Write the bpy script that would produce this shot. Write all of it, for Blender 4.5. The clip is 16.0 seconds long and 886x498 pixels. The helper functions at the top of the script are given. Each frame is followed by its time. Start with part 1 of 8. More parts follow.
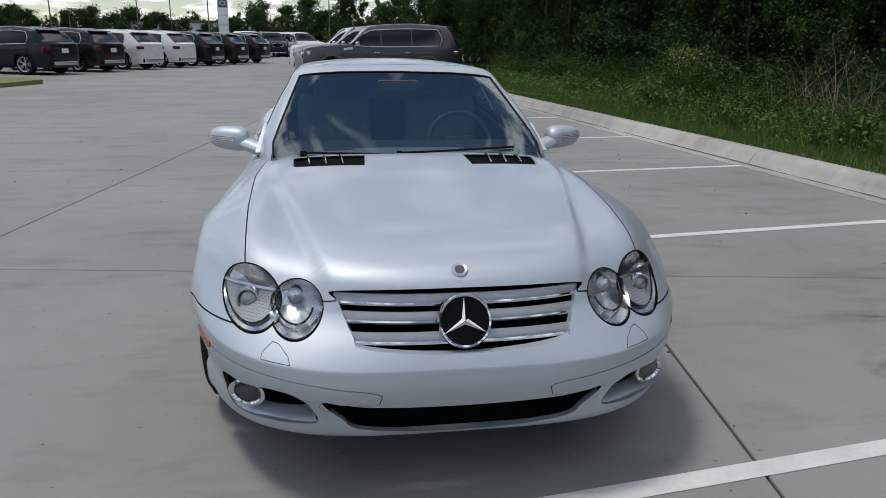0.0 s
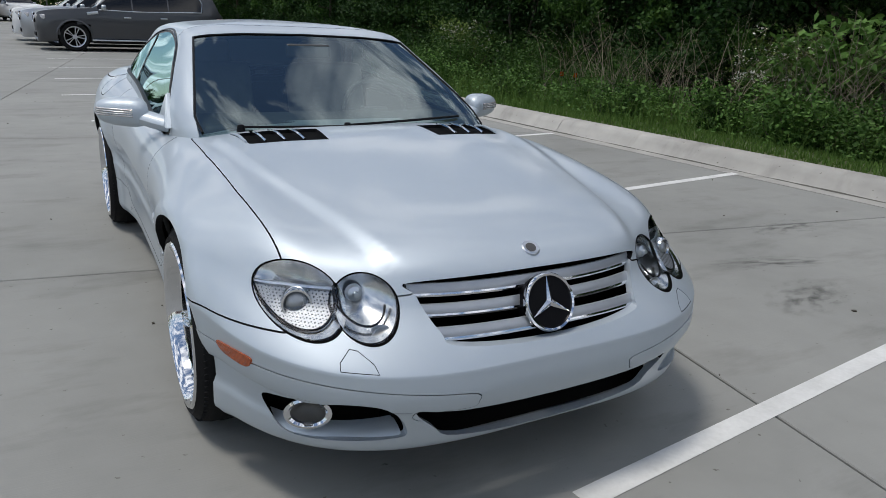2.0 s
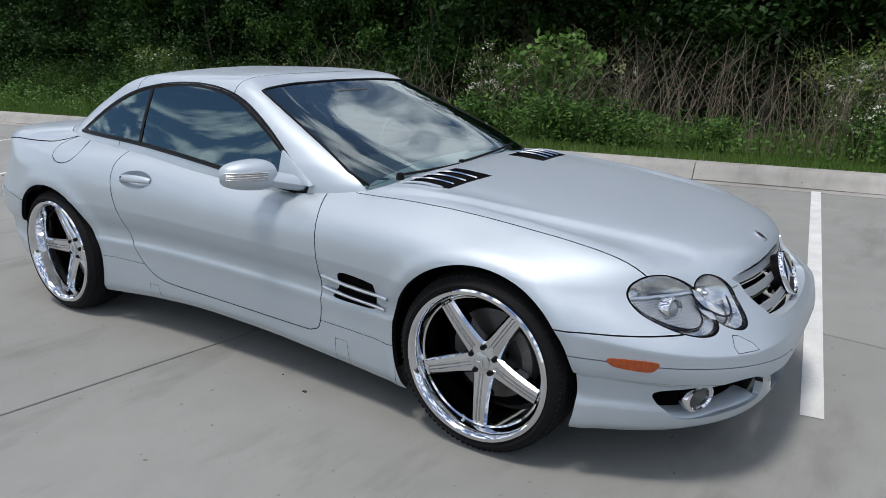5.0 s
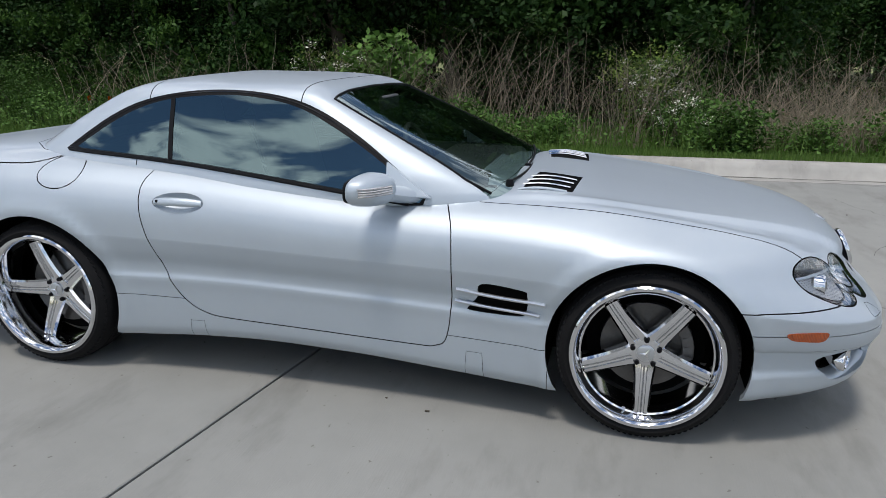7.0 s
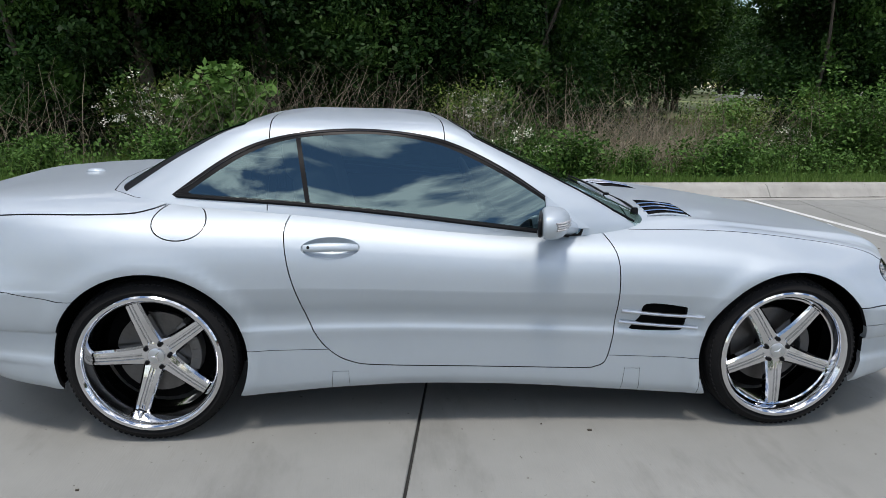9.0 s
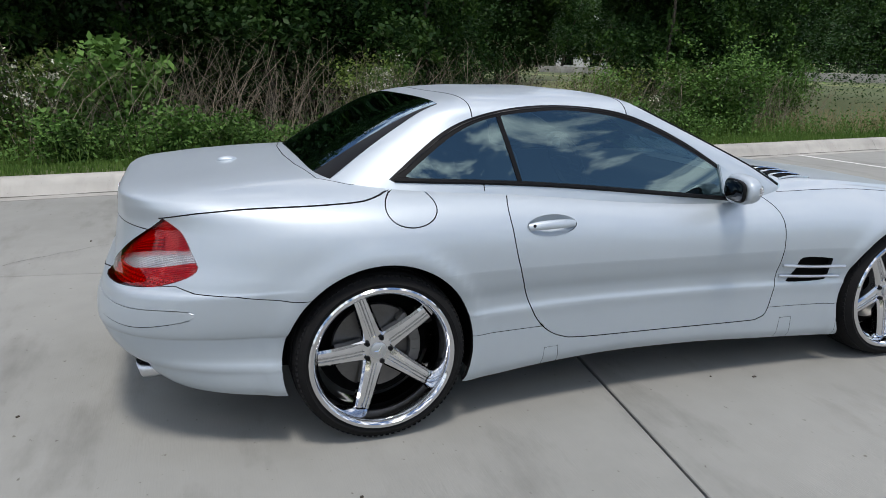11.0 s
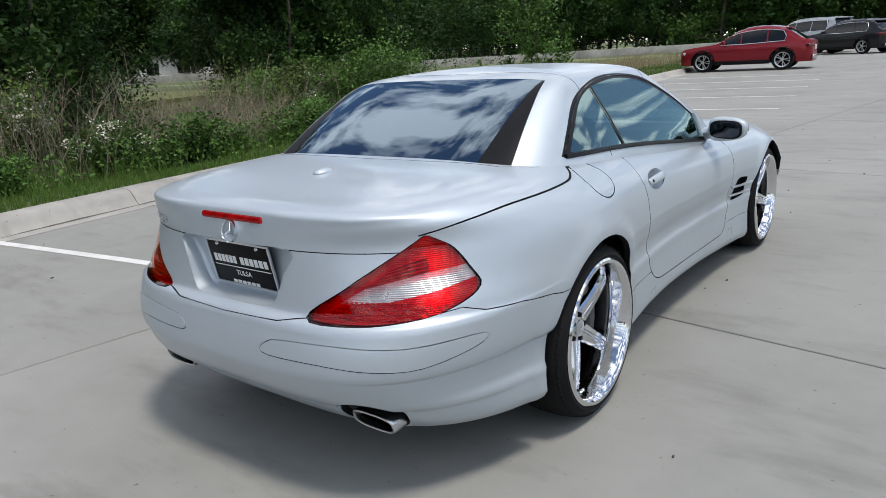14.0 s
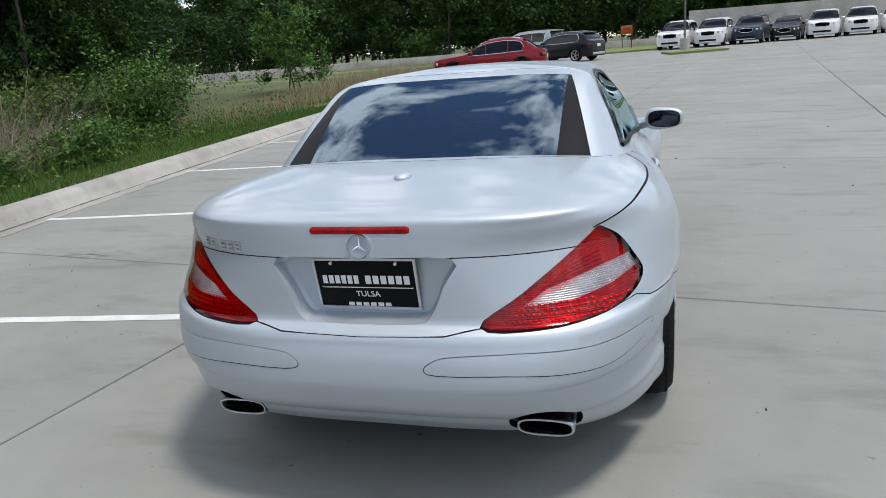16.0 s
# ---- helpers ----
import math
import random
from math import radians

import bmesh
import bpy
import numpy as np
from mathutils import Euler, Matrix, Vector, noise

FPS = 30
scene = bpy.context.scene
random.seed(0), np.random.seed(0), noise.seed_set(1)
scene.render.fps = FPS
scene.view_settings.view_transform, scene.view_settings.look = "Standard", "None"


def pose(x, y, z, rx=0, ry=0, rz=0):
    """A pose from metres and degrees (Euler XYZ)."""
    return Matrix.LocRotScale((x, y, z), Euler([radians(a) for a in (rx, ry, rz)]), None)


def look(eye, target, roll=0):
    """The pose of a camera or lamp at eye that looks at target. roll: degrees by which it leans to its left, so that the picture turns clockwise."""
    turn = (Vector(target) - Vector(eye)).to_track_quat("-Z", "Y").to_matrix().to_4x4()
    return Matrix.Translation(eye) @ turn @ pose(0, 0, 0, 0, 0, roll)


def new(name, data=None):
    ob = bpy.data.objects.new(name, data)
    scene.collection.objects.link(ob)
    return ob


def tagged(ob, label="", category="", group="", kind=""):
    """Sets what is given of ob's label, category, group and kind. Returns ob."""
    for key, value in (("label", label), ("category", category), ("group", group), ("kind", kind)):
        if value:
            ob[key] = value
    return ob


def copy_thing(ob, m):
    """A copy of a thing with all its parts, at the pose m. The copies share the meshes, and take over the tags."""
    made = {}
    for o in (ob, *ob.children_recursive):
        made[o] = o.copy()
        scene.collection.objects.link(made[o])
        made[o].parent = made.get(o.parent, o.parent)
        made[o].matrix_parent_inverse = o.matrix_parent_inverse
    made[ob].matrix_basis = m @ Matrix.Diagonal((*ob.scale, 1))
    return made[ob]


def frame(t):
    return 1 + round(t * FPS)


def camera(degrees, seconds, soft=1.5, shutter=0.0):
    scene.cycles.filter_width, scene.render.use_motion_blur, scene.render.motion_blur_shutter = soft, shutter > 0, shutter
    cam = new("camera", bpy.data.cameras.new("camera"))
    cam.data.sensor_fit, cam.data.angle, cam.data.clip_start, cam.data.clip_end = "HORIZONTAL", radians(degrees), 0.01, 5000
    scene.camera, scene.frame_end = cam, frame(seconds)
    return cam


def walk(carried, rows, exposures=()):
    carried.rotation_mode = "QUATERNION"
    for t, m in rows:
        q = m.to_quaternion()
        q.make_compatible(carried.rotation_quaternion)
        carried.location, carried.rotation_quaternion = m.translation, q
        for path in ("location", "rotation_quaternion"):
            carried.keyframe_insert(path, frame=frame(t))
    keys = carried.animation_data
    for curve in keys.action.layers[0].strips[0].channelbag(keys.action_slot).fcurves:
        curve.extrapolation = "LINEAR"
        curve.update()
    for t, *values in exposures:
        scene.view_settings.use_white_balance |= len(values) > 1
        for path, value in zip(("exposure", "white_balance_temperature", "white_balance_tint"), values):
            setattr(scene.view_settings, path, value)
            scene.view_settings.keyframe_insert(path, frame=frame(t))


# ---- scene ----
cam = camera(63.7, 16.0, soft=0.35)
PATH = [
    (0, (-0.386, -4.033, 1.374), (-0.077, -2.138, 0.815), 0.9),
    (0.5, (-0.516, -3.901, 1.346), (-0.099, -2.021, 0.806), 0.6),
    (1, (-0.652, -3.767, 1.344), (-0.144, -1.914, 0.789), 0.3),
    (1.5, (-0.903, -3.664, 1.316), (-0.148, -1.909, 0.723), 1.2),
    (2, (-1.165, -3.547, 1.303), (-0.229, -1.887, 0.695), 2.6),
    (2.5, (-1.425, -3.348, 1.318), (-0.391, -1.752, 0.699), -0.8),
    (3, (-1.735, -3.163, 1.316), (-0.512, -1.68, 0.763), 0.7),
    (3.5, (-2.026, -3.032, 1.341), (-0.703, -1.638, 0.787), 0.9),
    (4, (-2.242, -2.797, 1.316), (-0.847, -1.478, 0.757), -0.3),
    (4.5, (-2.479, -2.616, 1.352), (-0.982, -1.411, 0.797), -0.5),
    (5, (-2.751, -2.427, 1.37), (-1.153, -1.356, 0.823), 0.0),
    (5.2, (-2.838, -2.36, 1.378), (-1.236, -1.295, 0.832), 0.8),
    (7.3, (-3.347, -0.909, 1.4), (-1.446, -0.6, 0.859), 0.3),
    (7.5, (-3.382, -0.754, 1.4), (-1.465, -0.554, 0.866), 0.2),
    (8, (-3.507, -0.377, 1.416), (-1.583, -0.358, 0.87), -0.4),
    (8.5, (-3.485, 0.015, 1.414), (-1.546, -0.081, 0.933), -1.2),
    (9, (-3.512, 0.413, 1.41), (-1.575, 0.231, 0.949), 1.4),
    (9.5, (-3.572, 0.804, 1.422), (-1.665, 0.477, 0.917), 0.8),
    (10, (-3.45, 1.158, 1.378), (-1.55, 0.771, 0.888), 2.2),
    (10.2, (-3.405, 1.297, 1.393), (-1.51, 0.897, 0.895), 1.8),
    (12.3, (-2.754, 2.764, 1.377), (-1.169, 1.659, 0.861), -1.5),
    (12.5, (-2.665, 2.865, 1.367), (-1.097, 1.736, 0.851), -2.6),
    (13, (-2.396, 3.095, 1.351), (-0.931, 1.84, 0.82), -3.6),
    (13.5, (-2.149, 3.363, 1.356), (-0.84, 1.949, 0.82), -4.9),
    (14, (-1.9, 3.553, 1.35), (-0.734, 2.018, 0.816), -3.5),
    (14.5, (-1.612, 3.708, 1.366), (-0.586, 2.073, 0.844), -3.4),
    (15, (-1.36, 3.89, 1.359), (-0.525, 2.151, 0.829), -4.2),
    (15.5, (-1.07, 3.978, 1.351), (-0.363, 2.183, 0.823), -4.4),
    (16, (-0.788, 3.99, 1.359), (-0.239, 2.145, 0.816), -4.5),
]
walk(cam, [(t, look(eye, target, roll)) for t, eye, target, roll in PATH],
     exposures=[(0, -0.17, 6580, 10), (1.5, -0.10, 6580, 10), (3.5, 0.12, 6550, 10), (5, 0.20, 6600, 11), (7.4, 0.22, 6600, 11), (8.1, 0.33, 6620, 11), (10, 0.33, 6620, 11), (12.5, 0.37, 6720, 11), (16, 0.38, 6650, 10)])

# ---- world, sun ----
SUN_DIR = Vector((0.30, -0.06, -1.0)).normalized()
world = bpy.data.worlds.new("sky")
scene.world = world
world.use_nodes = True
wn, wl = world.node_tree.nodes, world.node_tree.links
wn.clear()
w_out, w_bg, w_sky = wn.new("ShaderNodeOutputWorld"), wn.new("ShaderNodeBackground"), wn.new("ShaderNodeTexSky")
w_sky.sky_type, w_sky.sun_disc = "NISHITA", False
w_sky.sun_elevation, w_sky.sun_rotation = radians(72), radians(-101)
w_bg.inputs["Strength"].default_value = 0.105
# broken cumulus spread evenly over the whole sky
w_co, w_map, w_n1, w_ramp, w_mix = (wn.new("ShaderNodeTexCoord"), wn.new("ShaderNodeMapping"), wn.new("ShaderNodeTexNoise"),
                                    wn.new("ShaderNodeValToRGB"), wn.new("ShaderNodeMix"))
w_xyz, w_lift, w_flat = wn.new("ShaderNodeSeparateXYZ"), wn.new("ShaderNodeMath"), wn.new("ShaderNodeVectorMath")
w_lift.operation, w_flat.operation = "ADD", "DIVIDE"
w_lift.inputs[1].default_value = 0.22
w_map.inputs["Location"].default_value = (0.25, 1.9, 0.4)
w_sky.dust_density, w_sky.ozone_density = 0.0, 1.6
w_n1.inputs["Scale"].default_value, w_n1.inputs["Detail"].default_value, w_n1.inputs["Roughness"].default_value = 5.0, 10.0, 0.56
w_n1.inputs["Distortion"].default_value = 0.25
w_ramp.color_ramp.elements[0].position, w_ramp.color_ramp.elements[1].position = 0.475, 0.595
w_mix.data_type = "RGBA"
w_mix.inputs["B"].default_value = (12.5, 12.8, 13.4, 1)
wl.new(w_co.outputs["Generated"], w_xyz.inputs["Vector"])
wl.new(w_xyz.outputs["Z"], w_lift.inputs[0])
wl.new(w_co.outputs["Generated"], w_flat.inputs[0])
wl.new(w_lift.outputs[0], w_flat.inputs[1])
wl.new(w_flat.outputs["Vector"], w_map.inputs["Vector"])
wl.new(w_map.outputs["Vector"], w_n1.inputs["Vector"])
wl.new(w_n1.outputs["Fac"], w_ramp.inputs["Fac"])
wl.new(w_ramp.outputs["Color"], w_mix.inputs["Factor"])
wl.new(w_sky.outputs["Color"], w_mix.inputs["A"])
wl.new(w_mix.outputs["Result"], w_bg.inputs["Color"])
wl.new(w_bg.outputs["Background"], w_out.inputs["Surface"])
sun = new("sun", bpy.data.lights.new("sun", "SUN"))
sun.data.energy, sun.data.angle, sun.data.color = 2.0, radians(11.0), (1.0, 0.955, 0.89)
sun.matrix_world = look((0, 0, 30), Vector((0, 0, 30)) + SUN_DIR)
scene.view_settings.exposure = 0.0


# ---- materials ----
def material(name, base, rough=0.5, metal=0.0, vary=0.12, scale=8.0, grain=0.0, grain_scale=150.0, coat=0.0, spec=0.5, coat_rough=0.03,
             second=None, per_object=0.0, rough_vary=0.0):
    m = bpy.data.materials.new(name)
    m.use_nodes = True
    nt = m.node_tree
    p = nt.nodes["Principled BSDF"]
    p.inputs["Roughness"].default_value, p.inputs["Metallic"].default_value = rough, metal
    p.inputs["Coat Weight"].default_value, p.inputs["Coat Roughness"].default_value = coat, coat_rough
    p.inputs["Specular IOR Level"].default_value = spec
    p.inputs["Base Color"].default_value = (*base, 1)
    if vary or second:
        co, n1, n2, mx = nt.nodes.new("ShaderNodeTexCoord"), nt.nodes.new("ShaderNodeTexNoise"), nt.nodes.new("ShaderNodeTexNoise"), nt.nodes.new("ShaderNodeMix")
        n1.inputs["Scale"].default_value, n1.inputs["Detail"].default_value = scale, 6
        n2.inputs["Scale"].default_value, n2.inputs["Detail"].default_value = scale * 9, 3
        nt.links.new(co.outputs["Object"], n1.inputs["Vector"])
        nt.links.new(co.outputs["Object"], n2.inputs["Vector"])
        add = nt.nodes.new("ShaderNodeMath")
        add.operation = "MULTIPLY_ADD"
        add.inputs[1].default_value = 0.35
        nt.links.new(n2.outputs["Fac"], add.inputs[0])
        nt.links.new(n1.outputs["Fac"], add.inputs[2])
        sm = nt.nodes.new("ShaderNodeMapRange")
        sm.inputs["From Min"].default_value, sm.inputs["From Max"].default_value = 0.45, 0.9
        nt.links.new(add.outputs[0], sm.inputs["Value"])
        mx.data_type = "RGBA"
        mx.inputs["A"].default_value = (*base, 1)
        mx.inputs["B"].default_value = (*(second or [c * (1 - vary) for c in base]), 1)
        nt.links.new(sm.outputs["Result"], mx.inputs["Factor"])
        out = mx.outputs["Result"]
        if per_object:
            info, hsv, mr = nt.nodes.new("ShaderNodeObjectInfo"), nt.nodes.new("ShaderNodeHueSaturation"), nt.nodes.new("ShaderNodeMapRange")
            mr.inputs["To Min"].default_value, mr.inputs["To Max"].default_value = 1 - per_object, 1 + per_object
            nt.links.new(info.outputs["Random"], mr.inputs["Value"])
            nt.links.new(mr.outputs["Result"], hsv.inputs["Value"])
            nt.links.new(out, hsv.inputs["Color"])
            out = hsv.outputs["Color"]
        nt.links.new(out, p.inputs["Base Color"])
        if rough_vary:
            rr = nt.nodes.new("ShaderNodeMapRange")
            rr.inputs["To Min"].default_value, rr.inputs["To Max"].default_value = rough - rough_vary, rough + rough_vary
            nt.links.new(n1.outputs["Fac"], rr.inputs["Value"])
            nt.links.new(rr.outputs["Result"], p.inputs["Roughness"])
    if grain:
        co2, n3, b = nt.nodes.new("ShaderNodeTexCoord"), nt.nodes.new("ShaderNodeTexNoise"), nt.nodes.new("ShaderNodeBump")
        n3.inputs["Scale"].default_value, n3.inputs["Detail"].default_value = grain_scale, 4
        b.inputs["Strength"].default_value, b.inputs["Distance"].default_value = grain, 0.004
        nt.links.new(co2.outputs["Object"], n3.inputs["Vector"])
        nt.links.new(n3.outputs["Fac"], b.inputs["Height"])
        nt.links.new(b.outputs["Normal"], p.inputs["Normal"])
    return m


def concrete_material(name, base, dark, per_object=0.05):
    """Cast concrete: cloudy tone, broom marks, drips and small dark stains."""
    m = material(name, base, 0.78, vary=0.2, scale=0.55, second=dark, per_object=per_object, spec=0.3)
    nt = m.node_tree
    p = nt.nodes["Principled BSDF"]
    src = p.inputs["Base Color"].links[0].from_socket
    co = nt.nodes.new("ShaderNodeTexCoord")
    geo = nt.nodes.new("ShaderNodeNewGeometry")
    n, r, mx = nt.nodes.new("ShaderNodeTexNoise"), nt.nodes.new("ShaderNodeValToRGB"), nt.nodes.new("ShaderNodeMix")
    mp = nt.nodes.new("ShaderNodeMapping")
    mp.inputs["Scale"].default_value = (0.9, 2.6, 1.0)
    n.inputs["Scale"].default_value, n.inputs["Detail"].default_value, n.inputs["Roughness"].default_value = 1.1, 9, 0.62
    r.color_ramp.elements[0].position, r.color_ramp.elements[1].position = 0.53, 0.80
    mx.data_type, mx.blend_type = "RGBA", "MULTIPLY"
    mx.inputs["B"].default_value = (0.62, 0.61, 0.60, 1)
    nt.links.new(geo.outputs["Position"], mp.inputs["Vector"])
    nt.links.new(mp.outputs["Vector"], n.inputs["Vector"])
    nt.links.new(n.outputs["Fac"], r.inputs["Fac"])
    nt.links.new(r.outputs["Color"], mx.inputs["Factor"])
    nt.links.new(src, mx.inputs["A"])
    # specks of grit
    v, r2, mx2 = nt.nodes.new("ShaderNodeTexNoise"), nt.nodes.new("ShaderNodeValToRGB"), nt.nodes.new("ShaderNodeMix")
    v.inputs["Scale"].default_value, v.inputs["Detail"].default_value = 26, 3
    r2.color_ramp.elements[0].position, r2.color_ramp.elements[1].position = 0.70, 0.76
    mx2.data_type, mx2.blend_type = "RGBA", "MULTIPLY"
    mx2.inputs["B"].default_value = (0.5, 0.48, 0.45, 1)
    nt.links.new(geo.outputs["Position"], v.inputs["Vector"])
    nt.links.new(v.outputs["Fac"], r2.inputs["Fac"])
    nt.links.new(r2.outputs["Color"], mx2.inputs["Factor"])
    nt.links.new(mx.outputs["Result"], mx2.inputs["A"])
    nt.links.new(mx2.outputs["Result"], p.inputs["Base Color"])
    w, b, ad = nt.nodes.new("ShaderNodeTexNoise"), nt.nodes.new("ShaderNodeBump"), nt.nodes.new("ShaderNodeMapping")
    ad.inputs["Scale"].default_value = (10, 160, 10)
    w.inputs["Scale"].default_value, w.inputs["Detail"].default_value = 1.0, 3
    b.inputs["Strength"].default_value, b.inputs["Distance"].default_value = 0.25, 0.003
    nt.links.new(geo.outputs["Position"], ad.inputs["Vector"])
    nt.links.new(ad.outputs["Vector"], w.inputs["Vector"])
    nt.links.new(w.outputs["Fac"], b.inputs["Height"])
    nt.links.new(b.outputs["Normal"], p.inputs["Normal"])
    return m


def leaf_material(name, base, other, rough=0.55):
    """Leaves: tone varies from leaf to leaf; light shines through a little."""
    m = bpy.data.materials.new(name)
    m.use_nodes = True
    nt = m.node_tree
    p = nt.nodes["Principled BSDF"]
    p.inputs["Roughness"].default_value = rough
    p.inputs["Specular IOR Level"].default_value = 0.14
    geo, info, mx, hsv, mr = (nt.nodes.new("ShaderNodeNewGeometry"), nt.nodes.new("ShaderNodeObjectInfo"), nt.nodes.new("ShaderNodeMix"),
                              nt.nodes.new("ShaderNodeHueSaturation"), nt.nodes.new("ShaderNodeMapRange"))
    mx.data_type = "RGBA"
    mx.inputs["A"].default_value, mx.inputs["B"].default_value = (*base, 1), (*other, 1)
    nt.links.new(geo.outputs["Random Per Island"], mx.inputs["Factor"])
    mr.inputs["To Min"].default_value, mr.inputs["To Max"].default_value = 0.75, 1.3
    nt.links.new(info.outputs["Random"], mr.inputs["Value"])
    nt.links.new(mr.outputs["Result"], hsv.inputs["Value"])
    nt.links.new(mx.outputs["Result"], hsv.inputs["Color"])
    nt.links.new(hsv.outputs["Color"], p.inputs["Base Color"])
    tr, ms = nt.nodes.new("ShaderNodeBsdfTranslucent"), nt.nodes.new("ShaderNodeMixShader")
    ms.inputs["Fac"].default_value = 0.16
    nt.links.new(hsv.outputs["Color"], tr.inputs["Color"])
    nt.links.new(p.outputs["BSDF"], ms.inputs[1])
    nt.links.new(tr.outputs["BSDF"], ms.inputs[2])
    nt.links.new(ms.outputs["Shader"], nt.nodes["Material Output"].inputs["Surface"])
    return m


def glass_material(name, tint, rough=0.0, gloss=0.05, coat=(1, 1, 1)):
    """Thin glass: a see-through tint under a mirror coat that grows at grazing angles, alike from both sides."""
    m = bpy.data.materials.new(name)
    m.use_nodes = True
    nt = m.node_tree
    nt.nodes.remove(nt.nodes["Principled BSDF"])
    tr, gl, ms, lw, pw, ma = (nt.nodes.new("ShaderNodeBsdfTransparent"), nt.nodes.new("ShaderNodeBsdfGlossy"), nt.nodes.new("ShaderNodeMixShader"),
                              nt.nodes.new("ShaderNodeLayerWeight"), nt.nodes.new("ShaderNodeMath"), nt.nodes.new("ShaderNodeMath"))
    tr.inputs["Color"].default_value = (*tint, 1)
    gl.inputs["Roughness"].default_value = rough
    gl.inputs["Color"].default_value = (*coat, 1)
    lw.inputs["Blend"].default_value = 0.5
    pw.operation, ma.operation = "POWER", "MULTIPLY_ADD"
    pw.inputs[1].default_value = 4.6
    ma.inputs[1].default_value, ma.inputs[2].default_value = 0.9, gloss
    nt.links.new(lw.outputs["Facing"], pw.inputs[0])
    nt.links.new(pw.outputs[0], ma.inputs[0])
    nt.links.new(ma.outputs[0], ms.inputs["Fac"])
    nt.links.new(tr.outputs["BSDF"], ms.inputs[1])
    nt.links.new(gl.outputs["BSDF"], ms.inputs[2])
    nt.links.new(ms.outputs["Shader"], nt.nodes["Material Output"].inputs["Surface"])
    return m


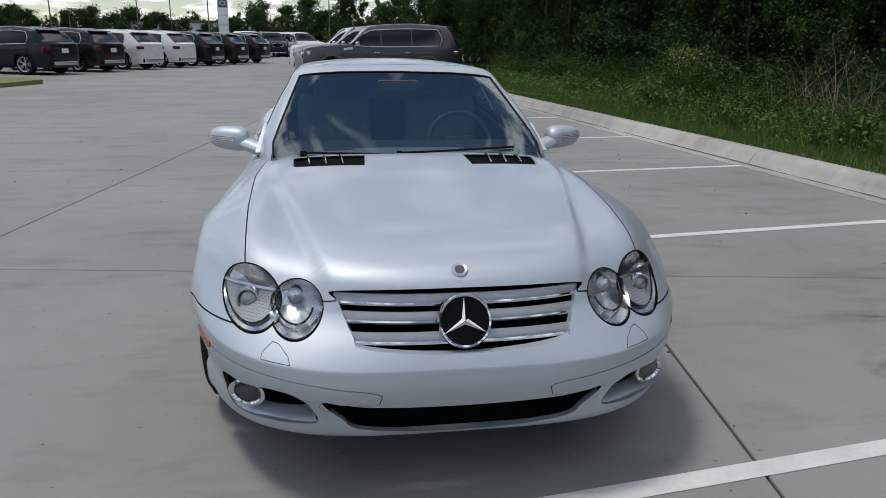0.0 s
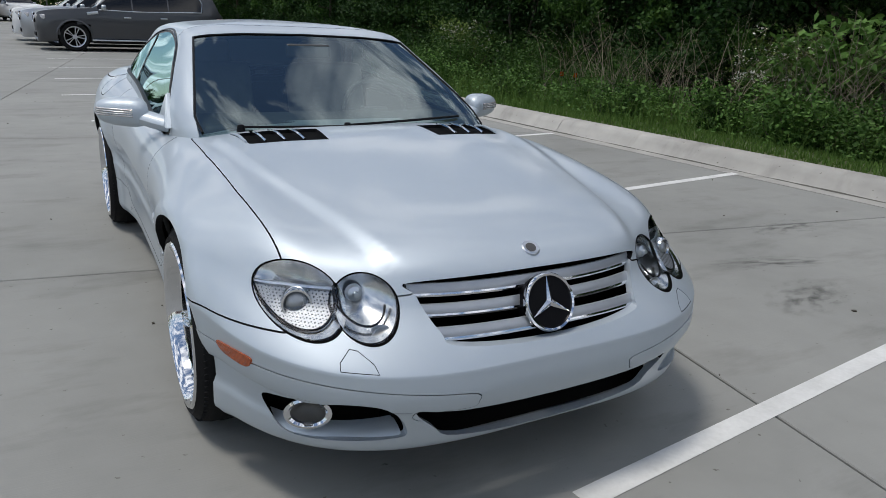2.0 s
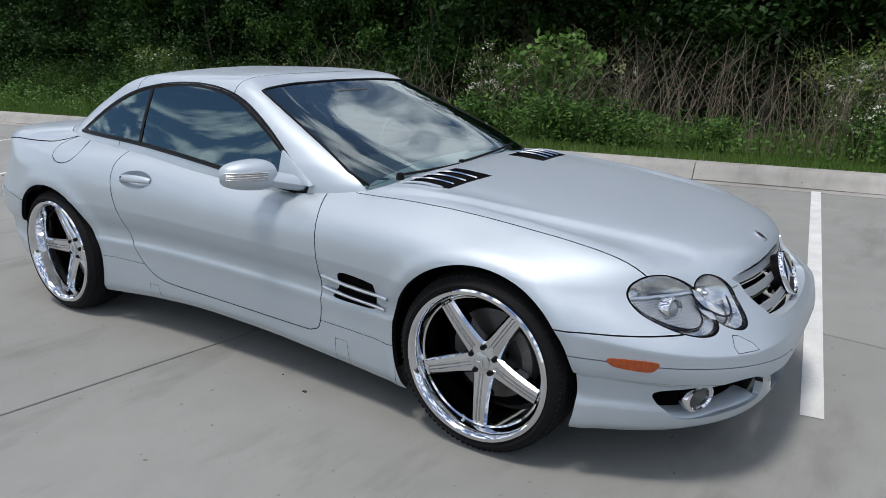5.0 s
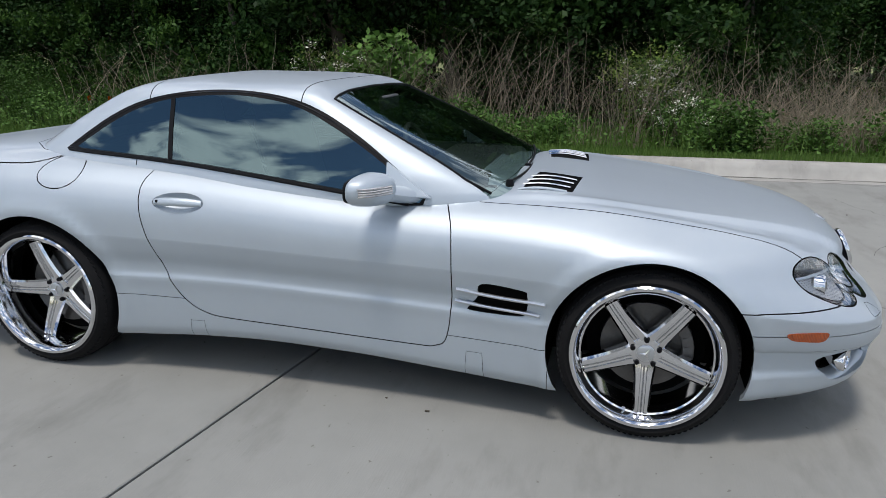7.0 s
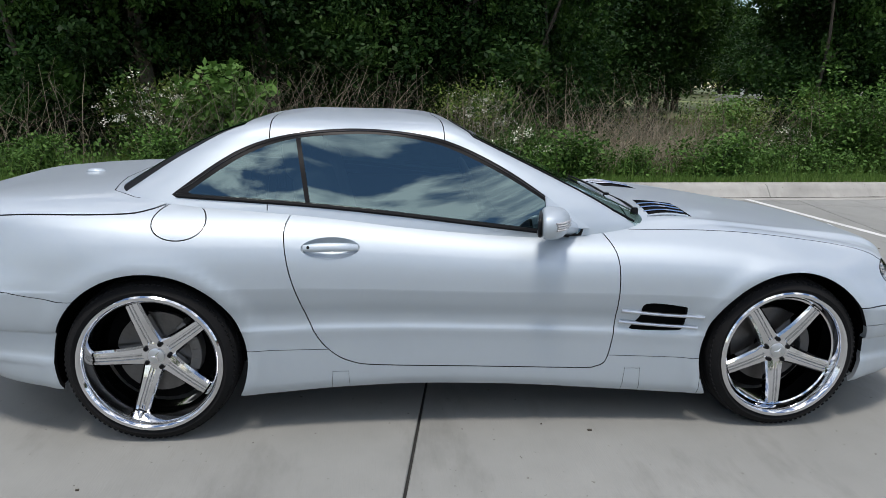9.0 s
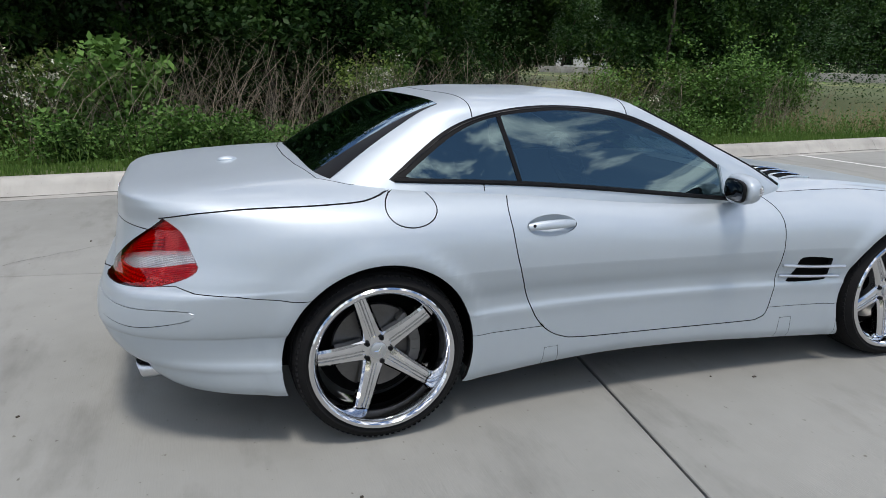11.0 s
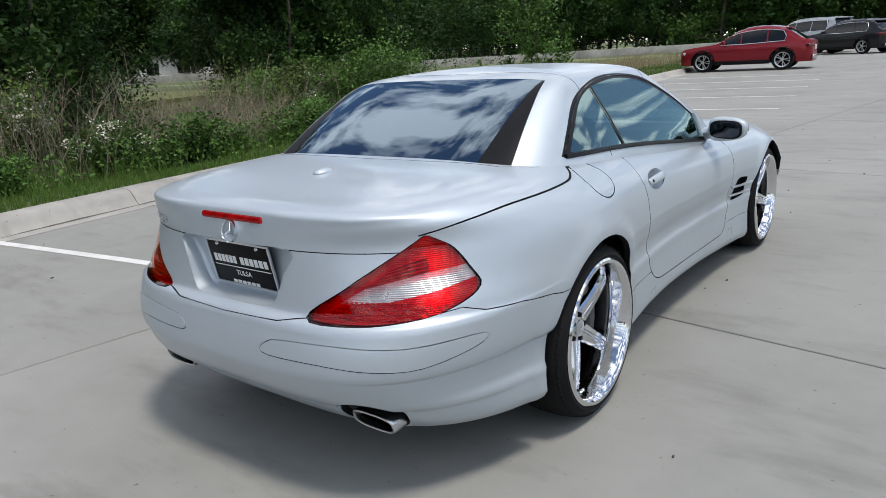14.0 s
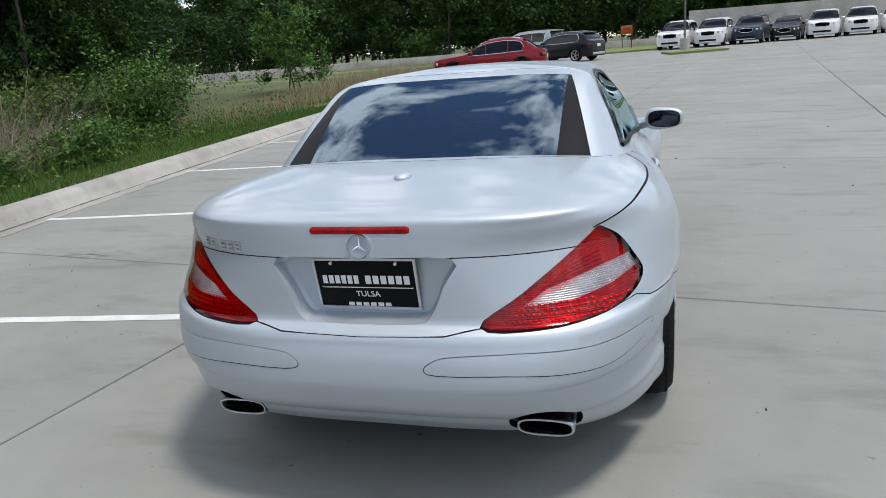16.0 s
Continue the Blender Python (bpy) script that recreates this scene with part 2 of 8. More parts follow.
M = dict(
    concrete=concrete_material("lot_concrete", (0.284, 0.285, 0.268), (0.220, 0.222, 0.208)),
    kerb=concrete_material("kerb_concrete", (0.45, 0.435, 0.40), (0.25, 0.243, 0.225)),
    joint=material("joint_filler", (0.03, 0.03, 0.028), 0.9, scale=20, vary=0.4),
    line=material("road_paint", (0.72, 0.72, 0.70), 0.6, scale=6, vary=0.15, second=(0.55, 0.55, 0.53)),
    soil=material("meadow_soil", (0.055, 0.085, 0.022), 0.95, scale=0.6, second=(0.085, 0.095, 0.035), grain=0.6, grain_scale=30),
    far_grass=material("mown_grass", (0.13, 0.17, 0.05), 0.95, scale=0.4, second=(0.17, 0.19, 0.07), grain=0.6, grain_scale=20),
    paint=material("silver_metallic_paint", (0.485, 0.54, 0.588), 0.53, 0.62, vary=0.03, scale=3, coat=0.52, coat_rough=0.07),
    # near-black for panel gap walls and inner faces, standing in for shade
    gap_shade=material("gap_shade_black", (0.012, 0.012, 0.013), 0.7, scale=20, vary=0.3, spec=0.1),
    black=material("black_plastic", (0.006, 0.006, 0.007), 0.40, scale=30, vary=0.3, spec=0.14),
    gloss_black=material("gloss_black", (0.006, 0.006, 0.007), 0.06, scale=20, vary=0.2, spec=0.5),
    mesh_black=material("black_mesh", (0.003, 0.003, 0.003), 0.8, scale=60, vary=0.5, spec=0.06),
    rubber=material("tyre_rubber", (0.010, 0.010, 0.0105), 0.75, scale=25, vary=0.25, grain=0.25, grain_scale=220, spec=0.16),
    chrome=material("chrome", (0.70, 0.71, 0.73), 0.085, 1.0, vary=0.03, scale=20),
    lamp_chrome=material("lamp_reflector", (0.70, 0.71, 0.72), 0.20, 1.0, vary=0.35, scale=40),
    satin=material("satin_silver", (0.62, 0.64, 0.67), 0.3, 1.0, vary=0.05, scale=12),
    grille=material("grille_silver", (0.40, 0.42, 0.45), 0.42, 0.55, vary=0.08, scale=20, coat=0.4),
    steel=material("brake_steel", (0.13, 0.125, 0.12), 0.45, 0.8, vary=0.3, scale=14),
    iron=material("grey_iron", (0.16, 0.155, 0.15), 0.6, 0.6, vary=0.3, scale=20),
    glass=glass_material("tinted_glass", (0.58, 0.68, 0.64), gloss=0.15, coat=(0.80, 0.93, 0.97)),
    side_glass=glass_material("tinted_side_glass", (0.13, 0.17, 0.175), gloss=0.18, coat=(0.66, 0.92, 0.95)),
    dark_glass=glass_material("dark_rear_glass", (0.02, 0.025, 0.03), gloss=0.22, coat=(0.66, 0.84, 1.0)),
    lens=glass_material("clear_lens", (0.95, 0.97, 0.98), gloss=0.04),
    red_clear=glass_material("clear_red_lens", (0.86, 0.009, 0.015), gloss=0.03),
    diode=material("red_diode", (0.50, 0.03, 0.03), 0.2, 0.3, vary=0.2, scale=60, coat=0.6),
    lamp_back=material("lamp_backing", (0.74, 0.74, 0.74), 0.22, 0.65, vary=0.45, scale=22),
    red=material("red_lens", (0.42, 0.004, 0.006), 0.12, coat=0.15, vary=0.6, scale=30, spec=0.2),
    orange=material("amber_lens", (0.50, 0.085, 0.008), 0.25, coat=0.4, vary=0.3, scale=60),
    white_lens=material("ribbed_clear_lens", (0.80, 0.78, 0.76), 0.16, 0.5, coat=0.5, vary=0.3, scale=55),
    projector_glass=material("projector_glass", (0.30, 0.32, 0.34), 0.12, 0.5, vary=0.2, scale=40, coat=1.0),
    perforated=material("perforated_reflector", (0.66, 0.67, 0.69), 0.45, 0.6, vary=0.0),
    leather=material("grey_leather", (0.34, 0.335, 0.32), 0.5, vary=0.15, scale=15),
    dash=material("dark_dash", (0.055, 0.057, 0.058), 0.55, vary=0.2, scale=15),
    plate=material("plate_black", (0.004, 0.004, 0.005), 0.4, vary=0.2, scale=20, spec=0.1),
    plate_white=material("plate_white", (0.75, 0.75, 0.75), 0.4, vary=0.05, scale=30),
    bark=material("bark", (0.085, 0.068, 0.05), 0.9, scale=5, second=(0.045, 0.038, 0.03), grain=0.8, grain_scale=25),
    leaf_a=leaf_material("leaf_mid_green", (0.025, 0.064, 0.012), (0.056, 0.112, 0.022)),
    # thicket filling: the deep shade among the boughs is put into this green
    leaf_b=leaf_material("leaf_shaded_green", (0.011, 0.034, 0.009), (0.031, 0.070, 0.016)),
    leaf_c=leaf_material("leaf_bright_green", (0.060, 0.132, 0.027), (0.105, 0.195, 0.045)),
    leaf_d=leaf_material("leaf_yellow_green", (0.082, 0.132, 0.026), (0.135, 0.190, 0.044)),
    flower=leaf_material("white_blossom", (0.62, 0.62, 0.52), (0.75, 0.74, 0.66)),
    dry=leaf_material("dry_stems", (0.15, 0.127, 0.096), (0.30, 0.255, 0.19), 0.9),
    straw=leaf_material("straw_grass", (0.32, 0.26, 0.15), (0.42, 0.35, 0.22), 0.9),
    grass=leaf_material("grass_blades", (0.050, 0.103, 0.018), (0.105, 0.168, 0.04)),
)



def ribbed(mat, axis, scale, depth, dark=0.0):
    """Adds fine parallel ribs to a material."""
    nt = mat.node_tree
    p = nt.nodes["Principled BSDF"]
    co, wv, b = nt.nodes.new("ShaderNodeTexCoord"), nt.nodes.new("ShaderNodeTexWave"), nt.nodes.new("ShaderNodeBump")
    wv.bands_direction = axis
    wv.inputs["Scale"].default_value = scale
    b.inputs["Strength"].default_value, b.inputs["Distance"].default_value = depth, 0.004
    nt.links.new(co.outputs["Object"], wv.inputs["Vector"])
    nt.links.new(wv.outputs["Fac"], b.inputs["Height"])
    nt.links.new(b.outputs["Normal"], p.inputs["Normal"])
    if dark and p.inputs["Base Color"].links:
        mx, src = nt.nodes.new("ShaderNodeMix"), p.inputs["Base Color"].links[0].from_socket
        mx.data_type, mx.blend_type = "RGBA", "MULTIPLY"
        mx.inputs["B"].default_value = (1 - dark, 1 - dark, 1 - dark, 1)
        nt.links.new(wv.outputs["Fac"], mx.inputs["Factor"])
        nt.links.new(src, mx.inputs["A"])
        nt.links.new(mx.outputs["Result"], p.inputs["Base Color"])


def dotted(mat, pitch):
    """Rows of small dark holes."""
    nt = mat.node_tree
    p = nt.nodes["Principled BSDF"]
    co, vo, r = nt.nodes.new("ShaderNodeTexCoord"), nt.nodes.new("ShaderNodeTexVoronoi"), nt.nodes.new("ShaderNodeValToRGB")
    vo.inputs["Scale"].default_value, vo.inputs["Randomness"].default_value = 1 / pitch, 0.0
    e = r.color_ramp.elements
    e[0].position, e[0].color = 0.30, (0.03, 0.03, 0.033, 1)
    e[1].position, e[1].color = 0.40, (0.38, 0.39, 0.41, 1)
    nt.links.new(co.outputs["Object"], vo.inputs["Vector"])
    nt.links.new(vo.outputs["Distance"], r.inputs["Fac"])
    nt.links.new(r.outputs["Color"], p.inputs["Base Color"])


ribbed(M["white_lens"], "Z", 60, 0.4, 0.25)
ribbed(M["lamp_back"], "Z", 55, 0.4, 0.24)
ribbed(M["orange"], "Y", 60, 0.4, 0.3)
dotted(M["perforated"], 0.0072)


# ---- mesh helpers ----
def part(name, bm, mat, parent=None, label="", smooth=True, angle=35):
    """Links a bmesh as one mesh object under a thing or a part."""
    me = bpy.data.meshes.new(name)
    bm.normal_update()
    bm.to_mesh(me)
    bm.free()
    return part_mesh(name, me, mat, parent, label, smooth, angle)


def part_mesh(name, me, mat, parent=None, label="", smooth=True, angle=35):
    slots = [p.material_index for p in me.polygons]
    me.materials.clear()
    me.materials.append(M[mat] if isinstance(mat, str) else mat)
    if mat == "paint" and any(slots):
        me.materials.append(M["gap_shade"])
        me.polygons.foreach_set("material_index", slots)
    if smooth:
        me.shade_smooth()
        if angle:
            me.set_sharp_from_angle(angle=radians(angle))
    ob = new(name, me)
    if parent:
        ob.parent = parent
    if label:
        ob["label"] = label
    return ob


def thing(name, label, category, at=None, group="", kind=""):
    ob = new(name)
    ob.empty_display_size = 0.1
    if at is not None:
        ob.matrix_basis = at
    return tagged(ob, label, category, group, kind)


def box(sx, sy, sz, at=(0, 0, 0), bevel=0.0, segments=2, bm=None, turn=None):
    """A box centred at a place, with rounded edges."""
    own = bmesh.new()
    bmesh.ops.create_cube(own, size=1.0, matrix=Matrix.Diagonal((sx, sy, sz, 1)))
    if bevel:
        bmesh.ops.bevel(own, geom=own.edges[:], offset=bevel, segments=segments, profile=0.6, affect="EDGES")
    bmesh.ops.transform(own, matrix=Matrix.Translation(at) @ (turn or Matrix()), verts=own.verts)
    return merge(bm, own)


def merge(bm, own):
    if bm is None:
        return own
    me = bpy.data.meshes.new("tmp")
    own.to_mesh(me)
    own.free()
    bm.from_mesh(me)
    bpy.data.meshes.remove(me)
    return bm


def revolve(profile, steps=48, axis="x", bm=None, at=(0, 0, 0)):
    """A closed or open profile of (radius, along) turned about an axis."""
    own = bmesh.new()
    rings = []
    for i in range(steps):
        a = 2 * math.pi * i / steps
        row = []
        for r, s in profile:
            p = {"x": (s, r * math.cos(a), r * math.sin(a)), "y": (r * math.cos(a), s, r * math.sin(a)), "z": (r * math.cos(a), r * math.sin(a), s)}[axis]
            row.append(own.verts.new(p))
        rings.append(row)
    for i in range(steps):
        a, b = rings[i], rings[(i + 1) % steps]
        for j in range(len(profile) - 1):
            own.faces.new((a[j], a[j + 1], b[j + 1], b[j]))
    bmesh.ops.remove_doubles(own, verts=own.verts, dist=1e-5)
    bmesh.ops.recalc_face_normals(own, faces=own.faces)
    bmesh.ops.translate(own, vec=at, verts=own.verts)
    return merge(bm, own)


def tube(points, radius, sides=6, bm=None, taper=1.0, flat=1.0):
    """A round bar along points; taper: the end's radius against the start's."""
    own = bm if bm is not None else bmesh.new()
    pts = [Vector(p) for p in points]
    rows = []
    for i, p in enumerate(pts):
        way = (pts[min(i + 1, len(pts) - 1)] - pts[max(i - 1, 0)]).normalized()
        side = way.cross(Vector((0, 0, 1)))
        side = side.normalized() if side.length > 1e-3 else Vector((1, 0, 0))
        up = side.cross(way)
        r = radius * (1 + (taper - 1) * i / max(1, len(pts) - 1))
        rows.append([own.verts.new(p + r * (math.cos(2 * math.pi * k / sides) * side + flat * math.sin(2 * math.pi * k / sides) * up)) for k in range(sides)])
    for a, b in zip(rows, rows[1:]):
        for k in range(sides):
            own.faces.new((a[k], a[(k + 1) % sides], b[(k + 1) % sides], b[k]))
    own.faces.new(rows[0][::-1])
    own.faces.new(rows[-1])
    return own


def spline(points):
    """A smooth curve through (at, value) pairs; straight on outside them."""
    x, y = np.array(points, float).T
    n = len(x)
    h = np.diff(x)
    a = np.zeros((n, n))
    r = np.zeros(n)
    a[0, 0] = a[-1, -1] = 1
    for i in range(1, n - 1):
        a[i, i - 1], a[i, i], a[i, i + 1] = h[i - 1], 2 * (h[i - 1] + h[i]), h[i]
        r[i] = 6 * ((y[i + 1] - y[i]) / h[i] - (y[i] - y[i - 1]) / h[i - 1])
    m = np.linalg.solve(a, r)

    def value(t):
        t = min(max(t, x[0]), x[-1])
        i = min(max(int(np.searchsorted(x, t)) - 1, 0), n - 2)
        u, v = x[i + 1] - t, t - x[i]
        return float(m[i] * u**3 / (6 * h[i]) + m[i + 1] * v**3 / (6 * h[i]) + (y[i] / h[i] - m[i] * h[i] / 6) * u + (y[i + 1] / h[i] - m[i + 1] * h[i] / 6) * v)

    return value


def curve(points):
    """A smooth curve through (at, value) pairs that never swings past them."""
    x, y = np.array(points, float).T
    h, d = np.diff(x), np.diff(y) / np.diff(x)
    m = np.zeros(len(x))
    m[0], m[-1] = d[0], d[-1]
    for i in range(1, len(x) - 1):
        if d[i - 1] * d[i] > 0:
            w1, w2 = 2 * h[i] + h[i - 1], h[i] + 2 * h[i - 1]
            m[i] = (w1 + w2) / (w1 / d[i - 1] + w2 / d[i])

    def value(t):
        t = min(max(t, x[0]), x[-1])
        i = min(max(int(np.searchsorted(x, t)) - 1, 0), len(x) - 2)
        u = (t - x[i]) / h[i]
        return float((1 + 2 * u) * (1 - u) ** 2 * y[i] + u * (1 - u) ** 2 * h[i] * m[i] + u * u * (3 - 2 * u) * y[i + 1] + u * u * (u - 1) * h[i] * m[i + 1])

    return value


# ---- the lot: kerb line, slabs, lines ----
KERB_LEAN = 0.09
_c = math.hypot(1, KERB_LEAN)
KN, KD = Vector((1 / _c, KERB_LEAN / _c, 0)), Vector((-KERB_LEAN / _c, 1 / _c, 0))


def along(u, v, z=0.0):
    """A place u metres behind the kerb's face and v metres along it."""
    return Vector((5.04, 0, z)) + float(u) * KN + float(v) * KD


def ground_height(u, v):
    """The verge falls from the kerb to a shallow swale below the thicket; the fall dies out where the lot ends."""
    fall = max(0.0, min(1.0, (v + 24) / 9)) * (min(max(u - 0.5, 0), 4.2) * 0.092 - 0.02 * min(max(u - 14, 0), 19))
    rise = 0.0 if u < 0.3 else 0.13 + 0.02 * math.sin(v * 0.7) * min(1, u - 0.3) - fall
    return rise + (0.035 * noise.noise((u * 0.5, v * 0.5, 0)) * min(1, max(0, u - 0.6)) if u > 0.3 else -0.05)


def ground_sheet():
    us = [-600, -200, -80, -30, -10, 0.0, 0.24, 0.32, 0.7, 1.2, 1.8, 2.6, 3.4, 4.4, 5.5, 7, 9, 12, 18, 30, 60, 200, 600]
    vs = [-600, -200, -100, -60] + [-48 + 1.5 * i for i in range(74)] + [80, 120, 200, 600]
    bm = bmesh.new()
    grid = [[bm.verts.new(along(u, v, ground_height(max(-1, min(u, 30)), v))) for u in us] for v in vs]
    for a, b in zip(grid, grid[1:]):
        for i in range(len(us) - 1):
            bm.faces.new((a[i], a[i + 1], b[i + 1], b[i]))
    return tagged(part("ground", bm, "soil"), "rough grassy ground running to the horizon", "ground", kind="structure")


ground_sheet()
SLAB_U, SLAB, GAP = 4.18, 4.35, 0.0125
SU, SV = Vector((1, -0.145, 0)).normalized(), Vector((0.145, 1, 0)).normalized()
SLAB_O = Vector((1.33, 0.13 - 0.145 * 1.33, 0))


def lot():
    bed = bmesh.new()
    quad = [bed.verts.new(along(u, v, -0.016)) for u, v in ((-90, -70), (-0.235, -70), (-0.235, 75), (-90, 75))]
    bed.faces.new(quad)
    base = tagged(part("pavement", bed, "joint"), "wide car park of pale jointed concrete slabs", "pavement", kind="structure")
    far = bmesh.new()
    shared = {}
    for i in range(-20, 3):
        for j in range(-17, 18):
            corner = SLAB_O + i * SLAB_U * SU + j * SLAB * SV
            pts = [corner + a * SU + b * SV for a, b in ((GAP / 2, GAP / 2), (SLAB_U - GAP / 2, GAP / 2), (SLAB_U - GAP / 2, SLAB - GAP / 2), (GAP / 2, SLAB - GAP / 2))]
            # trim to the gutter
            us = [(p - along(0, 0)).dot(KN) for p in pts]
            if min(us) > -0.27:
                continue
            own = bmesh.new()
            top = [own.verts.new((p.x, p.y, 0)) for p in pts]
            face = own.faces.new(top)
            if max(us) > -0.27:
                bmesh.ops.bisect_plane(own, geom=own.verts[:] + own.edges[:] + own.faces[:], plane_co=along(-0.276, 0), plane_no=KN, clear_outer=True)
            ex = bmesh.ops.extrude_face_region(own, geom=own.faces[:])
            bmesh.ops.translate(own, vec=(0, 0, -0.016), verts=[e for e in ex["geom"] if isinstance(e, bmesh.types.BMVert)])
            bmesh.ops.recalc_face_normals(own, faces=own.faces)
            if -4 <= i <= 1 and -5 <= j <= 5:
                tops = [e for e in own.edges if all(abs(v.co.z) < 1e-5 for v in e.verts)]
                bmesh.ops.bevel(own, geom=tops, offset=0.004, segments=1, affect="EDGES")
                part("slab", own, "concrete", base, smooth=False)
            else:
                far = merge(far, own)
    tagged(part("slab_field", far, "concrete", base, smooth=False), kind="stuff")


lot()


def kerb():
    root = thing("kerb", "pale rolled concrete kerb and gutter along grass", "kerb", kind="structure")
    profile = [(-0.26, -0.05), (-0.26, 0.0), (-0.02, -0.012), (0.02, 0.006), (0.07, 0.08), (0.11, 0.128), (0.16, 0.148), (0.30, 0.152), (0.318, 0.14), (0.318, -0.05)]
    length = 4.4
    for k in range(-12, 18):
        v0, v1 = -0.42 + k * length + 0.004, -0.42 + (k + 1) * length - 0.004
        bm = bmesh.new()
        rows = [[bm.verts.new(along(u, v, z)) for u, z in profile] for v in np.linspace(v0, v1, 5)]
        for a, b in zip(rows, rows[1:]):
            for i in range(len(profile)):
                j = (i + 1) % len(profile)
                bm.faces.new((a[i], b[i], b[j], a[j]))
        bm.faces.new(rows[0])
        bm.faces.new(rows[-1][::-1])
        part("kerb_section", bm, "kerb", root, angle=50)

    # dirt gathered at the foot of the kerb
    dirt, rows = bmesh.new(), []
    for v in np.arange(-14, 18, 0.06):
        n = noise.noise((v * 1.3, 0.4, 0)) + 0.6 * noise.noise((v * 6.0, 2.4, 0))
        w = max(0.003, 0.016 + 0.02 * n)
        rows.append([dirt.verts.new(along(-0.02 - w, v, -0.0095)), dirt.verts.new(along(-0.02, v, -0.0098)), dirt.verts.new(along(-0.02 + w * 0.5, v, -0.0098 + w * 0.5 * 0.45 + 0.001))])
    for a, b in zip(rows, rows[1:]):
        for i in range(2):
            dirt.faces.new((a[i], a[i + 1], b[i + 1], b[i]))
    tagged(part("gutter_dirt", dirt, material("gutter_dirt", (0.11, 0.105, 0.09), 0.95, scale=14, vary=0.4)), "dark dirt gathered at the foot of a kerb", "dirt", kind="structure")


kerb()


def parking_lines():
    for k, near in ((20.0, -1.0), (17.2, -1.0), (14.4, -1.0), (11.65, -0.95), (8.85, -0.93), (5.95, -0.7), (3.22, 0.0), (0.54, 0.0), (-2.245, 0.075), (-4.98, 0.5), (-7.75, 0.75), (-10.6, 1.0),
                    (-13.4, 1.25), (-16.1, 1.5), (-18.8, 1.7), (-21.5, 1.9)):
        a = Vector((near, k + 0.122 * near, 0))
        far_x = 4.78 - KERB_LEAN * k
        b = Vector((far_x, k + 0.122 * far_x, 0))
        side = Vector((-0.122, 1, 0)).normalized() * 0.042
        bm = bmesh.new()
        n = 18
        rows = []
        for i in range(n + 1):
            p = a.lerp(b, i / n)
            wob = 0.004 * noise.noise((i * 1.7, k, 0))
            rows.append([bm.verts.new((p + s * side * (1 + 2 * wob) + Vector((0, 0, 0.0025)))) for s in (-1, 1)])
        for r, s in zip(rows, rows[1:]):
            bm.faces.new((r[0], s[0], s[1], r[1]))
        tagged(part("parking_line", bm, "line", smooth=False), "white painted parking bay line on concrete", "road marking", group="parking bay lines", kind="structure")


parking_lines()


# ---- the silver coupe ----
def dome(lower, upper, y_front, y_rear, bump=None, steps=(30, 56, 30)):
    """A closed-topped shell of rings. A level: half-width(y), height(y), nose y, tail y, how square its front and rear corners are. y_front, y_rear: where the corners begin."""
    bm = bmesh.new()
    rows = []
    for half, height, nose, tail, n_front, n_rear in [*lower, *upper]:
        line = []
        for i in range(steps[0]):
            f = math.pi / 2 * i / steps[0]
            line.append((math.sin(f) ** (2 / n_front), y_front - (y_front - nose) * math.cos(f) ** (2 / n_front)))
        line += [(1.0, y) for y in np.linspace(y_front, y_rear, steps[1])]
        for i in range(steps[2], 0, -1):
            f = math.pi / 2 * (i - 1) / steps[2]
            line.append((math.sin(f) ** (2 / n_rear), y_rear + (tail - y_rear) * math.cos(f) ** (2 / n_rear)))
        ring = []
        for side in (1, -1):
            for k, y in (line if side == 1 else line[-2:0:-1]):
                x = k * half(y)
                z = height(y)
                if bump:
                    x, z = x + bump(x, y, z)[0], z + bump(x, y, z)[1]
                ring.append(bm.verts.new((side * x, y, z)))
        rows.append(ring)
    for a, b in zip(rows, rows[1:]):
        for i in range(len(a)):
            j = (i + 1) % len(a)
            bm.faces.new((a[i], a[j], b[j], b[i]))
    bmesh.ops.remove_doubles(bm, verts=bm.verts, dist=2e-4)
    bmesh.ops.dissolve_degenerate(bm, edges=bm.edges, dist=1e-4)
    bmesh.ops.recalc_face_normals(bm, faces=bm.faces)
    if sum(f.normal.dot(f.calc_center_median() - Vector((0, 0, 0.5))) for f in bm.faces) < 0:
        bmesh.ops.reverse_faces(bm, faces=bm.faces)
    return bm


